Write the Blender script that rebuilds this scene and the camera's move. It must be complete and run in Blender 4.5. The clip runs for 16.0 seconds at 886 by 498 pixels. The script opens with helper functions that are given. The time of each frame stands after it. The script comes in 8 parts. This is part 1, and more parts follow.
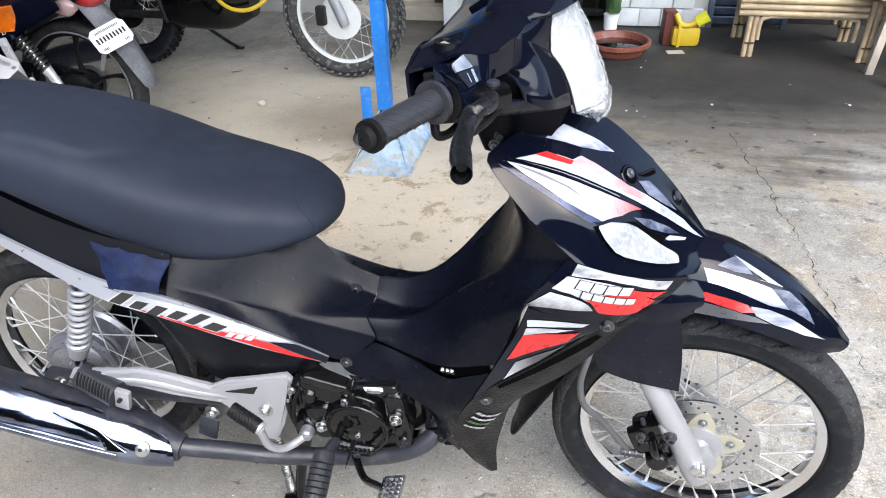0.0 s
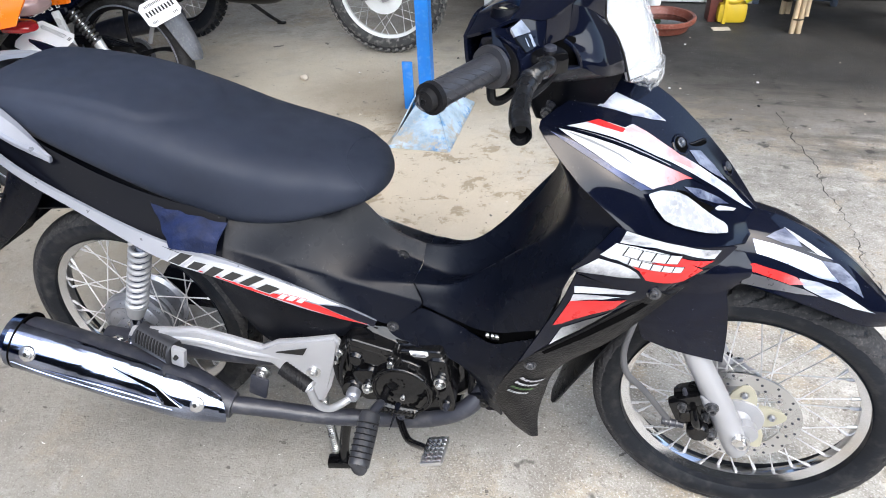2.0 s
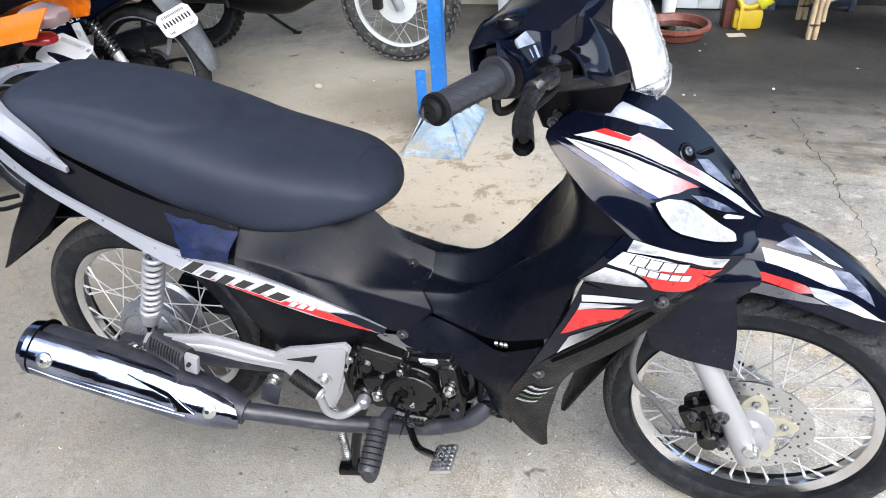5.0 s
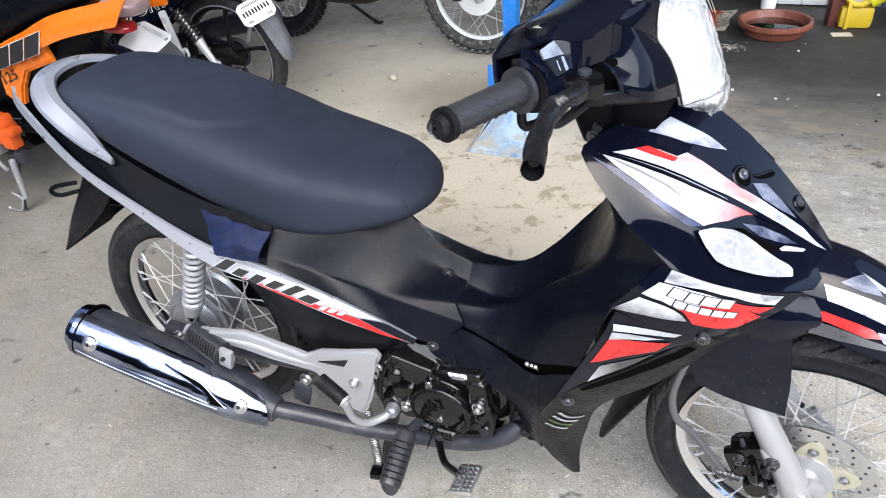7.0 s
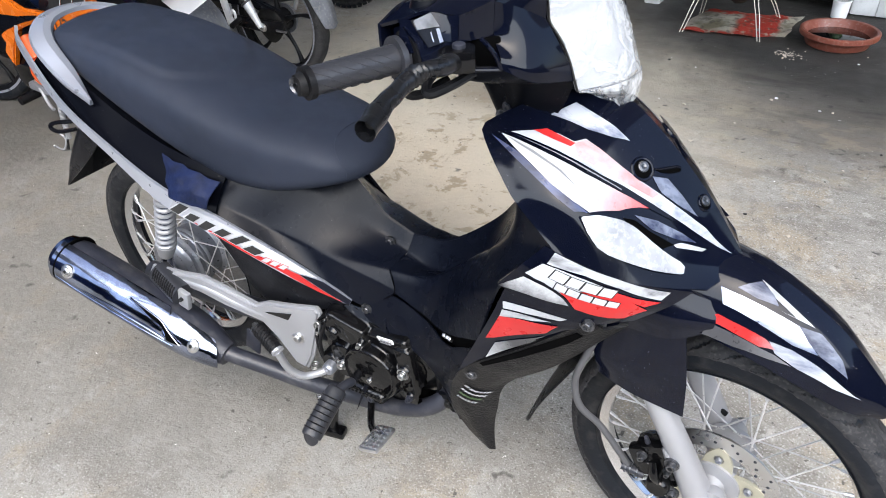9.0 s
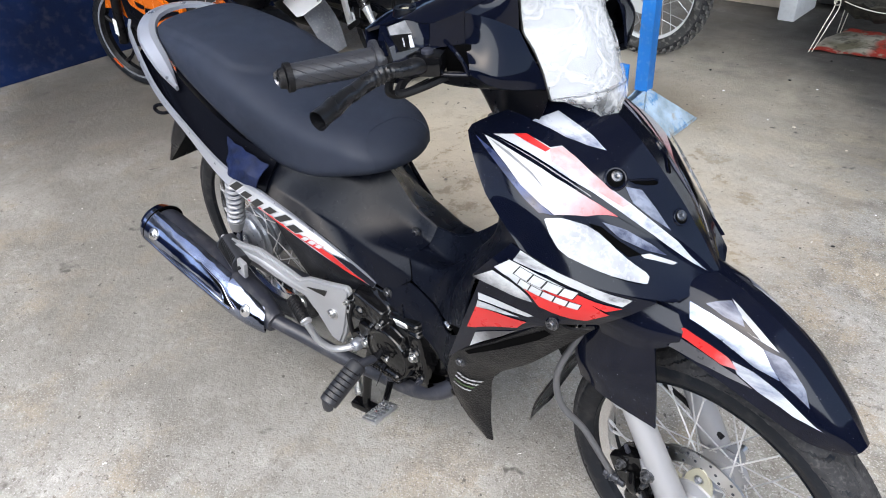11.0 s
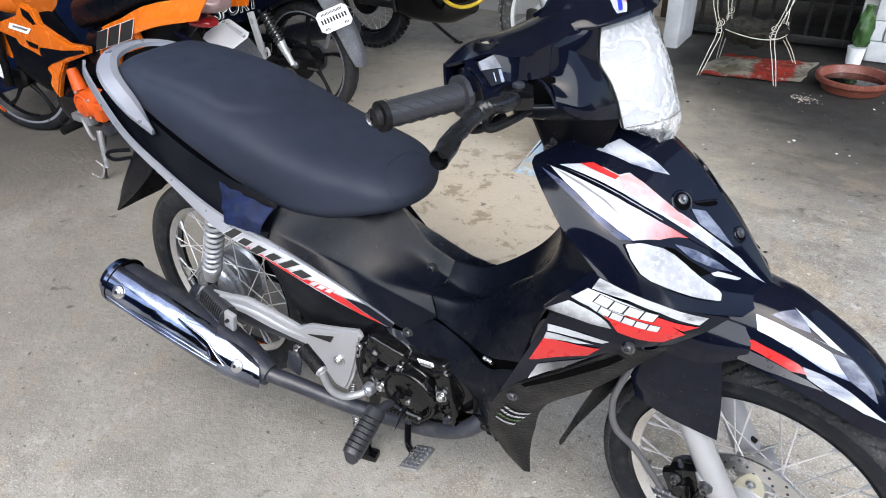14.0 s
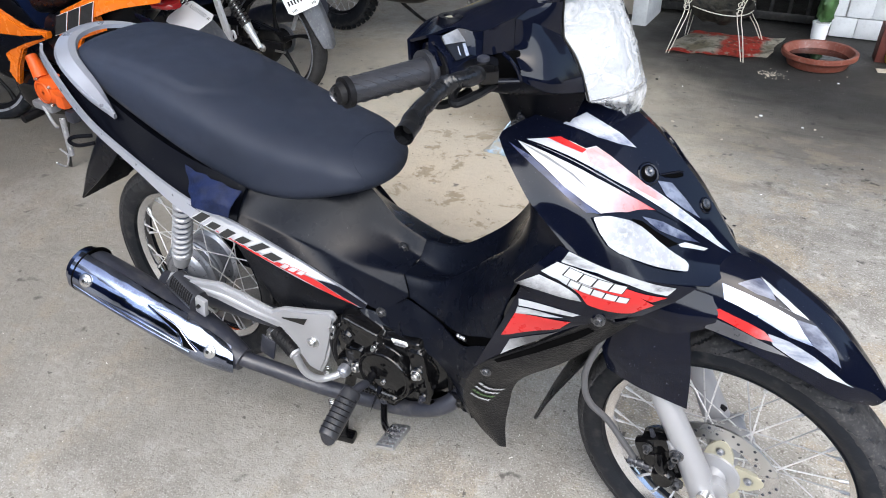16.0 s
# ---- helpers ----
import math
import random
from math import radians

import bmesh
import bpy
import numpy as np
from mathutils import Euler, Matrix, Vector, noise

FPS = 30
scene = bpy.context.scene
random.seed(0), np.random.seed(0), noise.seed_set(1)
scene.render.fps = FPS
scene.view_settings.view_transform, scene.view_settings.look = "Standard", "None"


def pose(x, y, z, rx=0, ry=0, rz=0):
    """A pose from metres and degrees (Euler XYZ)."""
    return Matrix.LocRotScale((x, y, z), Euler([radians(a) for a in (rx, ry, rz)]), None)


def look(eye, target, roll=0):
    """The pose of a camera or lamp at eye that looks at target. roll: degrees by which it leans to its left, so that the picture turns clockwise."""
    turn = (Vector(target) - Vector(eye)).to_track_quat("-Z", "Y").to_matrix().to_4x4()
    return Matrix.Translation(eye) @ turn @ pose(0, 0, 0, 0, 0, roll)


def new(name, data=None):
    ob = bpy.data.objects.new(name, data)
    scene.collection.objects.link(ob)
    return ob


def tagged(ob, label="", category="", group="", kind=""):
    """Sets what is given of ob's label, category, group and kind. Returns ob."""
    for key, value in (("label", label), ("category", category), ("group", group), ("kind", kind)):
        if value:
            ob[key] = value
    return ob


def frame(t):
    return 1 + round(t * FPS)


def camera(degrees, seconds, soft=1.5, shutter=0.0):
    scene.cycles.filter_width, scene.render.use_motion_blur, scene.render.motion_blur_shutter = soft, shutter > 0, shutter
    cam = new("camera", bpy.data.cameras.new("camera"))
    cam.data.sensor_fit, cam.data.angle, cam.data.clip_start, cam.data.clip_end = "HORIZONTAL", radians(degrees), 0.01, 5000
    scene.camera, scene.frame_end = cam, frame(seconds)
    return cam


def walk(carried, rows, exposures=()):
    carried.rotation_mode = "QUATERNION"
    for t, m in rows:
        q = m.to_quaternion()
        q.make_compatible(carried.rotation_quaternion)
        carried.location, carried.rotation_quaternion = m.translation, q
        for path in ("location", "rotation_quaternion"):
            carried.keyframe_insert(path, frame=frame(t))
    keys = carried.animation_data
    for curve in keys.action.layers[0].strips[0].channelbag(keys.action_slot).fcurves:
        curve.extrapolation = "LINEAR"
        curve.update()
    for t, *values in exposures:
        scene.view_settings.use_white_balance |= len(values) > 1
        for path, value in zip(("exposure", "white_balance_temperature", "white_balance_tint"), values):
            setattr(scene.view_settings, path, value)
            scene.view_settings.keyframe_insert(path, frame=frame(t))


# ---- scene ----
cam = camera(65.5, 16.0, 1.0)
PATH = [
    (0, (0.332, -1.015, 1.342), (-0.019, 0.613, 0.235), -1.8),
    (0.5, (0.335, -1.012, 1.335), (-0.002, 0.593, 0.19), -2.1),
    (1, (0.325, -1.039, 1.332), (-0.061, 0.554, 0.185), -2.4),
    (1.5, (0.317, -1.051, 1.336), (-0.097, 0.549, 0.21), -2.3),
    (2, (0.312, -1.052, 1.337), (-0.124, 0.524, 0.185), -2.6),
    (2.5, (0.319, -1.05, 1.336), (-0.115, 0.519, 0.175), -3.0),
    (3, (0.327, -1.06, 1.345), (-0.092, 0.544, 0.226), -3.1),
    (3.5, (0.326, -1.068, 1.349), (-0.108, 0.532, 0.23), -3.4),
    (4, (0.326, -1.061, 1.342), (-0.122, 0.522, 0.206), -3.9),
    (6.5, (0.328, -1.036, 1.345), (-0.293, 0.499, 0.224), -3.8),
    (7, (0.386, -0.964, 1.339), (-0.317, 0.518, 0.196), -5.0),
    (7.5, (0.451, -0.911, 1.333), (-0.303, 0.54, 0.181), -4.3),
    (8, (0.504, -0.879, 1.328), (-0.302, 0.537, 0.168), -7.4),
    (8.5, (0.552, -0.905, 1.32), (-0.237, 0.514, 0.152), -3.9),
    (11, (0.838, -0.83, 1.336), (-0.335, 0.329, 0.204), -4.4),
    (11.5, (0.777, -0.863, 1.333), (-0.351, 0.332, 0.192), -4.9),
    (12, (0.68, -0.925, 1.339), (-0.337, 0.334, 0.164), -5.0),
    (12.5, (0.594, -0.964, 1.327), (-0.319, 0.357, 0.134), -3.0),
    (13, (0.586, -0.99, 1.343), (-0.38, 0.373, 0.244), -2.7),
    (13.5, (0.593, -0.995, 1.342), (-0.357, 0.392, 0.258), -1.8),
    (14, (0.598, -0.982, 1.345), (-0.32, 0.431, 0.267), -1.9),
    (14.5, (0.603, -0.99, 1.35), (-0.346, 0.406, 0.277), -2.6),
    (15, (0.606, -0.982, 1.345), (-0.297, 0.433, 0.258), -2.8),
    (15.5, (0.606, -0.965, 1.332), (-0.207, 0.473, 0.205), -1.5),
    (16, (0.608, -0.981, 1.336), (-0.238, 0.444, 0.217), -2.0),
]
walk(cam, [(t, look(eye, target, roll)) for t, eye, target, roll in PATH], [(0, 1.56), (4.2, 1.66), (8.5, 1.46), (11, 1.31), (14, 1.37), (16, 1.40)])

# ---------------------------------------------------------------- light
world = bpy.data.worlds.new("world")
scene.world = world
world.use_nodes = True
wn = world.node_tree
sky = wn.nodes.new("ShaderNodeTexSky")
sky.sky_type = "NISHITA"
sky.sun_disc = False
sky.sun_elevation, sky.sun_rotation = radians(55), radians(150)
sky.air_density, sky.dust_density, sky.ozone_density = 1.0, 3.0, 1.0
wn.links.new(sky.outputs[0], wn.nodes["Background"].inputs[0])
wn.nodes["Background"].inputs[1].default_value = 0.15
sun_data = bpy.data.lights.new("sun", "SUN")
sun_data.energy, sun_data.angle, sun_data.color = 2.3, radians(85), (0.92, 0.98, 1.0)
sun = new("sun", sun_data)
sun.matrix_world = look((2.4, -3.8, 3.6), (0, 0, 0))

# ---------------------------------------------------------------- materials
def material(name, col, rough=0.5, metal=0.0, var=0.12, vscale=4.0, bump=0.0, bscale=120.0, coat=0.0, dust=0.0, dust_col=(0.45, 0.42, 0.38), trans=0.0, alpha=1.0, spec=0.5, specks=0.0):
    m = bpy.data.materials.new(name)
    m.use_nodes = True
    nt = m.node_tree
    b = nt.nodes["Principled BSDF"]
    tc = nt.nodes.new("ShaderNodeTexCoord")

    def tex(scale, detail=4.0):
        n = nt.nodes.new("ShaderNodeTexNoise")
        n.inputs["Scale"].default_value, n.inputs["Detail"].default_value = scale, detail
        nt.links.new(tc.outputs["Object"], n.inputs["Vector"])
        return n.outputs["Fac"]

    def ramp(fac, lo, hi, a, c):
        r = nt.nodes.new("ShaderNodeMapRange")
        r.inputs[1].default_value, r.inputs[2].default_value, r.inputs[3].default_value, r.inputs[4].default_value = lo, hi, a, c
        nt.links.new(fac, r.inputs[0])
        return r.outputs[0]

    def mix(fac, a, c):
        x = nt.nodes.new("ShaderNodeMix")
        x.data_type = "RGBA"
        nt.links.new(fac, x.inputs[0])
        for sock, v in ((x.inputs[6], a), (x.inputs[7], c)):
            if isinstance(v, tuple):
                sock.default_value = (*v[:3], 1)
            else:
                nt.links.new(v, sock)
        return x.outputs[2]

    lo = tuple(max(0, c * (1 - var)) for c in col)
    hi = tuple(min(1, c * (1 + var)) for c in col)
    colour = mix(ramp(tex(vscale), 0.35, 0.65, 0, 1), lo, hi)
    if dust:
        colour = mix(ramp(tex(vscale * 9, 6), 0.52, 0.75, 0, dust), colour, dust_col)
    if specks:
        spot = ramp(tex(330, 2), 0.72, 0.76, 0, specks)
        wide = ramp(tex(7, 4), 0.42, 0.62, 0, 1)
        both = nt.nodes.new("ShaderNodeMath")
        both.operation = "MULTIPLY"
        nt.links.new(spot, both.inputs[0])
        nt.links.new(wide, both.inputs[1])
        colour = mix(both.outputs[0], colour, (0.5, 0.5, 0.5))
    nt.links.new(colour, b.inputs["Base Color"])
    nt.links.new(ramp(tex(vscale * 6, 6), 0.3, 0.7, max(0.02, rough * 0.8), min(1, rough * 1.25)), b.inputs["Roughness"])
    b.inputs["Metallic"].default_value = metal
    b.inputs["Coat Weight"].default_value = coat
    b.inputs["Coat Roughness"].default_value = 0.08
    b.inputs["Specular IOR Level"].default_value = spec
    b.inputs["Transmission Weight"].default_value = trans
    b.inputs["Alpha"].default_value = alpha
    if bump:
        bn = nt.nodes.new("ShaderNodeBump")
        bn.inputs["Strength"].default_value, bn.inputs["Distance"].default_value = bump, 0.002
        nt.links.new(tex(bscale, 5), bn.inputs["Height"])
        nt.links.new(bn.outputs[0], b.inputs["Normal"])
    return m


def rolled(m):
    """Long shallow dents along the muffler, as in thin pressed and plated sheet."""
    nt = m.node_tree
    tc = nt.nodes["Texture Coordinate"]
    mp = nt.nodes.new("ShaderNodeMapping")
    mp.inputs["Rotation"].default_value = (0, -0.29, 0)
    mp.inputs["Scale"].default_value = (3.0, 38, 38)
    nt.links.new(tc.outputs["Object"], mp.inputs["Vector"])
    n = nt.nodes.new("ShaderNodeTexNoise")
    n.inputs["Scale"].default_value, n.inputs["Detail"].default_value, n.inputs["Distortion"].default_value = 1.0, 1.2, 0.5
    nt.links.new(mp.outputs[0], n.inputs["Vector"])
    bn = nt.nodes.new("ShaderNodeBump")
    bn.inputs["Strength"].default_value, bn.inputs["Distance"].default_value = 0.24, 0.008
    nt.links.new(n.outputs["Fac"], bn.inputs["Height"])
    nt.links.new(bn.outputs[0], nt.nodes["Principled BSDF"].inputs["Normal"])


GLOSS = material("gloss_black_paint", (0.0024, 0.0034, 0.0090), 0.085, var=0.2, coat=0.0, dust=0.004, spec=0.26, specks=0.4)
MATTE = material("matte_black_plastic", (0.0026, 0.0031, 0.0052), 0.30, var=0.15, bump=0.12, bscale=900, dust=0.003, spec=0.10, specks=0.35)
SATIN = material("satin_black_body_plastic", (0.0030, 0.0040, 0.0080), 0.28, var=0.15, bump=0.10, bscale=900, spec=0.15, specks=0.35)
GRAIN = material("grained_black_plastic", (0.005, 0.005, 0.006), 0.38, var=0.2, bump=1.0, bscale=260, dust=0.02, spec=0.22, specks=0.6)
VINYL = material("dark_grey_vinyl", (0.0165, 0.0215, 0.036), 0.55, var=0.14, vscale=3, bump=0.4, bscale=900, spec=0.3)
RUBBER = material("black_rubber", (0.006, 0.006, 0.007), 0.5, var=0.2, bump=0.3, bscale=300, dust=0.02, spec=0.18)
GRIP = material("grey_rubber", (0.025, 0.026, 0.031), 0.33, var=0.2, bump=0.2, bscale=300, spec=0.45)
TYRE = material("tyre_rubber", (0.009, 0.0105, 0.014), 0.42, var=0.2, bump=0.2, bscale=200, dust=0.05, spec=0.18)
TREAD = material("worn_dusty_tread", (0.027, 0.027, 0.029), 0.75, var=0.3, vscale=20, bump=0.4, bscale=200, dust=0.22, dust_col=(0.20, 0.19, 0.175), spec=0.2)
DUSTY = material("dusty_tyre_rubber", (0.05, 0.05, 0.05), 0.8, var=0.3, bump=0.3, bscale=150, dust=0.5)
CHROME = material("chrome", (0.245, 0.275, 0.36), 0.11, 1.0, var=0.35, vscale=14, dust=0.03)
rolled(CHROME)
RIM = material("polished_rim", (0.62, 0.62, 0.63), 0.14, 1.0, var=0.06, dust=0.05)
SPOKE = material("plated_spoke", (0.55, 0.55, 0.56), 0.3, 0.35, var=0.1)
HOSE = material("grey_rubber_hose", (0.07, 0.07, 0.075), 0.45, var=0.15)
DRUM = material("cast_drum_alloy", (0.24, 0.25, 0.28), 0.32, 0.6, var=0.15, vscale=20, dust=0.1)
ALU = material("silver_paint", (0.37, 0.375, 0.395), 0.38, 0.45, var=0.06, bump=0.1, bscale=600)
RAIL = material("silver_grey_paint", (0.37, 0.39, 0.45), 0.32, 0.55, var=0.06, coat=0.3)
STEEL = material("bright_steel", (0.6, 0.6, 0.6), 0.28, 1.0, var=0.1)
BRASS = material("yellow_zinc", (0.47, 0.45, 0.35), 0.38, 0.4, var=0.12, dust=0.1)
ENGINE = material("black_engine_enamel", (0.003, 0.003, 0.0035), 0.07, var=0.3, coat=0.15, dust=0.008, spec=0.3)
PIPE = material("black_exhaust_paint", (0.022, 0.024, 0.034), 0.42, var=0.25, bump=0.2, bscale=200, dust=0.08)
WHITE = material("white_sticker", (0.375, 0.385, 0.405), 0.32, var=0.2, vscale=14)
RED = material("red_sticker", (0.44, 0.013, 0.014), 0.3, var=0.15, vscale=10, coat=0.15)
NAVY = material("navy_cloth", (0.004, 0.009, 0.036), 0.6, var=0.35, vscale=40, bump=0.5, bscale=300, spec=0.2)
LENS = material("scuffed_lens_film", (0.30, 0.31, 0.335), 0.25, var=0.4, vscale=14, coat=0.3, bump=0.3, bscale=60, dust=0.7, dust_col=(0.48, 0.48, 0.50))
POSTBLUE = material("blue_enamel", (0.012, 0.17, 0.55), 0.35, var=0.15, bump=0.3, bscale=40, dust=0.15, dust_col=(0.45, 0.55, 0.65))
WORNBLUE = material("chipped_pale_blue_paint", (0.36, 0.47, 0.57), 0.6, var=0.3, vscale=12, bump=0.6, bscale=60, dust=0.5, dust_col=(0.5, 0.5, 0.48))


def chipped(m, bare, under):
    """Paint worn through in patches, most of all towards the floor, down to bare grout and an older coat."""
    nt = m.node_tree
    b = nt.nodes["Principled BSDF"]
    tc = nt.nodes["Texture Coordinate"]
    sp = nt.nodes.new("ShaderNodeSeparateXYZ")
    nt.links.new(tc.outputs["Object"], sp.inputs[0])
    col = b.inputs["Base Color"].links[0].from_socket
    for scale, lo, hi, rise, tint in ((9, 0.52, 0.62, 0.0, under), (14, 0.44, 0.56, -1.6, bare)):
        n = nt.nodes.new("ShaderNodeTexNoise")
        n.inputs["Scale"].default_value, n.inputs["Detail"].default_value, n.inputs["Roughness"].default_value = scale, 8, 0.7
        nt.links.new(tc.outputs["Object"], n.inputs["Vector"])
        k = nt.nodes.new("ShaderNodeMath")
        k.operation = "MULTIPLY_ADD"
        nt.links.new(sp.outputs[2], k.inputs[0])
        k.inputs[1].default_value = rise
        nt.links.new(n.outputs["Fac"], k.inputs[2])
        r = nt.nodes.new("ShaderNodeMapRange")
        r.inputs[1].default_value, r.inputs[2].default_value = lo, hi
        nt.links.new(k.outputs[0], r.inputs[0])
        x = nt.nodes.new("ShaderNodeMix")
        x.data_type = "RGBA"
        nt.links.new(r.outputs[0], x.inputs[0])
        nt.links.new(col, x.inputs[6])
        x.inputs[7].default_value = (*tint, 1)
        col = x.outputs[2]
    nt.links.new(col, b.inputs["Base Color"])


chipped(WORNBLUE, (0.40, 0.365, 0.30), (0.10, 0.27, 0.52))
WALLBLUE = material("dark_blue_wall_paint", (0.004, 0.014, 0.060), 0.55, var=0.35, vscale=2.5, bump=0.4, bscale=20, dust=0.05, spec=0.25)
ORANGE = material("orange_paint", (0.66, 0.145, 0.007), 0.25, var=0.06, coat=0.5)
ORANGE2 = material("orange_engine_paint", (0.58, 0.085, 0.010), 0.4, var=0.2, bump=0.3, bscale=60)
GREYPL = material("grey_plastic", (0.16, 0.165, 0.18), 0.45, var=0.15, bump=0.2, bscale=300, dust=0.2)
TERRA = material("terracotta", (0.21, 0.06, 0.038), 0.4, var=0.2, vscale=8, bump=0.4, bscale=60, dust=0.2)
BAMBOO = material("varnished_bamboo", (0.47, 0.36, 0.23), 0.45, var=0.25, vscale=9, bump=0.4, bscale=60)
BINDING = material("dark_cane_binding", (0.05, 0.035, 0.02), 0.7, var=0.3, bump=0.5, bscale=200)
YELLOW = material("yellow_plastic", (0.58, 0.40, 0.02), 0.4, var=0.15, dust=0.1)
CARTON = material("red_brown_carton", (0.10, 0.022, 0.015), 0.6, var=0.3, vscale=20)
BRICKW = material("white_painted_block", (0.66, 0.68, 0.70), 0.6, var=0.12, vscale=6, bump=0.7, bscale=50, dust=0.25, dust_col=(0.35, 0.36, 0.36))
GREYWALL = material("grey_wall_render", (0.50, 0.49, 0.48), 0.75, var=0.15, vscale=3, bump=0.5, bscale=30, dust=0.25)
DARKWALL = material("near_black_wall", (0.024, 0.024, 0.023), 0.8, var=0.4, vscale=3, bump=0.5, bscale=30)
BARS = material("black_iron", (0.010, 0.010, 0.010), 0.5, 0.3, var=0.3, dust=0.08)
WIRE = material("cream_painted_wire", (0.62, 0.58, 0.50), 0.5, var=0.2, dust=0.2)
CREAM = material("pale_wood", (0.52, 0.46, 0.38), 0.6, var=0.2, vscale=8, bump=0.3)
PAPER = material("white_paper", (0.88, 0.89, 0.90), 0.6, var=0.03)
LAMP = material("white_lamp_reflector", (0.36, 0.375, 0.40), 0.25, var=0.16, vscale=9, coat=0.3)
DARKPLATE = material("black_lettering", (0.015, 0.015, 0.015), 0.5, var=0.1)
GREENP = material("green_plastic", (0.05, 0.11, 0.035), 0.35, var=0.5, vscale=14, bump=0.6, bscale=40)
PIT = material("soil_and_leaves", (0.018, 0.016, 0.011), 0.9, var=0.9, vscale=24, bump=1.0, bscale=50)
ROOFM = material("corrugated_zinc", (0.42, 0.43, 0.45), 0.5, 0.4, var=0.2)
REDLAMP = material("red_lamp_lens", (0.32, 0.012, 0.014), 0.15, var=0.1, coat=0.5)
AMBER = material("clear_pinkish_lens", (0.30, 0.20, 0.20), 0.15, var=0.2, coat=0.5)
SLAT = material("blue_grey_slat_paint", (0.11, 0.15, 0.23), 0.5, var=0.3, vscale=8, dust=0.2)


def film_material(name="creased_clear_wrap", lo=0.14, hi=0.42):
    m = material(name, (0.86, 0.88, 0.90), 0.22, var=0.06, vscale=20)
    nt = m.node_tree
    b = nt.nodes["Principled BSDF"]
    tc = nt.nodes["Texture Coordinate"]
    w = nt.nodes.new("ShaderNodeTexNoise")
    w.inputs["Scale"].default_value, w.inputs["Detail"].default_value, w.inputs["Distortion"].default_value = 22, 4, 0.9
    nt.links.new(tc.outputs["Object"], w.inputs["Vector"])
    half = nt.nodes.new("ShaderNodeMath")
    half.operation = "SUBTRACT"
    nt.links.new(w.outputs["Fac"], half.inputs[0])
    half.inputs[1].default_value = 0.5
    fold = nt.nodes.new("ShaderNodeMath")
    fold.operation = "ABSOLUTE"
    nt.links.new(half.outputs[0], fold.inputs[0])
    r = nt.nodes.new("ShaderNodeMapRange")
    r.inputs[1].default_value, r.inputs[2].default_value, r.inputs[3].default_value, r.inputs[4].default_value = 0.0, 0.10, hi, lo
    nt.links.new(fold.outputs[0], r.inputs[0])
    nt.links.new(r.outputs[0], b.inputs["Alpha"])
    bn = nt.nodes.new("ShaderNodeBump")
    bn.inputs["Strength"].default_value, bn.inputs["Distance"].default_value = 0.8, 0.008
    nt.links.new(w.outputs["Fac"], bn.inputs["Height"])
    nt.links.new(bn.outputs[0], b.inputs["Normal"])
    return m


def streak_material(name, light, dark, stretch, lo, hi):
    """Sticker print and painted sheen that break up into dark brush streaks along the panel."""
    m = material(name, light, 0.32, var=0.05, vscale=14)
    nt = m.node_tree
    b = nt.nodes["Principled BSDF"]
    tc = nt.nodes["Texture Coordinate"]
    mp = nt.nodes.new("ShaderNodeMapping")
    mp.inputs["Rotation"].default_value = (0, radians(-35), 0)
    mp.inputs["Scale"].default_value = stretch
    nt.links.new(tc.outputs["Object"], mp.inputs["Vector"])
    n = nt.nodes.new("ShaderNodeTexNoise")
    n.inputs["Scale"].default_value, n.inputs["Detail"].default_value = 9, 7
    n.inputs["Roughness"].default_value = 0.65
    nt.links.new(mp.outputs[0], n.inputs["Vector"])
    r = nt.nodes.new("ShaderNodeMapRange")
    r.inputs[1].default_value, r.inputs[2].default_value = lo, hi
    nt.links.new(n.outputs["Fac"], r.inputs[0])
    x = nt.nodes.new("ShaderNodeMix")
    x.data_type = "RGBA"
    nt.links.new(r.outputs[0], x.inputs[0])
    x.inputs[6].default_value = (*light, 1)
    x.inputs[7].default_value = (*dark, 1)
    nt.links.new(x.outputs[2], b.inputs["Base Color"])
    return m


STREAK = streak_material("scuffed_silver_print", (0.42, 0.44, 0.49), (0.035, 0.05, 0.12), (1.0, 4, 4), 0.40, 0.66)
# also carries soft reflections of the gloss paint as colour
STREAK3 = streak_material("foggy_silver_print_and_sheen", (0.15, 0.17, 0.23), (0.008, 0.013, 0.045), (0.8, 4.5, 4.5), 0.38, 0.62)
STREAK2 = streak_material("white_print_with_streaks", (0.38, 0.39, 0.41), (0.06, 0.06, 0.07), (0.8, 5, 6), 0.50, 0.72)


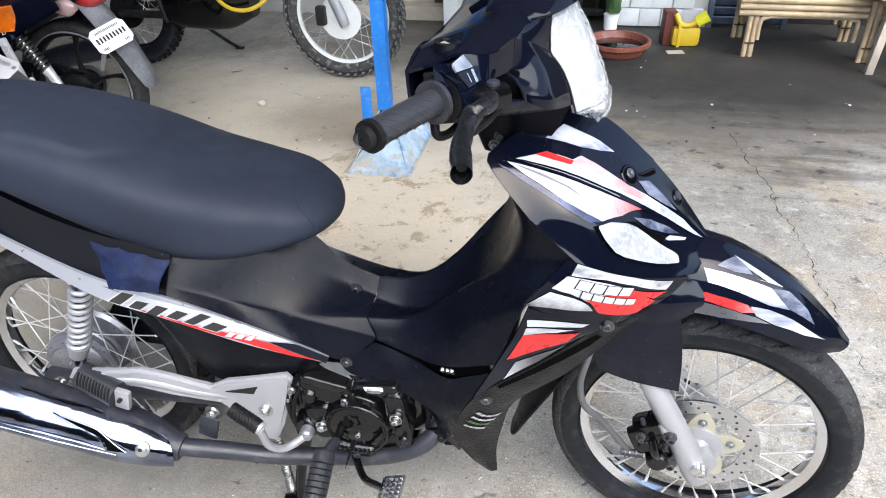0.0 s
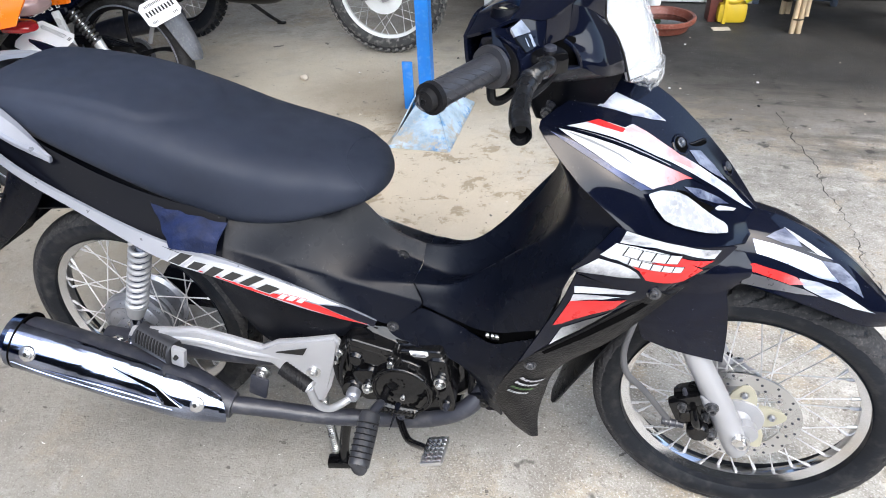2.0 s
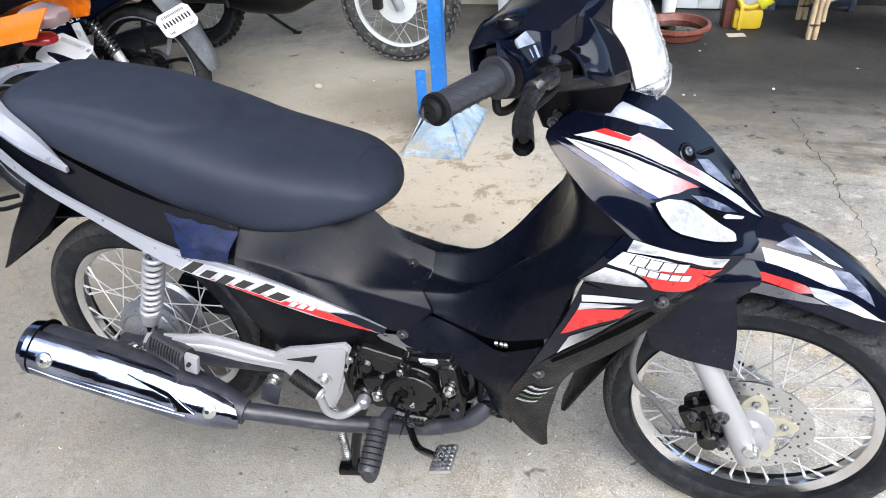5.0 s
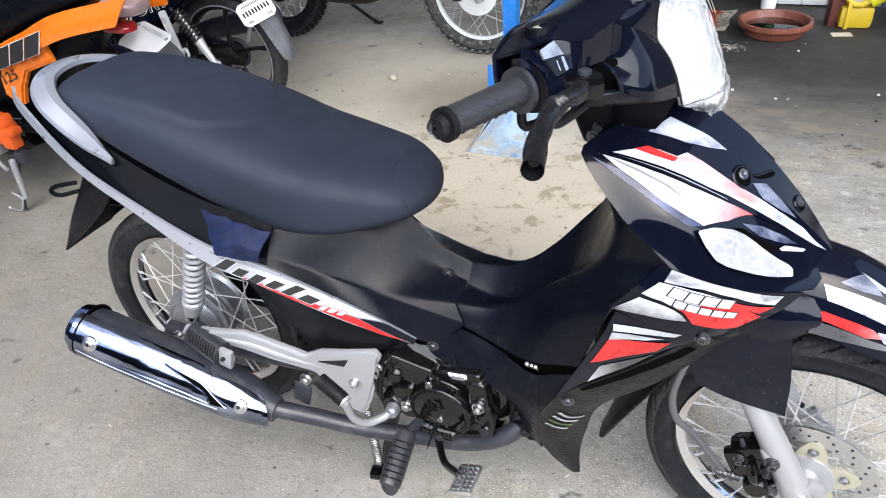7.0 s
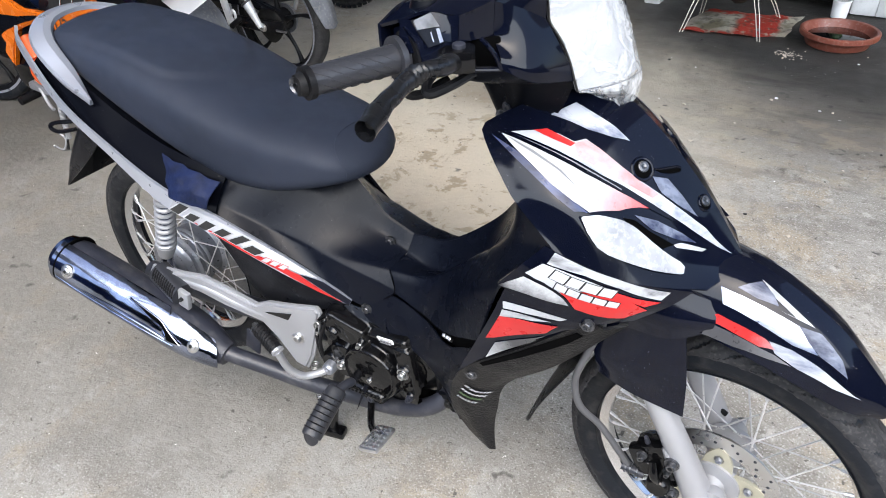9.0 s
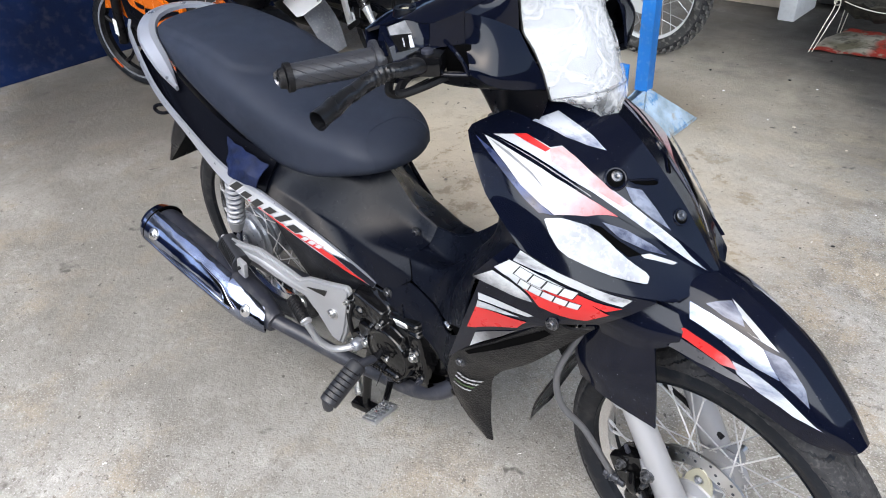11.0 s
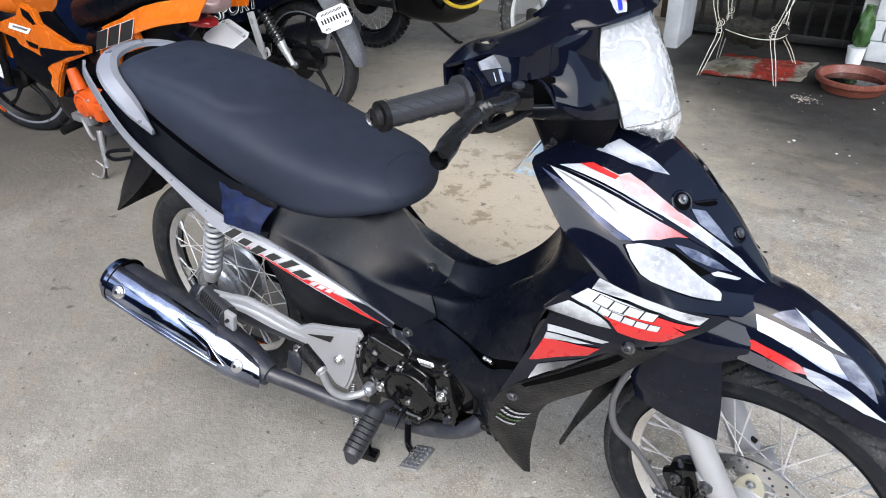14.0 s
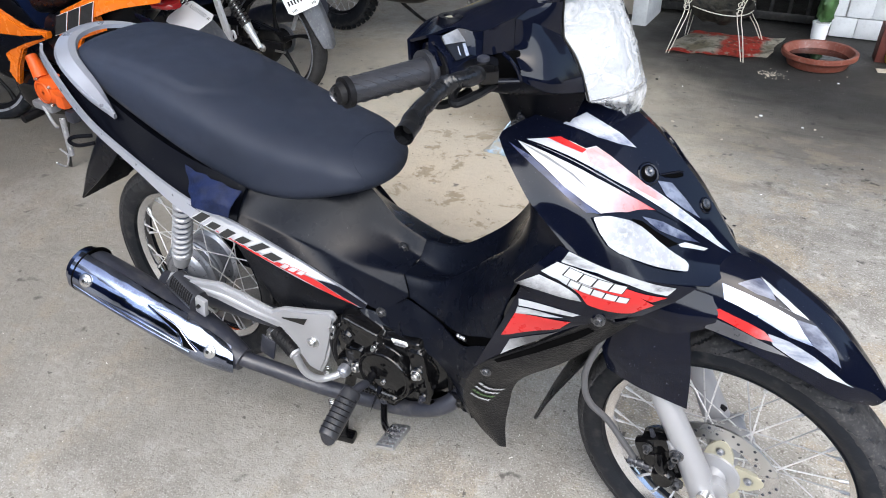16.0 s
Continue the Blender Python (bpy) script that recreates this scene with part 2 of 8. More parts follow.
def gradient_material(name, a, c, way, lo, hi, grain=0.02):
    """Airbrushed print that runs from colour a to colour c along a direction, with a cloudy edge."""
    m = material(name, a, 0.32, var=0.05, vscale=14)
    nt = m.node_tree
    tc = nt.nodes["Texture Coordinate"]
    d = nt.nodes.new("ShaderNodeVectorMath")
    d.operation = "DOT_PRODUCT"
    nt.links.new(tc.outputs["Object"], d.inputs[0])
    d.inputs[1].default_value = way
    n = nt.nodes.new("ShaderNodeTexNoise")
    n.inputs["Scale"].default_value, n.inputs["Detail"].default_value, n.inputs["Roughness"].default_value = 45, 9, 0.75
    nt.links.new(tc.outputs["Object"], n.inputs["Vector"])
    k = nt.nodes.new("ShaderNodeMath")
    k.operation = "MULTIPLY_ADD"
    nt.links.new(n.outputs["Fac"], k.inputs[0])
    k.inputs[1].default_value = grain * 2
    nt.links.new(d.outputs["Value"], k.inputs[2])
    r = nt.nodes.new("ShaderNodeMapRange")
    r.inputs[1].default_value, r.inputs[2].default_value = lo + grain, hi + grain
    nt.links.new(k.outputs[0], r.inputs[0])
    x = nt.nodes.new("ShaderNodeMix")
    x.data_type = "RGBA"
    nt.links.new(r.outputs[0], x.inputs[0])
    x.inputs[6].default_value = (*a, 1)
    x.inputs[7].default_value = (*c, 1)
    nt.links.new(x.outputs[2], nt.nodes["Principled BSDF"].inputs["Base Color"])
    return m


HALFTONE = gradient_material("dark_speckle_fading_to_white", (0.035, 0.035, 0.04), (0.52, 0.53, 0.55), (0.25, 0, 1), 0.783, 0.825, 0.03)
FADE = gradient_material("white_fading_to_red", (0.41, 0.415, 0.435), (0.50, 0.03, 0.03), (1, 0, 0), 0.375, 0.440, 0.02)
FADE3 = gradient_material("red_fading_to_silver", (0.45, 0.018, 0.018), (0.44, 0.43, 0.45), (1, 0, 0), 0.615, 0.675, 0.03)
STREAK4 = streak_material("white_print_with_cloudy_patches", (0.40, 0.415, 0.45), (0.075, 0.10, 0.18), (0.8, 3.0, 3.5), 0.50, 0.72)
GREYTIP = gradient_material("grey_fading_to_white", (0.50, 0.51, 0.53), (0.05, 0.05, 0.055), (1, 0, 0.4), 0.462, 0.53, 0.03)
GREYTIP2 = gradient_material("silver_fading_to_white", (0.30, 0.31, 0.34), (0.60, 0.61, 0.63), (1, 0, 0.1), -0.33, -0.15, 0.02)
PINK = streak_material("faded_pink_print", (0.42, 0.365, 0.375), (0.44, 0.19, 0.195), (0.8, 2.5, 3.0), 0.40, 0.62)
BLUEFOIL = streak_material("blue_foil_print", (0.030, 0.050, 0.145), (0.003, 0.005, 0.022), (0.8, 3.5, 4.0), 0.40, 0.68)
FOIL = streak_material("silver_foil_print", (0.42, 0.44, 0.50), (0.10, 0.13, 0.22), (0.8, 3.5, 4.0), 0.42, 0.66)
FOIL.node_tree.nodes["Principled BSDF"].inputs["Metallic"].default_value = 0.9
WRAP = film_material()
WRAP2 = film_material("gathered_clear_wrap", 0.22, 0.50)
BLACKPANEL = material("black_painted_panel", (0.0022, 0.0025, 0.0042), 0.16, var=0.2, spec=0.035, specks=0.4)
LABELM = material("silver_label_highlight", (0.46, 0.47, 0.50), 0.16, 0.7, var=0.4, vscale=45)
GREYFADE = gradient_material("grey_airbrush", (0.05, 0.05, 0.055), (0.22, 0.22, 0.235), (1, 0, 0), 0.60, 0.70, 0.03)
SCREW = material("dull_plated_screw", (0.10, 0.102, 0.11), 0.3, 0.8, var=0.3, vscale=60)
# near-black for the shade inside slots, gaps and openings
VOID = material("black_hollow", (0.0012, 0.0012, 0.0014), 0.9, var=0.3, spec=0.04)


def concrete():
    """Worn workshop concrete: pale and sandy in front, dark with oil and painted shade towards the back, with stains
    and speckles.
    """
    m = bpy.data.materials.new("worn_concrete")
    m.use_nodes = True
    nt = m.node_tree
    b = nt.nodes["Principled BSDF"]
    tc = nt.nodes.new("ShaderNodeTexCoord")
    P = tc.outputs["Object"]

    def tex(scale, detail=5.0, dist=0.0, rough=0.6):
        n = nt.nodes.new("ShaderNodeTexNoise")
        n.inputs["Scale"].default_value, n.inputs["Detail"].default_value, n.inputs["Distortion"].default_value = scale, detail, dist
        n.inputs["Roughness"].default_value = rough
        nt.links.new(P, n.inputs["Vector"])
        return n.outputs["Fac"]

    def ramp(fac, lo, hi, a=0.0, c=1.0):
        r = nt.nodes.new("ShaderNodeMapRange")
        r.interpolation_type = "SMOOTHSTEP"
        r.inputs[1].default_value, r.inputs[2].default_value, r.inputs[3].default_value, r.inputs[4].default_value = lo, hi, a, c
        nt.links.new(fac, r.inputs[0])
        return r.outputs[0]

    def math(op, a, c):
        x = nt.nodes.new("ShaderNodeMath")
        x.operation = op
        for s, v in zip(x.inputs, (a, c)):
            if isinstance(v, (int, float)):
                s.default_value = v
            else:
                nt.links.new(v, s)
        return x.outputs[0]

    def mix(fac, a, c):
        x = nt.nodes.new("ShaderNodeMix")
        x.data_type = "RGBA"
        nt.links.new(fac, x.inputs[0])
        for sock, v in ((x.inputs[6], a), (x.inputs[7], c)):
            if isinstance(v, tuple):
                sock.default_value = (*v, 1)
            else:
                nt.links.new(v, sock)
        return x.outputs[2]

    def blob(x, y, rx, ry, soft=0.35, wob=0.5):
        """A patch of its own shape round (x, y), for stains and for painted shade."""
        mp = nt.nodes.new("ShaderNodeMapping")
        mp.inputs["Location"].default_value = (-x / rx, -y / ry, 0)
        mp.inputs["Scale"].default_value = (1 / rx, 1 / ry, 0)
        nt.links.new(P, mp.inputs["Vector"])
        ln = nt.nodes.new("ShaderNodeVectorMath")
        ln.operation = "LENGTH"
        nt.links.new(mp.outputs[0], ln.inputs[0])
        d = math("ADD", ln.outputs["Value"], math("MULTIPLY", math("SUBTRACT", tex(2.2, 8, 0.15, 0.68), 0.5), wob * 2.5))
        return ramp(d, 1 - soft, 1 + soft, 1.0, 0.0)

    def swept(sx, sy, detail):
        """Noise drawn out along x, as a broom leaves it."""
        mp = nt.nodes.new("ShaderNodeMapping")
        mp.inputs["Scale"].default_value = (sx, sy, 1)
        mp.inputs["Rotation"].default_value = (0, 0, 0.25)
        nt.links.new(P, mp.inputs["Vector"])
        n = nt.nodes.new("ShaderNodeTexNoise")
        n.inputs["Scale"].default_value, n.inputs["Detail"].default_value, n.inputs["Roughness"].default_value = 1.0, detail, 0.68
        nt.links.new(mp.outputs[0], n.inputs["Vector"])
        return n.outputs["Fac"]

    base = mix(ramp(tex(1.1, 7, 0.15), 0.36, 0.66), (0.318, 0.300, 0.268), (0.476, 0.462, 0.432))
    base = mix(math("MULTIPLY", ramp(tex(2.6, 8, 0.2, 0.72), 0.48, 0.60), 0.80), base, (0.40, 0.328, 0.235))
    base = mix(math("MULTIPLY", ramp(tex(5.5, 9, 0.2, 0.75), 0.48, 0.60), 0.78), base, (0.222, 0.206, 0.180))
    base = mix(math("MULTIPLY", ramp(tex(17, 8, 0.2, 0.75), 0.52, 0.68), 0.65), base, (0.64, 0.625, 0.595))
    base = mix(math("MULTIPLY", ramp(tex(52, 7, 0.2, 0.75), 0.54, 0.62), 0.85), base, (0.165, 0.148, 0.122))
    base = mix(math("MULTIPLY", ramp(tex(190, 5), 0.53, 0.62), 0.75), base, (0.64, 0.63, 0.61))
    base = mix(math("MULTIPLY", ramp(tex(380, 4), 0.55, 0.63), 0.65), base, (0.16, 0.15, 0.135))
    # oily swept streaks and the roof's shade, both put into the colour at the back
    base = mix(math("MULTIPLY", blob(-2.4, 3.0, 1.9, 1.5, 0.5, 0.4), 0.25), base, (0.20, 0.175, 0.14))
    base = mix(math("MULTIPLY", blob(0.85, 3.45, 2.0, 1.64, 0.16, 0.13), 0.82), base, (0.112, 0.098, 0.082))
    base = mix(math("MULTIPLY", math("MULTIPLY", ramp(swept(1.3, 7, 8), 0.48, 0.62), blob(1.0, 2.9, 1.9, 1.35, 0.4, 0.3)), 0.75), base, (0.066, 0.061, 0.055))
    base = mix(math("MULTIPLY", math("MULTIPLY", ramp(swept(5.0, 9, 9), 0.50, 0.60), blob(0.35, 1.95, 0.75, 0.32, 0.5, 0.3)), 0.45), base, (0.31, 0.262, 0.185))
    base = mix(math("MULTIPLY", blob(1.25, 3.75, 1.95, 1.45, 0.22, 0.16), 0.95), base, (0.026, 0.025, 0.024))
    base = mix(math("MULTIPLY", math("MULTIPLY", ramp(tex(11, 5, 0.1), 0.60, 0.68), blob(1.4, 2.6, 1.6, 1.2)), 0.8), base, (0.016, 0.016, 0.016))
    base = mix(math("MULTIPLY", math("MULTIPLY", ramp(tex(60, 4, 0.1), 0.70, 0.73), blob(0.7, 2.4, 1.6, 0.9)), 0.9), base, (0.45, 0.43, 0.40))
    # shade under the orange motorcycle, put into the floor colour
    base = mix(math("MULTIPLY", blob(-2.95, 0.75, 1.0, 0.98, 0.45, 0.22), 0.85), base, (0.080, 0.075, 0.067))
    # brown stain round the post and pale worn patch in front of it
    base = mix(math("MULTIPLY", math("MULTIPLY", ramp(tex(1.7, 7, 0.2, 0.7), 0.22, 0.50), blob(-1.1, 1.65, 1.25, 1.15, 0.5, 0.4)), 0.8), base, (0.66, 0.59, 0.47))
    base = mix(math("MULTIPLY", blob(-0.70, 2.0, 0.45, 0.32, 0.5), 0.55), base, (0.20, 0.152, 0.10))
    base = mix(math("MULTIPLY", blob(-0.55, 1.0, 0.75, 0.55, 0.5), 0.75), base, (0.64, 0.555, 0.43))
    base = mix(math("MULTIPLY", math("MULTIPLY", ramp(tex(8, 9, 0.3, 0.75), 0.53, 0.60), blob(-0.5, 1.15, 0.8, 0.7)), 0.75), base, (0.30, 0.225, 0.135))
    # grime and painted shade under the black motorcycle and round its rear wheel
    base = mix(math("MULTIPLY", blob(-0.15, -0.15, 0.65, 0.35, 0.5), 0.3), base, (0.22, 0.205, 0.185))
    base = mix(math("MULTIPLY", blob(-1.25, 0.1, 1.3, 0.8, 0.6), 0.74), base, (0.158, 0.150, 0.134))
    # small black drips and worn pits
    base = mix(math("MULTIPLY", ramp(tex(7.5, 3, 0.2), 0.67, 0.73), 0.8), base, (0.06, 0.055, 0.05))
    base = mix(math("MULTIPLY", ramp(tex(30, 3, 0.2), 0.68, 0.71), 0.85), base, (0.07, 0.064, 0.055))
    base = mix(math("MULTIPLY", ramp(tex(85, 3, 0.4), 0.69, 0.72), 0.9), base, (0.07, 0.062, 0.052))
    base = mix(math("MULTIPLY", ramp(tex(70, 3, 0.6), 0.71, 0.74), 0.8), base, (0.80, 0.79, 0.76))
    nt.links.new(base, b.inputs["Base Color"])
    nt.links.new(ramp(tex(4, 6), 0.3, 0.7, 0.5, 0.8), b.inputs["Roughness"])
    bn = nt.nodes.new("ShaderNodeBump")
    bn.inputs["Strength"].default_value, bn.inputs["Distance"].default_value = 0.8, 0.006
    nt.links.new(math("ADD", tex(45, 6), math("MULTIPLY", tex(220, 3), 0.5)), bn.inputs["Height"])
    nt.links.new(bn.outputs[0], b.inputs["Normal"])
    return m


CONCRETE = concrete()

# ---------------------------------------------------------------- shape helpers
def part(name, bm, mat, parent=None, label="", smooth=40):
    me = bpy.data.meshes.new(name)
    bm.normal_update()
    bm.to_mesh(me)
    bm.free()
    me.materials.append(mat)
    if smooth:
        me.polygons.foreach_set("use_smooth", [True] * len(me.polygons))
        me.set_sharp_from_angle(angle=radians(smooth))
    ob = new(name, me)
    ob.parent = parent
    if label:
        tagged(ob, label)
    return ob


def shared(name, me, m, parent):
    ob = new(name, me)
    ob.parent = parent
    ob.matrix_basis = m
    return ob


def thing(name, label, category, m=None, group="", kind=""):
    ob = new(name)
    if m is not None:
        ob.matrix_basis = m
    return tagged(ob, label, category, group, kind)


def spl(pts, n):
    """n points along a smooth curve through pts (any dimension)."""
    p = np.array(pts, float)
    if len(p) == 2:
        return p[0] + (p[1] - p[0]) * np.linspace(0, 1, n)[:, None]
    e = np.vstack([2 * p[0] - p[1], p, 2 * p[-1] - p[-2]])
    out = []
    for t in np.linspace(0, len(p) - 1, n):
        i = min(int(t), len(p) - 2)
        f = t - i
        a, b, c, d = e[i : i + 4]
        out.append(0.5 * (2 * b + (c - a) * f + (2 * a - 5 * b + 4 * c - d) * f * f + (3 * b - a - 3 * c + d) * f**3))
    return np.array(out)


def grid_bm(bm, g, closed_u=False, closed_v=False):
    nu, nv = len(g), len(g[0])
    vs = [[bm.verts.new(p) for p in row] for row in g]
    for i in range(nu if closed_u else nu - 1):
        for j in range(nv if closed_v else nv - 1):
            a, b, c, d = vs[i][j], vs[(i + 1) % nu][j], vs[(i + 1) % nu][(j + 1) % nv], vs[i][(j + 1) % nv]
            bm.faces.new((a, b, c, d))
    return vs


SOFT = {}


def surface(rails, nu=24, nv=16):
    """A sheet through rails: row i is the curve along u at the i-th step of v. SOFT tells how round it is across the rails."""
    cols = np.array([spl(r, nu) for r in rails])
    s = SOFT.get(id(rails), 1.0)
    out = []
    for i in range(nu):
        c = cols[:, i]
        k = np.linspace(0, len(c) - 1, nv)
        line = np.stack([np.interp(k, np.arange(len(c)), c[:, a]) for a in range(3)], 1)
        out.append(s * spl(c, nv) + (1 - s) * line)
    return np.array(out)


def sheet(rails, nu=24, nv=16, thick=0.003, flip=False, side=1):
    """A panel with thickness through the rails; side=-1 gives its mirror image across y."""
    g = surface(rails, nu, nv)
    if side < 0:
        g = g * np.array([1, -1, 1])
    bm = bmesh.new()
    grid_bm(bm, g)
    bmesh.ops.recalc_face_normals(bm, faces=bm.faces)
    bm.normal_update()
    mean = sum((f.normal for f in bm.faces), Vector())
    if mean.y * side > 0 and not flip:
        bmesh.ops.reverse_faces(bm, faces=bm.faces)
    bmesh.ops.solidify(bm, geom=bm.faces[:], thickness=thick)
    bmesh.ops.recalc_face_normals(bm, faces=bm.faces)
    return bm


def at_uv(g, u, v):
    nu, nv = g.shape[:2]
    a, b = min(max(u, 0), 1) * (nu - 1), min(max(v, 0), 1) * (nv - 1)
    i, j = min(int(a), nu - 2), min(int(b), nv - 2)
    a, b = a - i, b - j
    return g[i, j] * (1 - a) * (1 - b) + g[i + 1, j] * a * (1 - b) + g[i, j + 1] * (1 - a) * b + g[i + 1, j + 1] * a * b


def normal_uv(g, u, v):
    e = 0.02
    du = at_uv(g, min(u + e, 1), v) - at_uv(g, max(u - e, 0), v)
    dv = at_uv(g, u, min(v + e, 1)) - at_uv(g, u, max(v - e, 0))
    n = np.cross(du, dv)
    return n / max(np.linalg.norm(n), 1e-9)


def wrap_onto(bm, rails, lift, side=1, outward=(0, -1, 0.3), cuts=14):
    """Lays a flat mesh, whose x and y are u and v, onto a sheet, lift metres above it."""
    g = surface(rails, 40, 28)
    for axis in range(2):
        for k in range(1, cuts):
            co, no = [0, 0, 0], [0, 0, 0]
            co[axis], no[axis] = k / cuts, 1
            bmesh.ops.bisect_plane(bm, geom=bm.verts[:] + bm.edges[:] + bm.faces[:], plane_co=co, plane_no=no)
    for v in bm.verts:
        u, w, h = v.co
        n = normal_uv(g, u, w)
        if n @ np.array(outward) < 0:
            n = -n
        p = at_uv(g, u, w) + n * (lift + h)
        v.co = (p[0], p[1] * side, p[2])
    bmesh.ops.recalc_face_normals(bm, faces=bm.faces)
    return bm


def decal(name, rails, outline, mat, parent, lift=0.0012, side=1, label="", smooth_outline=False):
    """A sticker: an outline in u, v on a sheet."""
    pts = outline
    if smooth_outline:
        pts = spl(list(outline) + [outline[0]], 6 * len(outline))[:-1]
    bm = bmesh.new()
    bm.faces.new([bm.verts.new((u, v, 0)) for u, v in pts])
    bmesh.ops.triangulate(bm, faces=bm.faces[:])
    return part(name, wrap_onto(bm, rails, lift, side), mat, parent, label)


def text_bm(body, shear=0.0, bold=0.0):
    cu = bpy.data.curves.new("letters", "FONT")
    cu.body, cu.shear, cu.offset = body, shear, bold
    cu.align_x, cu.align_y = "LEFT", "BOTTOM_BASELINE"
    cu.resolution_u = 3
    ob = new("letters", cu)
    bpy.context.view_layer.update()
    me = bpy.data.meshes.new_from_object(ob)
    bm = bmesh.new()
    bm.from_mesh(me)
    bpy.data.objects.remove(ob)
    bpy.data.curves.remove(cu)
    bpy.data.meshes.remove(me)
    return bm


def lettering(name, body, rails, corners, mat, parent, lift=0.002, side=1, shear=0.0, bold=0.0, label=""):
    """Letters on a sheet; corners: u, v of the lower left, lower right and upper left of the line."""
    bm = text_bm(body, shear, bold)
    xs = [v.co.x for v in bm.verts]
    ys = [v.co.y for v in bm.verts]
    x0, x1, y1 = min(xs), max(xs), max(ys)
    o, a, b = (np.array(c) for c in corners)
    for v in bm.verts:
        p = o + (a - o) * (v.co.x - x0) / (x1 - x0) + (b - o) * v.co.y / y1
        v.co = (p[0], p[1], 0)
    return part(name, wrap_onto(bm, rails, lift, side, cuts=20), mat, parent, label)


def flat_letters(name, body, m, width, height, mat, parent, shear=0.0, bold=0.0, label=""):
    """Letters lying in the plane x, z of the pose m."""
    bm = text_bm(body, shear, bold)
    xs = [v.co.x for v in bm.verts]
    ys = [v.co.y for v in bm.verts]
    for v in bm.verts:
        v.co = m @ Vector(((v.co.x - min(xs)) / (max(xs) - min(xs)) * width, 0, v.co.y / max(ys) * height))
    return part(name, bm, mat, parent, label)


def box(bm, centre, size, bevel=0.003, m=None, seg=2):
    r = bmesh.ops.create_cube(bm, size=1.0)
    vs = r["verts"]
    bmesh.ops.scale(bm, vec=size, verts=vs)
    if bevel:
        es = list({e for v in vs for e in v.link_edges})
        r = bmesh.ops.bevel(bm, geom=es, offset=bevel, segments=seg, affect="EDGES", profile=0.6)
        vs = list({v for f in r["faces"] for v in f.verts} | {v for v in vs if v.is_valid})
    mm = Matrix.Translation(centre) @ (m or Matrix())
    bmesh.ops.transform(bm, matrix=mm, verts=vs)
    return bm


def boxed(centre, size, bevel=0.003, m=None):
    return box(bmesh.new(), centre, size, bevel, m)


def tube(bm, pts, radius, seg=12, n=None, caps=True, squash=1.0):
    """A round bar along pts; radius: a number, or a list that runs along it."""
    p = spl(pts, n or max(2, 8 * (len(pts) - 1))) if len(pts) > 2 or n else np.array(pts, float)
    rs = [radius] * len(p) if isinstance(radius, (int, float)) else spl([[r] for r in radius], len(p))[:, 0]
    prev = None
    rows = []
    for i, c in enumerate(p):
        t = Vector(p[min(i + 1, len(p) - 1)] - p[max(i - 1, 0)]).normalized()
        if prev is None:
            prev = t.orthogonal().normalized()
        prev = (prev - t * prev.dot(t)).normalized()
        side = t.cross(prev)
        rows.append([Vector(c) + (prev * math.cos(a) * squash + side * math.sin(a)) * rs[i] for a in np.linspace(0, 2 * math.pi, seg, endpoint=False)])
    vs = grid_bm(bm, rows, closed_v=True)
    if caps:
        bm.faces.new(list(reversed(vs[0])))
        bm.faces.new(vs[-1])
    return bm


def bar(pts, radius, seg=12, n=None, squash=1.0):
    bm = tube(bmesh.new(), pts, radius, seg, n, True, squash)
    bmesh.ops.recalc_face_normals(bm, faces=bm.faces)
    return bm


def lathe(bm, profile, centre, axis="y", seg=48, closed=False, wave=None):
    """Turns a profile of (radius, height) round an axis through centre. wave(angle, k) moves a profile point's radius."""
    rows = []
    for a in np.linspace(0, 2 * math.pi, seg, endpoint=False):
        row = []
        for k, (r, h) in enumerate(profile):
            if wave:
                r = r + wave(a, k)
            c, s = r * math.cos(a), r * math.sin(a)
            row.append(Vector(centre) + Vector({"y": (c, h, s), "z": (c, s, h), "x": (h, c, s)}[axis]))
        rows.append(row)
    grid_bm(bm, rows, closed_u=True, closed_v=closed)
    bmesh.ops.remove_doubles(bm, verts=bm.verts[:], dist=1e-6)
    bmesh.ops.recalc_face_normals(bm, faces=bm.faces)
    return bm


def lathed(profile, centre, axis="y", seg=48, closed=False, wave=None):
    return lathe(bmesh.new(), profile, centre, axis, seg, closed, wave)


def slab(outline, thick, place, bevel=0.004):
    """A plate cut to an outline; place(a, b, h) gives the point for outline (a, b) at depth h."""
    bm = bmesh.new()
    f = bm.faces.new([bm.verts.new((a, b, 0)) for a, b in outline])
    r = bmesh.ops.extrude_face_region(bm, geom=[f])
    for v in r["geom"]:
        if isinstance(v, bmesh.types.BMVert):
            v.co.z = thick
    bmesh.ops.recalc_face_normals(bm, faces=bm.faces)
    if bevel:
        bmesh.ops.bevel(bm, geom=[e for e in bm.edges if e.calc_face_angle(0) > 0.5 and abs(e.verts[0].co.z - e.verts[1].co.z) < 1e-6], offset=bevel, segments=2, affect="EDGES")
    bmesh.ops.triangulate(bm, faces=[f for f in bm.faces if len(f.verts) > 4])
    for v in bm.verts:
        v.co = place(*v.co)
    bmesh.ops.recalc_face_normals(bm, faces=bm.faces)
    return bm


def bolt_bm(p, r=0.007, h=0.006, axis="y", sign=-1):
    """A hexagon-socket screw head."""
    q = [(0.0, h * 0.4), (r * 0.45, h * 0.4), (r * 0.5, h), (r * 0.85, h), (r, h * 0.7), (r, 0), (r * 1.5, 0), (r * 1.5, -0.004)]
    return lathed([(a, b * sign) for a, b in q], p, axis, 12)

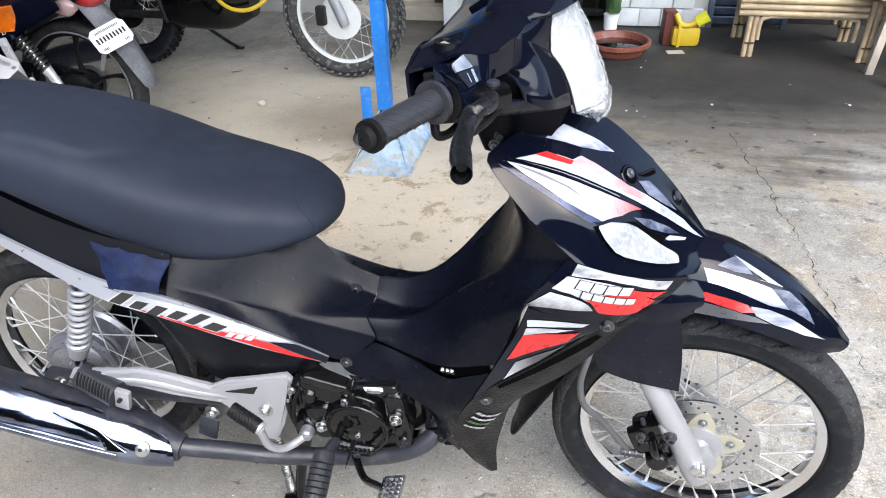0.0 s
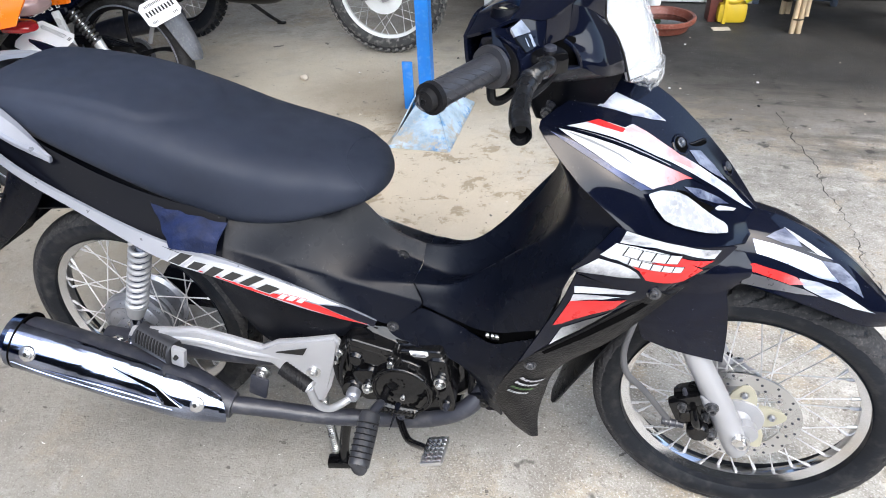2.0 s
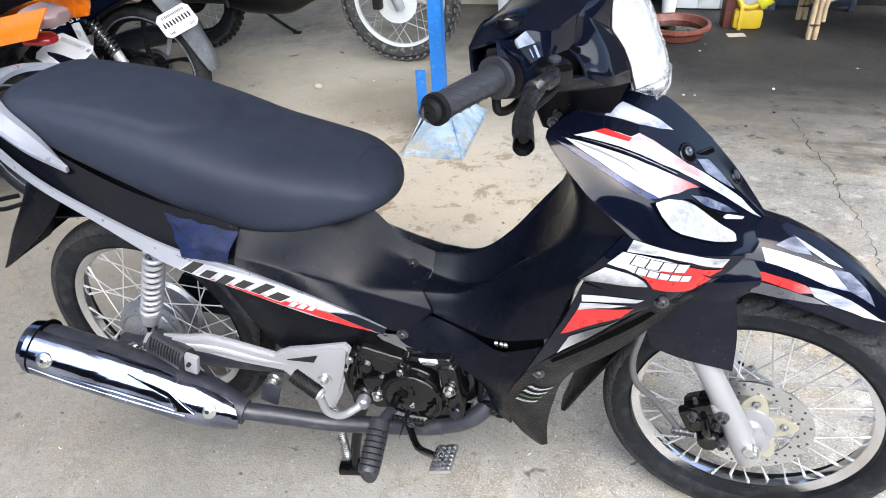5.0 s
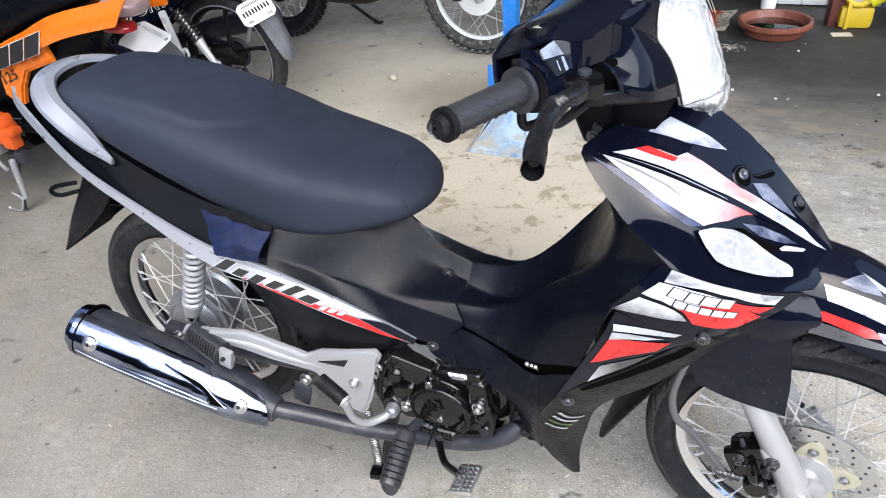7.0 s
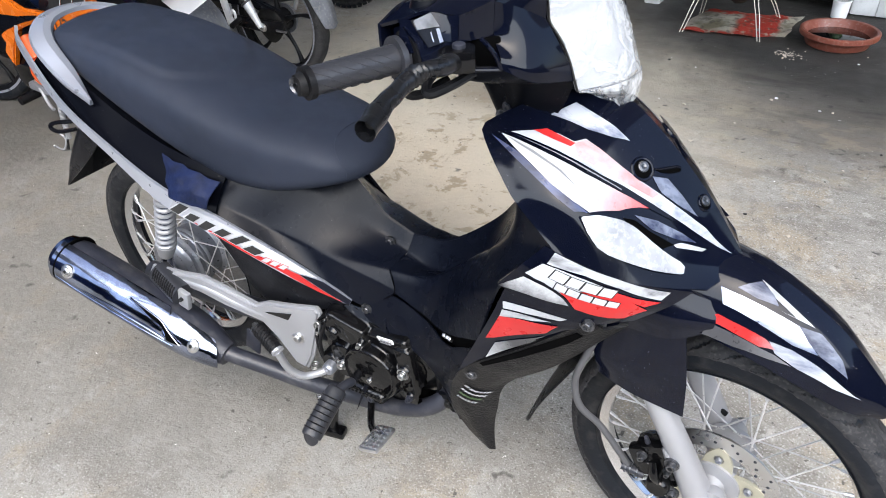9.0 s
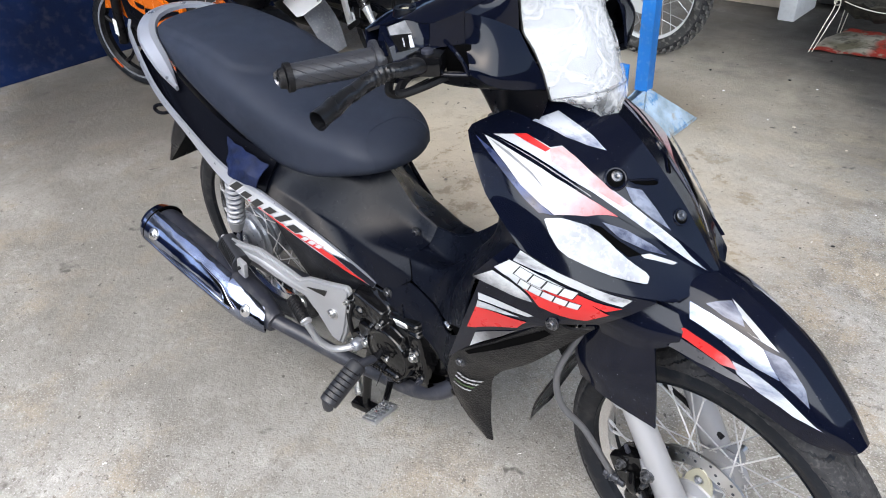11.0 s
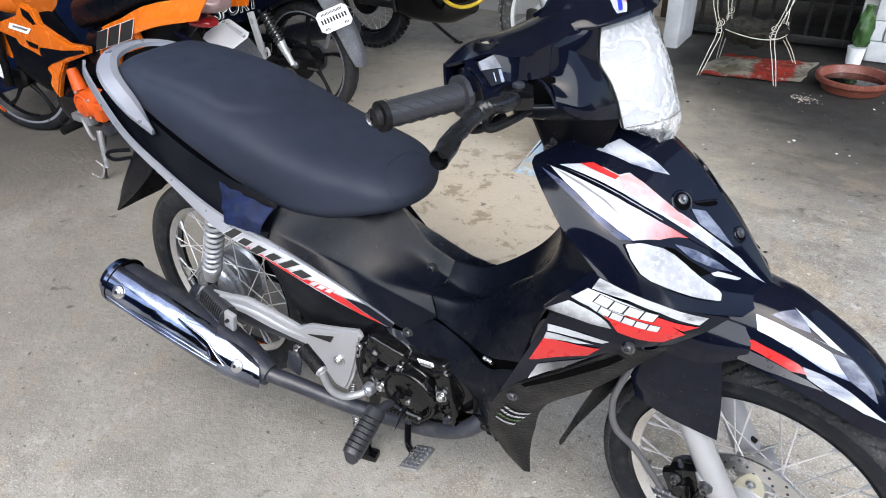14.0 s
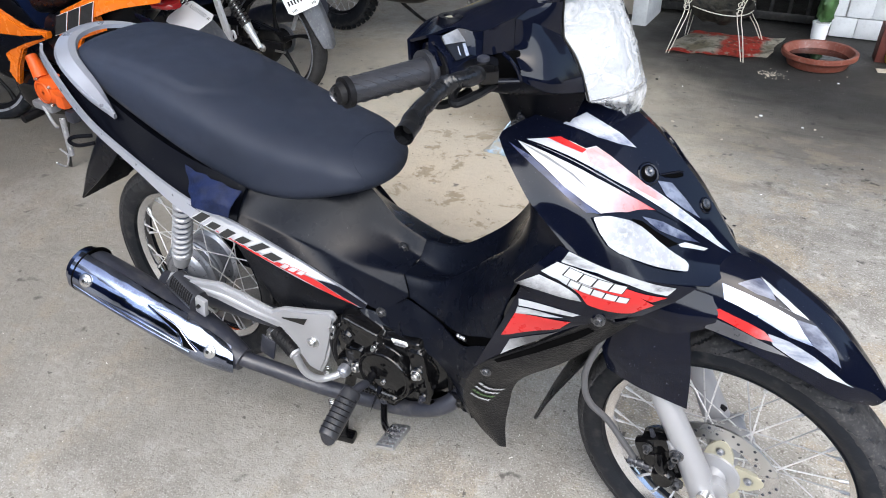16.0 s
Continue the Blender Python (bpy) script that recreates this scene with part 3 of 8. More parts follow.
# ---------------------------------------------------------------- the place
def build_setting():
    bm = bmesh.new()
    bmesh.ops.create_grid(bm, x_segments=2, y_segments=2, size=40)
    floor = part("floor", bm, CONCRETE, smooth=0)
    tagged(floor, "stained worn concrete workshop floor, oil and painted roof shade towards the back", "floor", kind="structure")
    # runs on out of view towards -y to keep light off the left floor
    w = part("wall_left", boxed((-3.82, -1.5, 1.3), (0.2, 11.2, 2.6), 0.01), WALLBLUE)
    tagged(w, "dark blue painted wall with worn dirty base", "wall", kind="structure")
    w = part("wall_back", boxed((-2.36, 4.0, 1.7), (2.7, 0.2, 3.4), 0.01), GREYWALL)
    tagged(w, "pale grey rendered wall behind the motorcycles", "wall", kind="structure")
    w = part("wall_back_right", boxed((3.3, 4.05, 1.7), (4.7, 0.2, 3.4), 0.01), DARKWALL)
    tagged(w, "dark wall behind the bench", "wall", kind="structure")
    # recess walls near-black: the darkness inside the opening put into their colour
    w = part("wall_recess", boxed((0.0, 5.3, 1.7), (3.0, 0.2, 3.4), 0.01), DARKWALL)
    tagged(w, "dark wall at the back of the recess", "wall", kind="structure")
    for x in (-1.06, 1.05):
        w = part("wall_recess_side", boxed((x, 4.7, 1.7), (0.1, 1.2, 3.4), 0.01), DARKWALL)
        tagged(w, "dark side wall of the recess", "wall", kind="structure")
    # roof out of view, sized to shade the back of the workshop
    c = part("ceiling", boxed((-0.7, 2.3, 3.5), (6.6, 6.4, 0.12), 0.01), ROOFM)
    tagged(c, "unseen zinc roof, added to shade the workshop", "ceiling", kind="structure")
    # second roof piece, added out of view to darken the left side
    c = part("side_shade_roof", boxed((-3.1, -2.6, 3.5), (1.8, 2.8, 0.12), 0.01), ROOFM)
    tagged(c, "unseen zinc roof strip, added to shade the floor by the blue wall", "ceiling", kind="structure")
    # two walls out of view, added to darken the low reflections
    w = part("unseen_wall_front", boxed((1.0, -7.1, 1.5), (14.0, 0.2, 3.0), 0.01), DARKWALL)
    tagged(w, "unseen plain dark wall, added in front for reflections", "wall", kind="structure")
    w = part("unseen_wall_right", boxed((7.6, -1.5, 1.4), (0.2, 11.0, 2.8), 0.01), DARKWALL)
    tagged(w, "unseen plain dark wall, added at the right for reflections", "wall", kind="structure")
    # plank door set in the grey wall
    d = thing("door_1", "old pale plank door in the grey wall", "door", kind="structure")
    part("door_leaf", boxed((-1.0, 3.93, 1.0), (0.55, 0.04, 2.0), 0.006), CREAM, d)
    for x in (-1.3, -0.7):
        part("door_frame", boxed((x, 3.93, 1.02), (0.06, 0.09, 2.04), 0.006), BINDING, d)
    part("sill", boxed((-1.0, 3.86, 0.05), (0.75, 0.16, 0.10), 0.012), CREAM, d)
    p = part("pillar", boxed((-0.55, 3.72, 1.7), (0.10, 0.36, 3.4), 0.012), BRICKW)
    tagged(p, "whitewashed pillar beside the barred gate", "pillar", kind="structure")


build_setting()


def build_gate():
    g = thing("barred_gate", "black iron barred gate in front of a dark recess", "gate")
    for z in (0.06, 1.1, 2.0):
        part("rail", boxed((-0.03, 3.9, z), (0.94, 0.03, 0.05), 0.004), BARS, g)
    me = None
    for k in range(9):
        x = -0.46 + k * 0.107
        if me is None:
            ob = part("bar", boxed((0, 0, 1.03), (0.022, 0.022, 2.0), 0.003), BARS, g)
            me = ob.data
            ob.location = (x, 3.9, 0)
        else:
            shared("bar", me, Matrix.Translation((x, 3.9, 0)), g)


def build_block_pier():
    w = thing("wall_block_pier", "white painted concrete block pier with dark joints", "wall", kind="structure")
    part("mortar", boxed((0.78, 3.97, 1.0), (0.64, 0.32, 2.0), 0.004), GREYWALL, w)
    me = None
    rnd = random.Random(3)
    for r in range(8):
        for k in range(5):
            x = 0.50 + k * 0.135 + (0.067 if r % 2 else 0) - 0.03
            if x < 0.5 or x > 1.06:
                continue
            z = 0.065 + r * 0.118
            if me is None:
                bm = boxed((0, 0, 0), (0.132, 0.06, 0.114), 0.008)
                ob = part("block", bm, BRICKW, w)
                me = ob.data
                ob.location = (x, 3.80, z)
            else:
                m = Matrix.Translation((x + rnd.uniform(-0.003, 0.003), 3.80 + rnd.uniform(-0.006, 0.006), z)) @ Matrix.Rotation(rnd.uniform(-0.02, 0.02), 4, "Y")
                shared("block", me, m, w)


def build_louvre():
    s = thing("slatted_panel", "blue-grey slatted panel leaning by the block pier", "panel")
    for x in (1.12, 1.58):
        part("stile", boxed((x, 3.82, 0.5), (0.035, 0.04, 1.0), 0.004), SLAT, s)
    me = None
    for k in range(16):
        m = Matrix.Translation((1.35, 3.82, 0.05 + k * 0.06)) @ Matrix.Rotation(0.5, 4, "X")
        if me is None:
            ob = part("slat", boxed((0, 0, 0), (0.43, 0.012, 0.055), 0.002), SLAT, s)
            me = ob.data
            ob.matrix_basis = m
        else:
            shared("slat", me, m, s)


def build_post():
    p = thing("blue_post", "blue painted angle-iron post on a chipped pale blue foot", "post")
    # an L-shaped upright
    o = [(-0.028, -0.022), (0.030, -0.022), (0.030, 0.030), (0.024, 0.030), (0.024, -0.014), (-0.028, -0.014)]
    part("upright", slab(o, 3.2, lambda a, b, h: Vector((-0.52 + a, 1.80 + b, 0.16 + h)), 0.002), POSTBLUE, p)
    part("bracket", boxed((-0.585, 1.74, 0.17), (0.045, 0.012, 0.22), 0.002), POSTBLUE, p)
    o = [(-0.62, 1.46), (-0.335, 1.46), (-0.335, 1.98), (-0.60, 2.03)]

    def rise(a, b, h):
        return Vector((a, b, h))

    bm = slab(o, 0.012, rise, 0.003)
    part("base_plate", bm, WORNBLUE, p)
    # sloping gussets that meet the upright
    for q in ([(-0.60, 1.47), (-0.345, 1.47), (-0.50, 1.79)], [(-0.345, 1.47), (-0.345, 1.97), (-0.50, 1.80)], [(-0.60, 1.47), (-0.60, 2.02), (-0.54, 1.80)]):
        bm = bmesh.new()
        zs = (0.012, 0.012, 0.17)
        lo = [bm.verts.new((a, b, z)) for (a, b), z in zip(q, zs)]
        bm.faces.new(lo)
        bmesh.ops.recalc_face_normals(bm, faces=bm.faces)
        bmesh.ops.solidify(bm, geom=bm.faces[:], thickness=0.005)
        part("gusset", bm, WORNBLUE, p)


def build_pot():
    pr = [(0.0, 0.0), (0.14, 0.0), (0.155, 0.008), (0.172, 0.055), (0.176, 0.062), (0.192, 0.064), (0.198, 0.072), (0.198, 0.096), (0.190, 0.102), (0.178, 0.098), (0.170, 0.080), (0.150, 0.022), (0.0, 0.018)]
    pr = [(r * 0.97, h * 0.82) for r, h in pr]
    pot = part("clay_bowl", lathed(pr, (0.53, 3.225, 0), "z", 48), TERRA)
    tagged(pot, "wide shallow terracotta bowl with dark oil inside", "bowl")
    part("oil", lathed([(0.0, 0.048), (0.145, 0.048), (0.150, 0.046)], (0.53, 3.225, 0), "z", 40), ENGINE, pot, "dark used oil")


def build_bench():
    b = thing("bamboo_bench", "low varnished bamboo bench with bent cane braces", "bench")
    top = 0.335
    for x, y in ((1.25, 3.24), (1.86, 3.20), (1.25, 3.62), (1.86, 3.60)):
        for dx, dy in ((0, 0), (0.035, 0.004), (0.017, 0.034)):
            part("leg", bar([(x + dx, y + dy, 0), (x + dx * 0.9, y + dy, top)], 0.0155, 10), BAMBOO, b)
        part("binding", bar([(x + 0.017, y + 0.012, 0.078), (x + 0.017, y + 0.012, 0.086)], 0.036, 14), BINDING, b)
    for y in (3.235, 3.61):
        for z in (0.25, 0.285, 0.32):
            part("rail", bar([(1.18, y, z), (1.92, y - 0.02, z)], 0.017, 10), BAMBOO, b)
        part("brace", bar([(1.305, y, 0.10), (1.305, y, 0.20), (1.33, y, 0.225), (1.40, y, 0.235), (1.70, y, 0.235), (1.79, y, 0.225), (1.815, y, 0.20), (1.815, y, 0.10)], 0.013, 10), BAMBOO, b)
    for k in range(12):
        part("slat", bar([(1.17, 3.25 + k * 0.033, 0.345), (1.93, 3.23 + k * 0.033, 0.345)], 0.016, 8), BAMBOO, b)
    s = thing("wooden_stool", "pale wooden stool beside the bamboo bench", "stool")
    for x, y, dx in ((1.84, 3.00, 0.06), (2.2, 3.00, -0.05), (1.9, 3.16, 0.05), (2.2, 3.16, -0.05)):
        part("leg", boxed((0, 0, 0.2), (0.04, 0.03, 0.40), 0.004, Matrix.Translation((x + dx / 2, y, 0)) @ Matrix.Rotation(dx, 4, "Y")), CREAM, s)
    part("seat", boxed((2.04, 3.08, 0.415), (0.5, 0.3, 0.03), 0.006), CREAM, s)
    part("leg", boxed((1.92, 2.80, 0.11), (0.05, 0.04, 0.22), 0.004), CREAM, s)


def build_rack():
    r = thing("wire_plant_stand", "cream painted wire stand holding a dark hanging basket", "plant stand")
    ways = [
        [(-0.255, 3.095, 0), (-0.222, 3.12, 0.13), (-0.200, 3.16, 0.24), (-0.225, 3.16, 0.33), (-0.250, 3.16, 0.41), (-0.30, 3.16, 0.72)],
        [(0.172, 3.10, 0), (0.142, 3.12, 0.12), (0.105, 3.16, 0.24), (0.125, 3.16, 0.34), (0.157, 3.16, 0.44), (0.23, 3.16, 0.72)],
        [(-0.237, 3.476, 0), (-0.222, 3.45, 0.12), (-0.205, 3.42, 0.25), (-0.212, 3.42, 0.31), (-0.222, 3.42, 0.37), (-0.26, 3.42, 0.72)],
        [(0.211, 3.52, 0), (0.170, 3.48, 0.10), (0.123, 3.42, 0.20), (0.118, 3.42, 0.30), (0.125, 3.42, 0.39), (0.18, 3.42, 0.72)],
    ]
    for k, w in enumerate(ways):
        side = 1 if k % 2 == 0 else -1
        part("leg", bar(w, 0.0028, 8), WIRE, r)
        inner = [(x + side * d, y + 0.006, z) for (x, y, z), d in zip(w, (0.014, 0.020, 0.022, 0.014, 0.022, 0.03))]
        part("leg", bar(inner, 0.0026, 8), WIRE, r)
        cx, cy, cz = w[2]
        for dz, turn in ((0.012, 1), (0.052, -1)):
            pts = [(cx + side * 0.012 + f * 0.022 * math.cos(turn * a + 1.5), cy - 0.004, cz + dz + f * 0.022 * math.sin(turn * a + 1.5)) for a, f in zip(np.linspace(0, 8.6, 15), np.linspace(1.0, 0.25, 15))]
            part("scroll", bar(pts, 0.0022, 6, 40), WIRE, r)
    # sagging dark liner in a thin hoop
    bm = lathed([(0.0, 0.165), (0.09, 0.170), (0.145, 0.205), (0.172, 0.262), (0.166, 0.270), (0.13, 0.235), (0.07, 0.205), (0.0, 0.20)], (-0.025, 3.28, 0), "z", 48, wave=lambda a, k: 0.012 * math.sin(5 * a + 0.6 * k) + 0.007 * math.sin(13 * a + k))
    for v in bm.verts:
        v.co.z += 0.016 * noise.noise(v.co * 16)
    part("basket", bm, PIT, r, "dark sagging basket lining")
    part("hoop", bar([(-0.025 + 0.178 * math.cos(a), 3.28 + 0.178 * math.sin(a), 0.246 + 0.012 * math.sin(2 * a)) for a in np.linspace(0, 2 * math.pi, 25)], 0.0026, 6, 60), WIRE, r)


def sack_material():
    m = material("printed_sack", (0.46, 0.42, 0.36), 0.6, var=0.3, vscale=10, bump=0.8, bscale=120)
    nt = m.node_tree
    b = nt.nodes["Principled BSDF"]
    tc = nt.nodes["Texture Coordinate"]

    def tex(scale, detail):
        n = nt.nodes.new("ShaderNodeTexNoise")
        n.inputs["Scale"].default_value, n.inputs["Detail"].default_value = scale, detail
        nt.links.new(tc.outputs["Object"], n.inputs["Vector"])
        return n.outputs["Fac"]

    def calc(op, *v):
        x = nt.nodes.new("ShaderNodeMath")
        x.operation = op
        for s, q in zip(x.inputs, v):
            if isinstance(q, (int, float)):
                s.default_value = q
            else:
                nt.links.new(q, s)
        return x.outputs[0]

    def step(q, lo, hi):
        r = nt.nodes.new("ShaderNodeMapRange")
        r.inputs[1].default_value, r.inputs[2].default_value = lo, hi
        nt.links.new(q, r.inputs[0])
        return r.outputs[0]

    def mix(f, a, c):
        x = nt.nodes.new("ShaderNodeMix")
        x.data_type = "RGBA"
        nt.links.new(f, x.inputs[0])
        for s, q in ((x.inputs[6], a), (x.inputs[7], c)):
            if isinstance(q, tuple):
                s.default_value = (*q, 1)
            else:
                nt.links.new(q, s)
        return x.outputs[2]

    sp = nt.nodes.new("ShaderNodeSeparateXYZ")
    nt.links.new(tc.outputs["Object"], sp.inputs[0])
    wob = calc("MULTIPLY", calc("SUBTRACT", tex(9, 6), 0.5), 0.10)
    x = calc("ADD", sp.outputs[0], wob)
    y = calc("ADD", sp.outputs[1], wob)
    # red printed panel, red border, plain end
    panel = calc("MULTIPLY", step(x, 0.00, 0.03), step(x, 0.24, 0.21))
    border = calc("MAXIMUM", step(y, 3.165, 3.145), step(y, 3.47, 3.50))
    red = calc("MULTIPLY", calc("MAXIMUM", panel, border), step(x, 0.27, 0.25))
    red = calc("MULTIPLY", red, step(tex(34, 6), 0.33, 0.45))
    base = mix(step(tex(7, 8), 0.42, 0.62), (0.58, 0.55, 0.47), (0.24, 0.22, 0.15))
    col = mix(red, base, (0.50, 0.055, 0.035))
    col = mix(calc("MULTIPLY", step(tex(22, 7), 0.54, 0.64), 0.6), col, (0.05, 0.045, 0.035))
    nt.links.new(col, b.inputs["Base Color"])
    return m


def build_sack():
    g = []
    rnd = random.Random(5)
    for i in range(22):
        u = i / 21
        row = []
        for j in range(14):
            v = j / 13
            x = -0.26 + 0.54 * u + 0.04 * v + 0.01 * math.sin(9 * v)
            y = 3.08 + 0.11 * u + 0.45 * v * (1 - 0.1 * u) + 0.012 * math.sin(7 * u)
            z = 0.012 + 0.012 * noise.noise(Vector((u * 6, v * 5, 0))) + 0.02 * (math.sin(math.pi * u) * math.sin(math.pi * v)) + 0.02 * max(0, u - 0.9) * 10 * abs(math.sin(6 * v)) * 0.4
            row.append((x, y, max(z, 0.006)))
        g.append(row)
    bm = bmesh.new()
    grid_bm(bm, g)
    bmesh.ops.solidify(bm, geom=bm.faces[:], thickness=0.004)
    bmesh.ops.recalc_face_normals(bm, faces=bm.faces)
    s = part("woven_sack", bm, sack_material())
    tagged(s, "flattened red and beige printed woven sack on the floor", "sack")


def build_oil_things():
    c = part("oil_carton", boxed((0.83, 3.45, 0.10), (0.07, 0.10, 0.20), 0.004, Matrix.Rotation(0.15, 4, "Z")), CARTON)
    tagged(c, "red-brown carton beside the yellow oil jug", "carton")
    j = thing("oil_jug", "yellow plastic oil jug with a bright yellow cap", "jug")
    part("body", boxed((0.93, 3.42, 0.06), (0.17, 0.10, 0.12), 0.03, Matrix.Rotation(0.1, 4, "Z")), YELLOW, j)
    part("handle", bar([(0.86, 3.40, 0.19), (0.89, 3.38, 0.14), (0.94, 3.38, 0.13), (1.0, 3.4, 0.16)], 0.017, 10), YELLOW, j)
    part("cap", bar([(0.985, 3.40, 0.145), (1.045, 3.40, 0.185)], 0.036, 16), material("lime_cap", (0.62, 0.60, 0.02), 0.4), j)
    b = part("yellow_box", boxed((0.885, 3.40, 0.07), (0.02, 0.08, 0.14), 0.003, Matrix.Rotation(0.15, 4, "Z")), YELLOW)
    tagged(b, "thin yellow packet standing by the carton", "packet")
    p = part("paper_scrap", boxed((0.87, 3.26, 0.003), (0.10, 0.06, 0.004), 0.001, Matrix.Rotation(0.2, 4, "Z")), CREAM)
    tagged(p, "dirty flat card scrap on the floor", "litter")
    g = part("green_bag", lathed([(0.0, 0.0), (0.03, 0.005), (0.044, 0.03), (0.046, 0.07), (0.048, 0.11), (0.040, 0.15), (0.036, 0.18), (0.020, 0.205), (0.022, 0.235), (0.0, 0.24)], (0.50, 3.70, 0.105), "z", 36, wave=lambda a, k: 0.006 * math.sin(3 * a + 1.7 * k) + 0.005 * math.sin(7 * a + 2.3 * k)), GREENP)
    tagged(g, "crumpled green plastic bag on a white tub", "bag")
    t = part("white_tub", lathed([(0.0, 0.0), (0.036, 0.0), (0.042, 0.006), (0.048, 0.095), (0.051, 0.098), (0.051, 0.104), (0.045, 0.104), (0.040, 0.09), (0.0, 0.09)], (0.49, 3.70, 0), "z", 28), PAPER)
    tagged(t, "small white plastic tub by the block pier", "tub")


def build_litter():
    rnd = random.Random(11)
    for k in range(46):
        x, y = rnd.uniform(-1.6, 2.0), rnd.uniform(0.9, 3.1)
        s = rnd.uniform(0.003, 0.008)
        bm = bmesh.new()
        bmesh.ops.create_icosphere(bm, subdivisions=1, radius=s)
        for v in bm.verts:
            v.co = Vector((v.co.x * rnd.uniform(0.7, 1.5), v.co.y * rnd.uniform(0.7, 1.5), v.co.z * 0.5 + s * 0.35))
        bmesh.ops.translate(bm, vec=(x, y, 0), verts=bm.verts)
        ob = part("pebble", bm, rnd.choice((PAPER, CREAM, BARS, CREAM)), smooth=0)
        tagged(ob, "tiny stone chip lying on the concrete", "pebble", "floor chips")
    bm = bmesh.new()
    bmesh.ops.create_icosphere(bm, subdivisions=2, radius=0.024)
    for v in bm.verts:
        v.co = Vector((v.co.x, v.co.y * 0.9, v.co.z * 0.75 + 0.016)) * (1 + 0.15 * noise.noise(v.co * 60))
    bmesh.ops.translate(bm, vec=(-1.285, 2.14, 0), verts=bm.verts)
    tagged(part("stone", bm, CREAM), "small pale stone on the floor", "stone")
    rub = thing("crumbled_plaster", "scatter of crumbled white plaster on the dark floor", "rubble")
    for k in range(70):
        bm = bmesh.new()
        box(bm, (0.34 + rnd.gauss(0, 0.035), 2.96 + rnd.gauss(0, 0.03), 0.002), (rnd.uniform(0.002, 0.009), rnd.uniform(0.002, 0.007), 0.003), 0.0006, Matrix.Rotation(rnd.uniform(0, 3), 4, "Z"))
        part("crumb", bm, CREAM, rub)


def build_crack():
    rnd = random.Random(7)
    pts = [(1.03, 2.10)]
    way = [(1.055, 1.84), (1.10, 1.62), (1.096, 1.41), (1.133, 1.22), (1.132, 0.98), (1.146, 0.83), (1.16, 0.55)]
    bm = bmesh.new()
    line = spl(pts + way, 70)
    prev = None
    for k, (x, y) in enumerate(line):
        w = 0.0022 * (1 - 0.55 * k / 70) * rnd.uniform(0.5, 1.3)
        x += rnd.uniform(-0.012, 0.012)
        a, b = bm.verts.new((x - w, y, 0.0015)), bm.verts.new((x + w, y, 0.0015))
        if prev:
            bm.faces.new((prev[0], prev[1], b, a))
        prev = (a, b)
    tagged(part("floor_crack", bm, DARKWALL, smooth=0), "thin wandering crack across the concrete", "crack", kind="structure")


build_gate()
build_block_pier()
build_louvre()
build_post()
build_pot()
build_bench()
build_rack()
build_sack()
build_oil_things()
build_litter()
build_crack()

# ---------------------------------------------------------------- wheels
def tyre_bm(c, R, w, depth, seg=360):
    """A road tyre: rounded tread with slanted shoulder grooves, and side walls."""
    half = [(0, 0), (0.35, 0.02), (0.65, 0.08), (0.86, 0.20), (0.97, 0.40), (1.0, 0.60), (0.93, 0.80), (0.72, 1.0)]
    line = spl(half, 9)
    prof = [(R - depth * d, -w / 2 * h) for h, d in line[:0:-1]] + [(R - depth * d, w / 2 * h) for h, d in line]

    def wave(ang, k):
        a = abs(-1 + k / 8)
        if 0.10 < a < 0.55:
            ph = (ang * 40 / (2 * math.pi) + (0.5 if k < 8 else 0) + a * 0.9) % 1.0
            if ph < 0.22:
                return -0.0042
        if a < 0.05:
            return -0.002
        return 0.0

    inner = [(R - depth * 1.02, w * 0.40), (R - depth * 1.02, -w * 0.40)]
    return lathed(prof + inner, c, "y", seg, True, wave)


def tread_bm(c, R, w, depth, seg=360):
    """The running band of a road tyre, cut by slanted grooves that curve towards the shoulders."""
    line = spl([(-0.955, 0.36), (-0.86, 0.20), (-0.65, 0.08), (-0.35, 0.02), (0, 0), (0.35, 0.02), (0.65, 0.08), (0.86, 0.20), (0.955, 0.36)], 25)
    outer = [(R - depth * d, w / 2 * h) for h, d in line]
    inner = [(r - 0.007, h * 0.96) for r, h in reversed(outer)]

    def wave(ang, k):
        if k > 24:
            return 0.0
        h = -1 + k / 12
        a = abs(h)
        if a < 0.05:
            return -0.004
        ph = (ang * 30 / (2 * math.pi) + (0.5 if h < 0 else 0) - 0.9 * a * a) % 1.0
        if 0.12 < a < 0.93 and ph < 0.13:
            return -0.0050
        if 0.45 < a < 0.80 and 0.50 < ph < 0.58:
            return -0.0035
        return 0.0

    return lathed(outer + inner, c, "y", seg, True, wave)


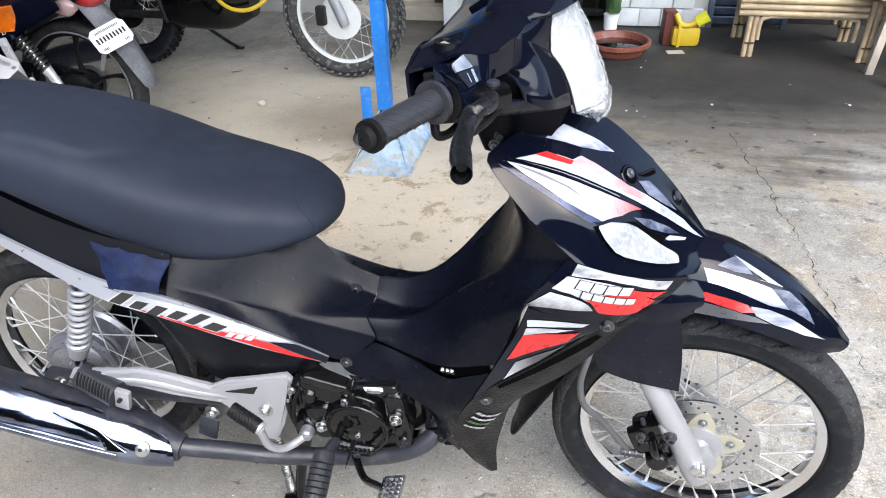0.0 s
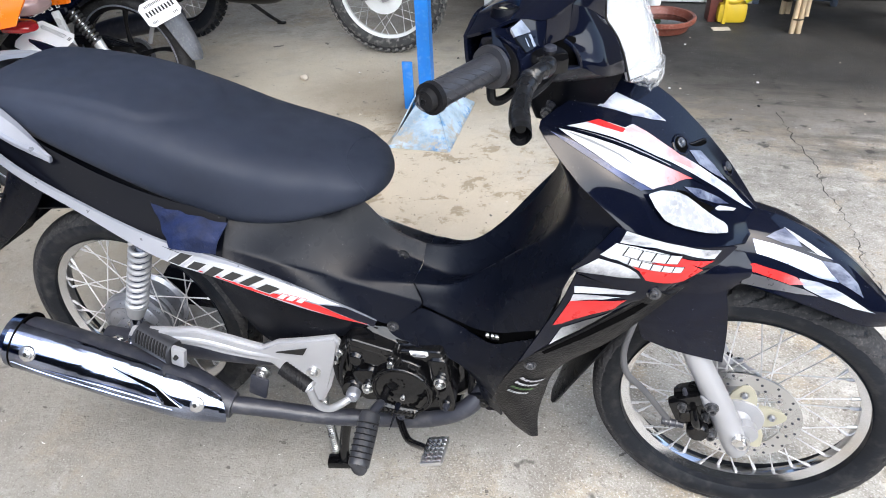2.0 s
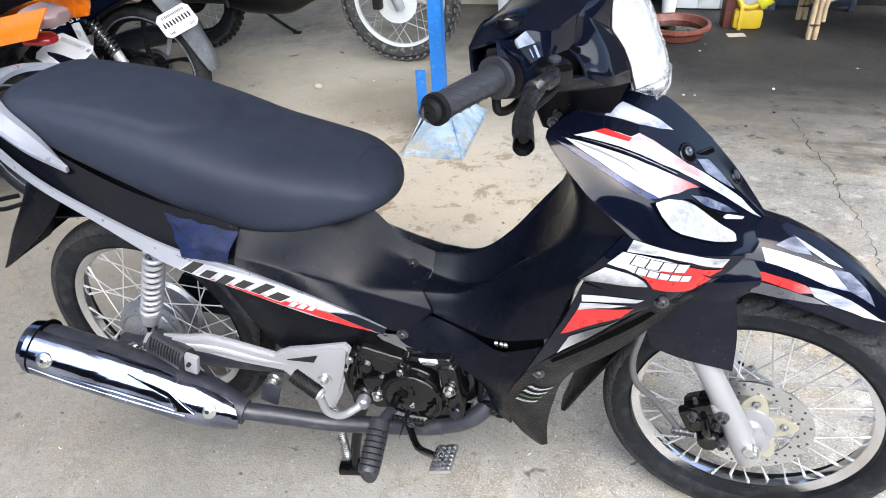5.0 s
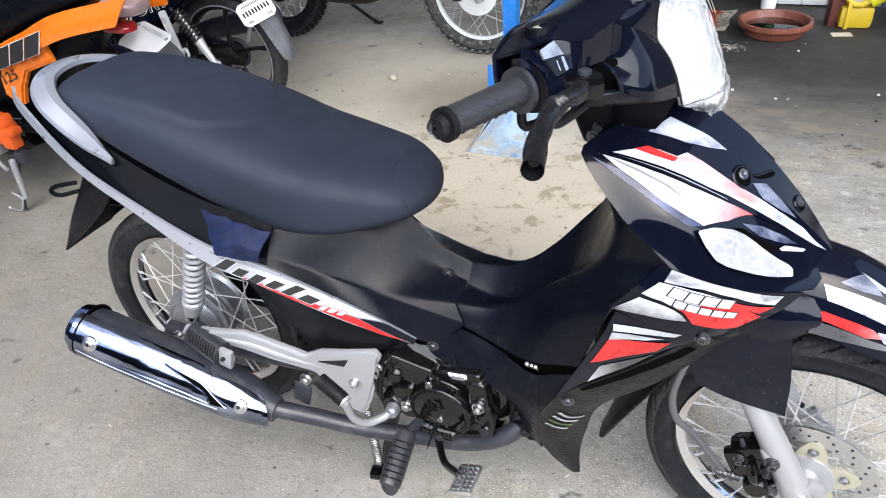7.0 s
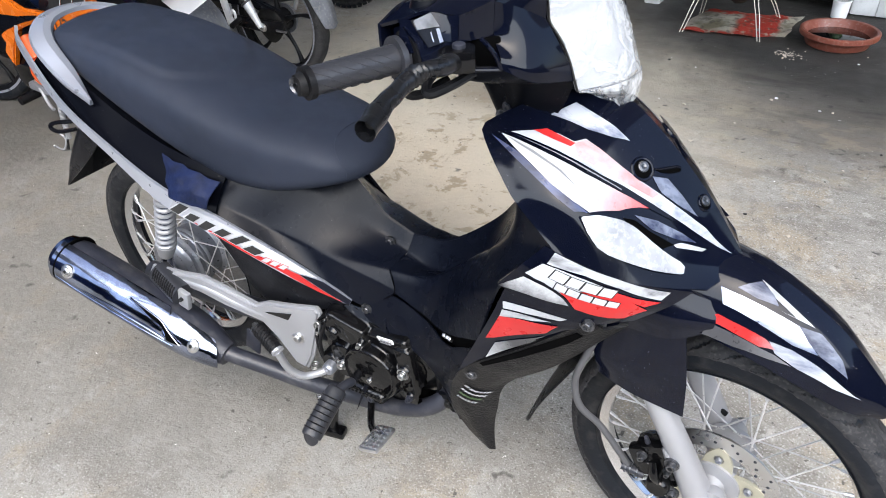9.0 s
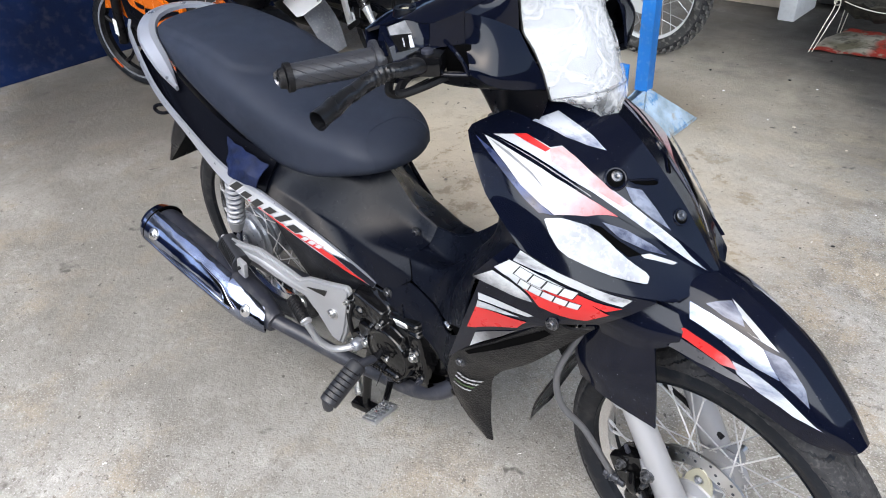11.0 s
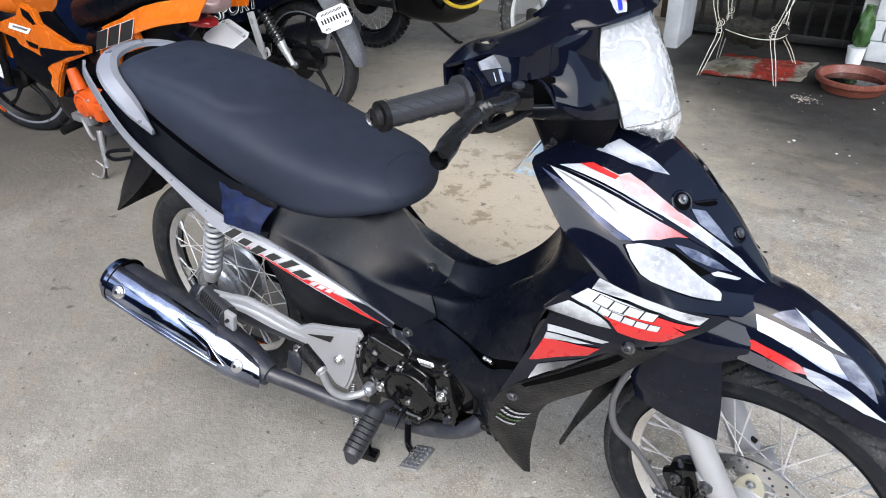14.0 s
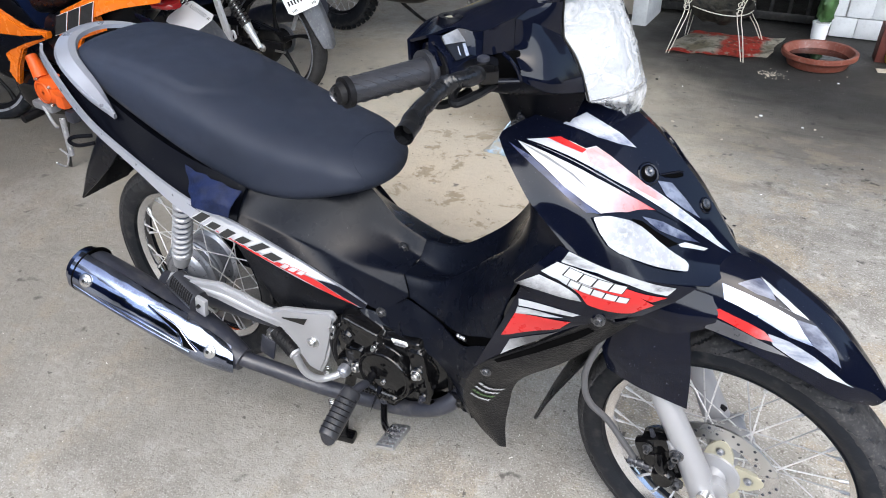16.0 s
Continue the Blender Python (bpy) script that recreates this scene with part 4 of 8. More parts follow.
def wheel(parent, name, c, R, tyre_w, tyre_mat, rim_mat, rimR, hub_prof, hub_mat, spokes=36, rim_w=0.040, flange=0.045):
    """A spoked wheel: rim > tyre, hub, spokes with nipples."""
    d = R - rimR + 0.006
    rp = [(rimR, -rim_w / 2), (rimR + 0.001, -rim_w / 2 + 0.004), (rimR - 0.010, -rim_w / 2 + 0.007), (rimR - 0.018, -0.008), (rimR - 0.020, 0), (rimR - 0.018, 0.008), (rimR - 0.010, rim_w / 2 - 0.007), (rimR + 0.001, rim_w / 2 - 0.004), (rimR, rim_w / 2),
          (rimR - 0.006, rim_w / 2 + 0.001), (rimR - 0.014, rim_w / 2 - 0.004), (rimR - 0.025, 0.010), (rimR - 0.027, 0), (rimR - 0.025, -0.010), (rimR - 0.014, -rim_w / 2 + 0.004), (rimR - 0.006, -rim_w / 2 - 0.001)]
    rim = part(name, lathed(rp, c, "y", 96, True), rim_mat, parent)
    tyre = part("tyre", tyre_bm(c, R - 0.003, tyre_w, d), tyre_mat, rim)
    part("tread", tread_bm(c, R, tyre_w, d), TREAD, tyre, "grooved dusty tread")
    for side in (-1, 1):
        part("bead_line", lathed([(R - 0.80 * d, side * tyre_w * 0.463), (R - 0.775 * d, side * tyre_w * 0.479), (R - 0.75 * d, side * tyre_w * 0.474)], c, "y", 96), tyre_mat, tyre)
    part("hub", lathed(hub_prof, c, "y", 48), hub_mat, rim)
    hr = max(r for r, h in hub_prof) - 0.004
    bm = bar([(0, 0, 0), (0, 0, 1)], 0.0016, 5)
    me = bpy.data.meshes.new("spoke")
    bm.to_mesh(me)
    bm.free()
    me.materials.append(SPOKE)
    nm = bpy.data.meshes.new("nipple")
    bm = bar([(0, 0, 0), (0, 0, 1)], 0.0032, 6)
    bm.to_mesh(nm)
    bm.free()
    nm.materials.append(SPOKE)
    for k in range(spokes):
        a = 2 * math.pi * k / spokes
        s = 1 if k % 2 else -1
        lean = 1.05 if (k // 2) % 2 else -1.05
        p = Vector(c) + Vector((math.cos(a + lean) * hr, s * flange * 0.85, math.sin(a + lean) * hr))
        q = Vector(c) + Vector((math.cos(a) * (rimR - 0.025), s * 0.005, math.sin(a) * (rimR - 0.025)))
        t = q - p
        m = Matrix.Translation(p) @ t.to_track_quat("Z", "Y").to_matrix().to_4x4() @ Matrix.Diagonal((1, 1, t.length, 1))
        shared("spoke", me, m, rim)
        m = Matrix.Translation(q - t.normalized() * 0.016) @ t.to_track_quat("Z", "Y").to_matrix().to_4x4() @ Matrix.Diagonal((1, 1, 0.018, 1))
        shared("nipple", nm, m, rim)
    return rim


def spring_bm(p, q, r, wire, turns):
    p, q = Vector(p), Vector(q)
    t = (q - p).normalized()
    a = t.orthogonal().normalized()
    b = t.cross(a)
    pts = [p + (q - p) * k / (turns * 14) + (a * math.cos(2 * math.pi * k / 14) + b * math.sin(2 * math.pi * k / 14)) * r for k in range(turns * 14 + 1)]
    bm = tube(bmesh.new(), pts, wire, 8, len(pts))
    bmesh.ops.recalc_face_normals(bm, faces=bm.faces)
    return bm


def loft(stations, n, ring):
    """Closed cross-sections along x: station = (x, half width, z low, z high, squareness); ring points each."""
    st = spl(stations, n)
    rows = []
    for x, w, lo, hi, p in st:
        row = []
        for a in np.linspace(0, 2 * math.pi, ring, endpoint=False):
            c, s = math.cos(a), math.sin(a)
            row.append((x, w * math.copysign(abs(c) ** p, c), (lo + hi) / 2 + (hi - lo) / 2 * math.copysign(abs(s) ** p, s)))
        rows.append(row)
    bm = bmesh.new()
    vs = grid_bm(bm, rows, closed_v=True)
    bm.faces.new(vs[0])
    bm.faces.new(list(reversed(vs[-1])))
    bmesh.ops.recalc_face_normals(bm, faces=bm.faces)
    return bm


# ---------------------------------------------------------------- the black underbone motorcycle
FW, RW = (0.615, 0.0, 0.284), (-0.72, 0.0, 0.288)
bike = thing("underbone_motorcycle", "glossy black underbone motorcycle with white and red stickers, on centre stand", "motorcycle")

# front cowl: from its middle line outwards and down
COWL = [
    [(0.315, 0.0, 0.955), (0.40, 0.0, 0.903), (0.49, 0.0, 0.815), (0.566, 0.0, 0.716)],
    [(0.285, -0.06, 0.945), (0.375, -0.06, 0.893), (0.475, -0.045, 0.81), (0.565, -0.004, 0.716)],
    [(0.208, -0.137, 0.909), (0.33, -0.128, 0.878), (0.45, -0.085, 0.80), (0.563, -0.008, 0.714)],
    [(0.275, -0.182, 0.842), (0.36, -0.168, 0.835), (0.46, -0.118, 0.765), (0.558, -0.022, 0.708)],
    [(0.349, -0.194, 0.779), (0.41, -0.180, 0.754), (0.47, -0.145, 0.730), (0.535, -0.085, 0.708)],
]
SIDE = [
    [(0.335, -0.196, 0.785), (0.40, -0.184, 0.760), (0.46, -0.152, 0.735), (0.520, -0.108, 0.714)],
    [(0.306, -0.214, 0.752), (0.375, -0.204, 0.727), (0.437, -0.172, 0.704), (0.495, -0.130, 0.694)],
    [(0.277, -0.220, 0.717), (0.34, -0.212, 0.690), (0.40, -0.188, 0.668), (0.455, -0.145, 0.664)],
]
LOWER = [
    [(0.285, -0.212, 0.705), (0.32, -0.208, 0.692), (0.36, -0.200, 0.678), (0.40, -0.186, 0.664)],
    [(0.262, -0.217, 0.640), (0.30, -0.210, 0.645), (0.34, -0.202, 0.648), (0.385, -0.188, 0.652)],
    [(0.200, -0.206, 0.495), (0.255, -0.203, 0.552), (0.32, -0.197, 0.605), (0.382, -0.186, 0.648)],
]
SHIELD = [
    [(0.405, -0.184, 0.672), (0.31, -0.200, 0.590), (0.205, -0.203, 0.497), (0.156, -0.162, 0.360), (0.181, -0.150, 0.286), (0.215, -0.140, 0.240)],
    [(0.425, -0.172, 0.655), (0.33, -0.188, 0.560), (0.235, -0.188, 0.462), (0.200, -0.172, 0.372), (0.212, -0.154, 0.290), (0.226, -0.142, 0.238)],
    [(0.450, -0.148, 0.655), (0.355, -0.165, 0.545), (0.268, -0.160, 0.455), (0.244, -0.146, 0.365), (0.235, -0.139, 0.300), (0.237, -0.137, 0.237)],
]
# leg shield: spine, foot of the spine, ridge, flat, slot edge
LEG = [
    [(-0.012, 0.0, 0.577), (0.06, 0.0, 0.586), (0.135, 0.0, 0.638), (0.195, 0.0, 0.703), (0.240, 0.0, 0.80), (0.262, 0.0, 0.935)],
    [(-0.014, -0.028, 0.544), (0.05, -0.034, 0.536), (0.12, -0.046, 0.568), (0.195, -0.075, 0.650), (0.258, -0.120, 0.785), (0.216, -0.132, 0.900)],
    [(-0.018, -0.082, 0.541), (0.058, -0.075, 0.545), (0.120, -0.078, 0.592), (0.19, -0.110, 0.668), (0.27, -0.158, 0.742), (0.345, -0.191, 0.782)],
    [(0.004, -0.098, 0.510), (0.070, -0.098, 0.505), (0.13, -0.122, 0.545), (0.185, -0.158, 0.610), (0.24, -0.194, 0.672), (0.278, -0.217, 0.712)],
    [(0.004, -0.100, 0.506), (0.072, -0.106, 0.484), (0.115, -0.131, 0.493), (0.160, -0.158, 0.516), (0.205, -0.186, 0.552), (0.236, -0.207, 0.578)],
]
# frame cover under the seat: spine, foot of the spine, ridge, bevel, lower edge
COVER = [
    [(-0.38, 0.0, 0.72), (-0.25, 0.0, 0.71), (-0.15, 0.0, 0.675), (-0.078, 0.0, 0.606), (-0.012, 0.0, 0.577)],
    [(-0.38, -0.120, 0.70), (-0.25, -0.082, 0.672), (-0.16, -0.046, 0.630), (-0.075, -0.022, 0.572), (-0.014, -0.024, 0.548)],
    [(-0.38, -0.172, 0.655), (-0.28, -0.135, 0.605), (-0.19, -0.115, 0.572), (-0.109, -0.101, 0.551), (-0.018, -0.082, 0.541)],
    [(-0.38, -0.176, 0.651), (-0.28, -0.140, 0.599), (-0.19, -0.120, 0.562), (-0.085, -0.109, 0.536), (0.004, -0.098, 0.510)],
    [(-0.38, -0.190, 0.635), (-0.26, -0.158, 0.578), (-0.16, -0.134, 0.520), (-0.066, -0.121, 0.466), (-0.014, -0.108, 0.490)],
]
# lower cover beside the engine, down to the hinge
BAND = [
    [(-0.022, -0.109, 0.488), (0.004, -0.103, 0.500), (0.072, -0.108, 0.476), (0.141, -0.149, 0.479), (0.185, -0.174, 0.513), (0.234, -0.206, 0.560)],
    [(-0.062, -0.121, 0.458), (0.01, -0.118, 0.462), (0.070, -0.120, 0.452), (0.130, -0.150, 0.452), (0.175, -0.178, 0.475), (0.222, -0.204, 0.520)],
    [(-0.039, -0.128, 0.438), (0.017, -0.129, 0.428), (0.075, -0.132, 0.420), (0.125, -0.153, 0.420), (0.168, -0.178, 0.438), (0.206, -0.198, 0.480)],
    [(0.061, -0.130, 0.412), (0.080, -0.134, 0.400), (0.105, -0.142, 0.392), (0.130, -0.152, 0.390), (0.155, -0.166, 0.396), (0.180, -0.180, 0.415)],
    [(0.109, -0.127, 0.357), (0.118, -0.131, 0.352), (0.128, -0.137, 0.350), (0.138, -0.144, 0.350), (0.148, -0.152, 0.352), (0.160, -0.160, 0.358)],
    [(0.122, -0.119, 0.296), (0.128, -0.121, 0.293), (0.134, -0.124, 0.290), (0.142, -0.129, 0.288), (0.152, -0.136, 0.288), (0.164, -0.146, 0.290)],
]
REAR = [
    [(-0.34, -0.128, 0.70), (-0.42, -0.147, 0.71), (-0.55, -0.152, 0.75), (-0.68, -0.147, 0.81), (-0.80, -0.12, 0.865)],
    [(-0.34, -0.168, 0.652), (-0.42, -0.182, 0.675), (-0.55, -0.187, 0.72), (-0.68, -0.177, 0.78), (-0.82, -0.14, 0.85)],
    [(-0.34, -0.192, 0.612), (-0.42, -0.212, 0.655), (-0.55, -0.205, 0.702), (-0.68, -0.190, 0.755), (-0.84, -0.15, 0.83)],
]
STRIPE = [
    [(-0.082, -0.126, 0.474), (-0.20, -0.152, 0.547), (-0.33, -0.190, 0.628), (-0.44, -0.212, 0.673), (-0.58, -0.204, 0.725), (-0.72, -0.190, 0.790), (-0.86, -0.150, 0.875), (-0.895, -0.128, 0.897)],
    [(-0.088, -0.129, 0.461), (-0.21, -0.160, 0.511), (-0.34, -0.198, 0.588), (-0.45, -0.216, 0.638), (-0.585, -0.206, 0.705), (-0.725, -0.192, 0.775), (-0.87, -0.150, 0.858), (-0.896, -0.128, 0.893)],
]
BELLY = [
    [(-0.09, -0.122, 0.462), (-0.21, -0.150, 0.520), (-0.33, -0.180, 0.595), (-0.43, -0.196, 0.640)],
    [(-0.11, -0.122, 0.450), (-0.21, -0.140, 0.455), (-0.31, -0.150, 0.490), (-0.40, -0.165, 0.58)],
    [(-0.12, -0.120, 0.440), (-0.21, -0.125, 0.395), (-0.31, -0.130, 0.380), (-0.36, -0.140, 0.45)],
]

SOFT[id(COWL)] = 0.35
SOFT[id(SIDE)] = 0.6
SOFT[id(COVER)] = 0.22
SOFT[id(LEG)] = 0.45
SOFT[id(BAND)] = 0.6

for side in (1, -1):
    part("leg_shield", sheet(LEG, 44, 40, 0.004, side=side), SATIN, bike)
    part("frame_cover", sheet(COVER, 44, 36, 0.004, side=side), SATIN, bike)
    part("lower_cover", sheet(BAND, 36, 30, 0.004, side=side), SATIN, bike)
    tab = [(0.095, 0.305), (0.108, 0.302), (0.114, 0.285), (0.132, 0.268), (0.150, 0.270), (0.150, 0.300), (0.128, 0.315)]
    part("hinge_tab", slab(tab, 0.008, lambda a, b, h, k=side: Vector((a, (-0.113 - h) * k, b)), 0.002), MATTE, bike)
    part("hinge_bolt", bolt_bm((0.124, -0.122 * side, 0.288), 0.008, 0.005, sign=-side), BARS, bike)
    part("lower_shield", sheet(SHIELD, 30, 10, 0.005, side=side), GRAIN, bike, "grained black plastic shield")
    part("front_cowl", sheet(COWL, 34, 30, 0.004, side=side), GLOSS, bike)
    part("side_panel", sheet(SIDE, 26, 16, 0.005, side=side), GLOSS, bike)
    part("lower_panel", sheet(LOWER, 20, 14, 0.004, side=side), GLOSS, bike)
    part("rear_cowl", sheet(REAR, 40, 16, 0.004, side=side), BLACKPANEL, bike)
    part("side_trim", sheet(STRIPE, 48, 8, 0.006, side=side), RAIL if side == 1 else GLOSS, bike, "silver-grey trim strip" if side == 1 else "")
    part("side_cover", sheet(BELLY, 26, 16, 0.004, side=side), MATTE, bike)

# dark gap behind the slot edge, its clip, and the joint between the two covers
edge = [(-0.016, -0.080, 0.5405), (-0.006, -0.088, 0.528), (0.0045, -0.0985, 0.510), (0.001, -0.1025, 0.502), (-0.016, -0.109, 0.4895)]
part("panel_gap", bar([(x, y - 0.0022, z + 0.002) for x, y, z in edge], 0.0010, 6, 40), VOID, bike)
# near-black sheet standing in for the shade inside the slot
part("slot_shade", sheet([[(0.03, -0.092, 0.50), (0.10, -0.108, 0.492), (0.16, -0.145, 0.518), (0.225, -0.188, 0.57)], [(0.03, -0.092, 0.47), (0.10, -0.108, 0.462), (0.16, -0.145, 0.480), (0.225, -0.188, 0.53)]], 16, 6, 0.003), VOID, bike)
for dx in (0.0, 0.011, 0.020):
    part("slot_clip", boxed((0.136 + dx, -0.141 - dx * 0.7, 0.490 + dx * 0.6), (0.006, 0.006, 0.014), 0.001, Matrix.Rotation(0.5, 4, "X")), STEEL, bike)

# seat
SEAT = [(-0.846, 0.058, 0.845, 0.880, 0.75), (-0.832, 0.090, 0.836, 0.892, 0.7), (-0.785, 0.118, 0.815, 0.900, 0.66), (-0.68, 0.136, 0.775, 0.893, 0.56), (-0.56, 0.147, 0.728, 0.878, 0.54), (-0.45, 0.150, 0.686, 0.850, 0.54), (-0.34, 0.147, 0.655, 0.815, 0.54), (-0.24, 0.138, 0.658, 0.794, 0.56), (-0.16, 0.120, 0.678, 0.780, 0.62), (-0.112, 0.095, 0.690, 0.762, 0.75), (-0.088, 0.066, 0.698, 0.748, 0.85), (-0.076, 0.036, 0.706, 0.736, 0.95), (-0.072, 0.010, 0.714, 0.726, 1.0)]
seat = part("seat", loft(SEAT, 150, 120), VINYL, bike, "long dark grey textured vinyl seat")
for v in seat.data.vertices:
    x, y, z = v.co
    front = -0.385 - 0.10 * (abs(y) / 0.12) ** 2
    f = min(max((front - x) / 0.022, 0.0), 1.0) * min(max((0.118 - abs(y)) / 0.016, 0.0), 1.0) * min(max((x + 0.83) / 0.05, 0.0), 1.0)
    if z > 0.80:
        v.co.z += 0.0055 * f * f * (3 - 2 * f)
st = spl(SEAT, 200)


def seat_point(x, a):
    k = int(np.argmin(abs(st[:, 0] - x)))
    _, w, lo, hi, p = st[k]
    c, s = math.cos(a), math.sin(a)
    return (x, w * math.copysign(abs(c) ** p, c) * 1.004, (lo + hi) / 2 + (hi - lo) / 2 * math.copysign(abs(s) ** p, s) * 1.01)


part("seam", bar([seat_point(-0.142 + 0.048 * abs(math.cos(a)) ** 1.5, a) for a in np.linspace(-0.3, math.pi + 0.3, 40)], 0.0009, 6, 80), VINYL, seat)
part("under_seat", loft([(-0.78, 0.10, 0.70, 0.84, 0.8), (-0.55, 0.125, 0.60, 0.76, 0.8), (-0.40, 0.12, 0.58, 0.70, 0.8), (-0.32, 0.10, 0.60, 0.70, 0.8)], 24, 32), MATTE, bike)
tag = part("cloth_tag", sheet([[(-0.462, -0.172, 0.722), (-0.39, -0.178, 0.712), (-0.318, -0.172, 0.695)], [(-0.43, -0.203, 0.69), (-0.38, -0.210, 0.685), (-0.330, -0.196, 0.675)], [(-0.415, -0.220, 0.662), (-0.385, -0.221, 0.660), (-0.335, -0.206, 0.650)]], 26, 26, 0.002), NAVY, bike, "navy blue cloth tag tucked under the seat")
for v in tag.data.vertices:
    v.co.y += 0.0045 * noise.noise(v.co * 38) + 0.002 * noise.noise(v.co * 95)
    v.co.z += 0.004 * noise.noise(v.co * 30 + Vector((5, 1, 2)))

# grab rail round the tail: a flat band
path = [(-0.643, -0.170, 0.790), (-0.715, -0.157, 0.829), (-0.797, -0.136, 0.875), (-0.848, -0.092, 0.898), (-0.866, -0.030, 0.904), (-0.860, 0.030, 0.898), (-0.832, 0.085, 0.878), (-0.77, 0.118, 0.845), (-0.70, 0.125, 0.80)]
wid = [0.003, 0.0185, 0.0225, 0.0225, 0.0198, 0.018, 0.016, 0.0145, 0.006]
c = spl(path, 64)
w = spl([[v] for v in wid], 64)[:, 0]
rows = []
for i in range(64):
    t = Vector(c[min(i + 1, 63)] - c[max(i - 1, 0)]).normalized()
    out = Vector((c[i][0] + 0.62, c[i][1], 0)).normalized()
    out = (out - t * out.dot(t)).normalized()
    b = t.cross(out).normalized()
    b = b if b.z > 0 else -b
    a = (out - b * 0.12).normalized()
    b = (b + out * 0.12).normalized()
    ring = ((-1, -0.7), (-1, 0.25), (-0.45, 1), (0.72, 1), (1, 0.45), (1, -0.7))
    rows.append([Vector(c[i]) + a * p * w[i] + b * q * 0.009 for p, q in ring])
bm = bmesh.new()
vs = grid_bm(bm, rows, closed_v=True)
bm.faces.new(vs[0])
bm.faces.new(list(reversed(vs[-1])))
bmesh.ops.recalc_face_normals(bm, faces=bm.faces)
part("grab_rail", bm, RAIL, bike, "silver-grey painted grab rail", smooth=16)
# rear mudguard and plate bracket
part("rear_mudguard", sheet([[(-0.86, 0.0, 0.80), (-0.92, 0.0, 0.68), (-0.99, 0.0, 0.56), (-1.05, 0.0, 0.445)], [(-0.82, -0.06, 0.78), (-0.885, -0.075, 0.66), (-0.97, -0.08, 0.55), (-1.046, -0.07, 0.447)], [(-0.76, -0.085, 0.70), (-0.82, -0.09, 0.62), (-0.92, -0.09, 0.535), (-1.04, -0.075, 0.45)]], 18, 12, 0.004, flip=True), MATTE, bike)
part("rear_mudguard", sheet([[(-0.86, 0.0, 0.80), (-0.92, 0.0, 0.68), (-0.99, 0.0, 0.56), (-1.05, 0.0, 0.445)], [(-0.82, -0.06, 0.78), (-0.885, -0.075, 0.66), (-0.97, -0.08, 0.55), (-1.046, -0.07, 0.447)], [(-0.76, -0.085, 0.70), (-0.82, -0.09, 0.62), (-0.92, -0.09, 0.535), (-1.04, -0.075, 0.45)]], 18, 12, 0.004, flip=True, side=-1), MATTE, bike)
part("tail_lamp", loft([(-0.92, 0.05, 0.77, 0.815, 0.7), (-0.89, 0.075, 0.755, 0.828, 0.7), (-0.80, 0.085, 0.76, 0.83, 0.8)], 14, 24), REDLAMP, bike, "red tail lamp lens")
part("plate_hook", bar([(-0.895, -0.080, 0.66), (-0.925, -0.11, 0.662), (-0.933, -0.118, 0.652), (-0.920, -0.11, 0.641), (-0.89, -0.085, 0.643)], 0.005, 8, 24), MATTE, bike)

# the front wheel and its mudguard are turned a little to the right
STEER = Matrix.Translation((0.50, 0, 0)) @ Matrix.Rotation(radians(-6.5), 4, "Z") @ Matrix.Translation((-0.50, 0, 0))
STEER_WHEEL = Matrix.Translation((0.60, 0, 0)) @ Matrix.Rotation(radians(-6.0), 4, "Z") @ Matrix.Translation((-0.60, 0, 0))


def steer(ob):
    ob.matrix_basis = STEER @ ob.matrix_basis
    return ob


# front wheel
hubF = [(0.012, -0.075), (0.020, -0.072), (0.024, -0.055), (0.046, -0.052), (0.048, -0.042), (0.030, -0.036), (0.028, 0.036), (0.046, 0.042), (0.046, 0.052), (0.022, 0.056), (0.012, 0.075)]
fw = wheel(bike, "front_wheel", FW, 0.2855, 0.084, TYRE, RIM, 0.2350, hubF, ALU)
disc = [(0.079, -0.060), (0.079, -0.056), (0.112, -0.056), (0.112, -0.060)]
part("brake_disc", lathed(disc, FW, "y", 64, True, wave=lambda a, k: 0.0), STEEL, fw, "drilled steel brake disc")
part("disc_carrier", lathed([(0.020, -0.062), (0.020, -0.0555), (0.066, -0.0555), (0.066, -0.062)], FW, "y", 120, True, wave=lambda a, k: (0.0195 * math.cos(5 * a - 1.5) * (0.6 + 0.4 * abs(math.cos(5 * a - 1.5))) if k > 1 else 0)), BRASS, fw, "yellow zinc disc carrier")
hole = bpy.data.meshes.new("hole")
bm = lathed([(0.0, -0.0608), (0.0027, -0.0608), (0.0027, -0.0598), (0.0, -0.0598)], (0, 0, 0), "y", 8)
bm.to_mesh(hole)
bm.free()
hole.materials.append(PIPE)
for k in range(48):
    a = 2 * math.pi * k / 48
    r = (0.085, 0.095, 0.105)[k % 3]
    shared("drill_hole", hole, Matrix.Translation((FW[0] + r * math.cos(a), 0, FW[2] + r * math.sin(a))), fw)
for k in range(5):
    a = (2 * math.pi * k + 1.5) / 5
    part("disc_bolt", bolt_bm((FW[0] + 0.060 * math.cos(a), -0.062, FW[2] + 0.060 * math.sin(a)), 0.006), DRUM, fw)
part("axle", bar([(FW[0], -0.115, FW[2]), (FW[0], 0.115, FW[2])], 0.010, 12), STEEL, fw)
for ob in fw.children:
    if ob.name.split(".")[0] in ("brake_disc", "disc_carrier", "drill_hole", "disc_bolt"):
        ob.matrix_basis = Matrix.Translation((0, 0.014, 0)) @ ob.matrix_basis
fw.matrix_basis = STEER_WHEEL @ fw.matrix_basis
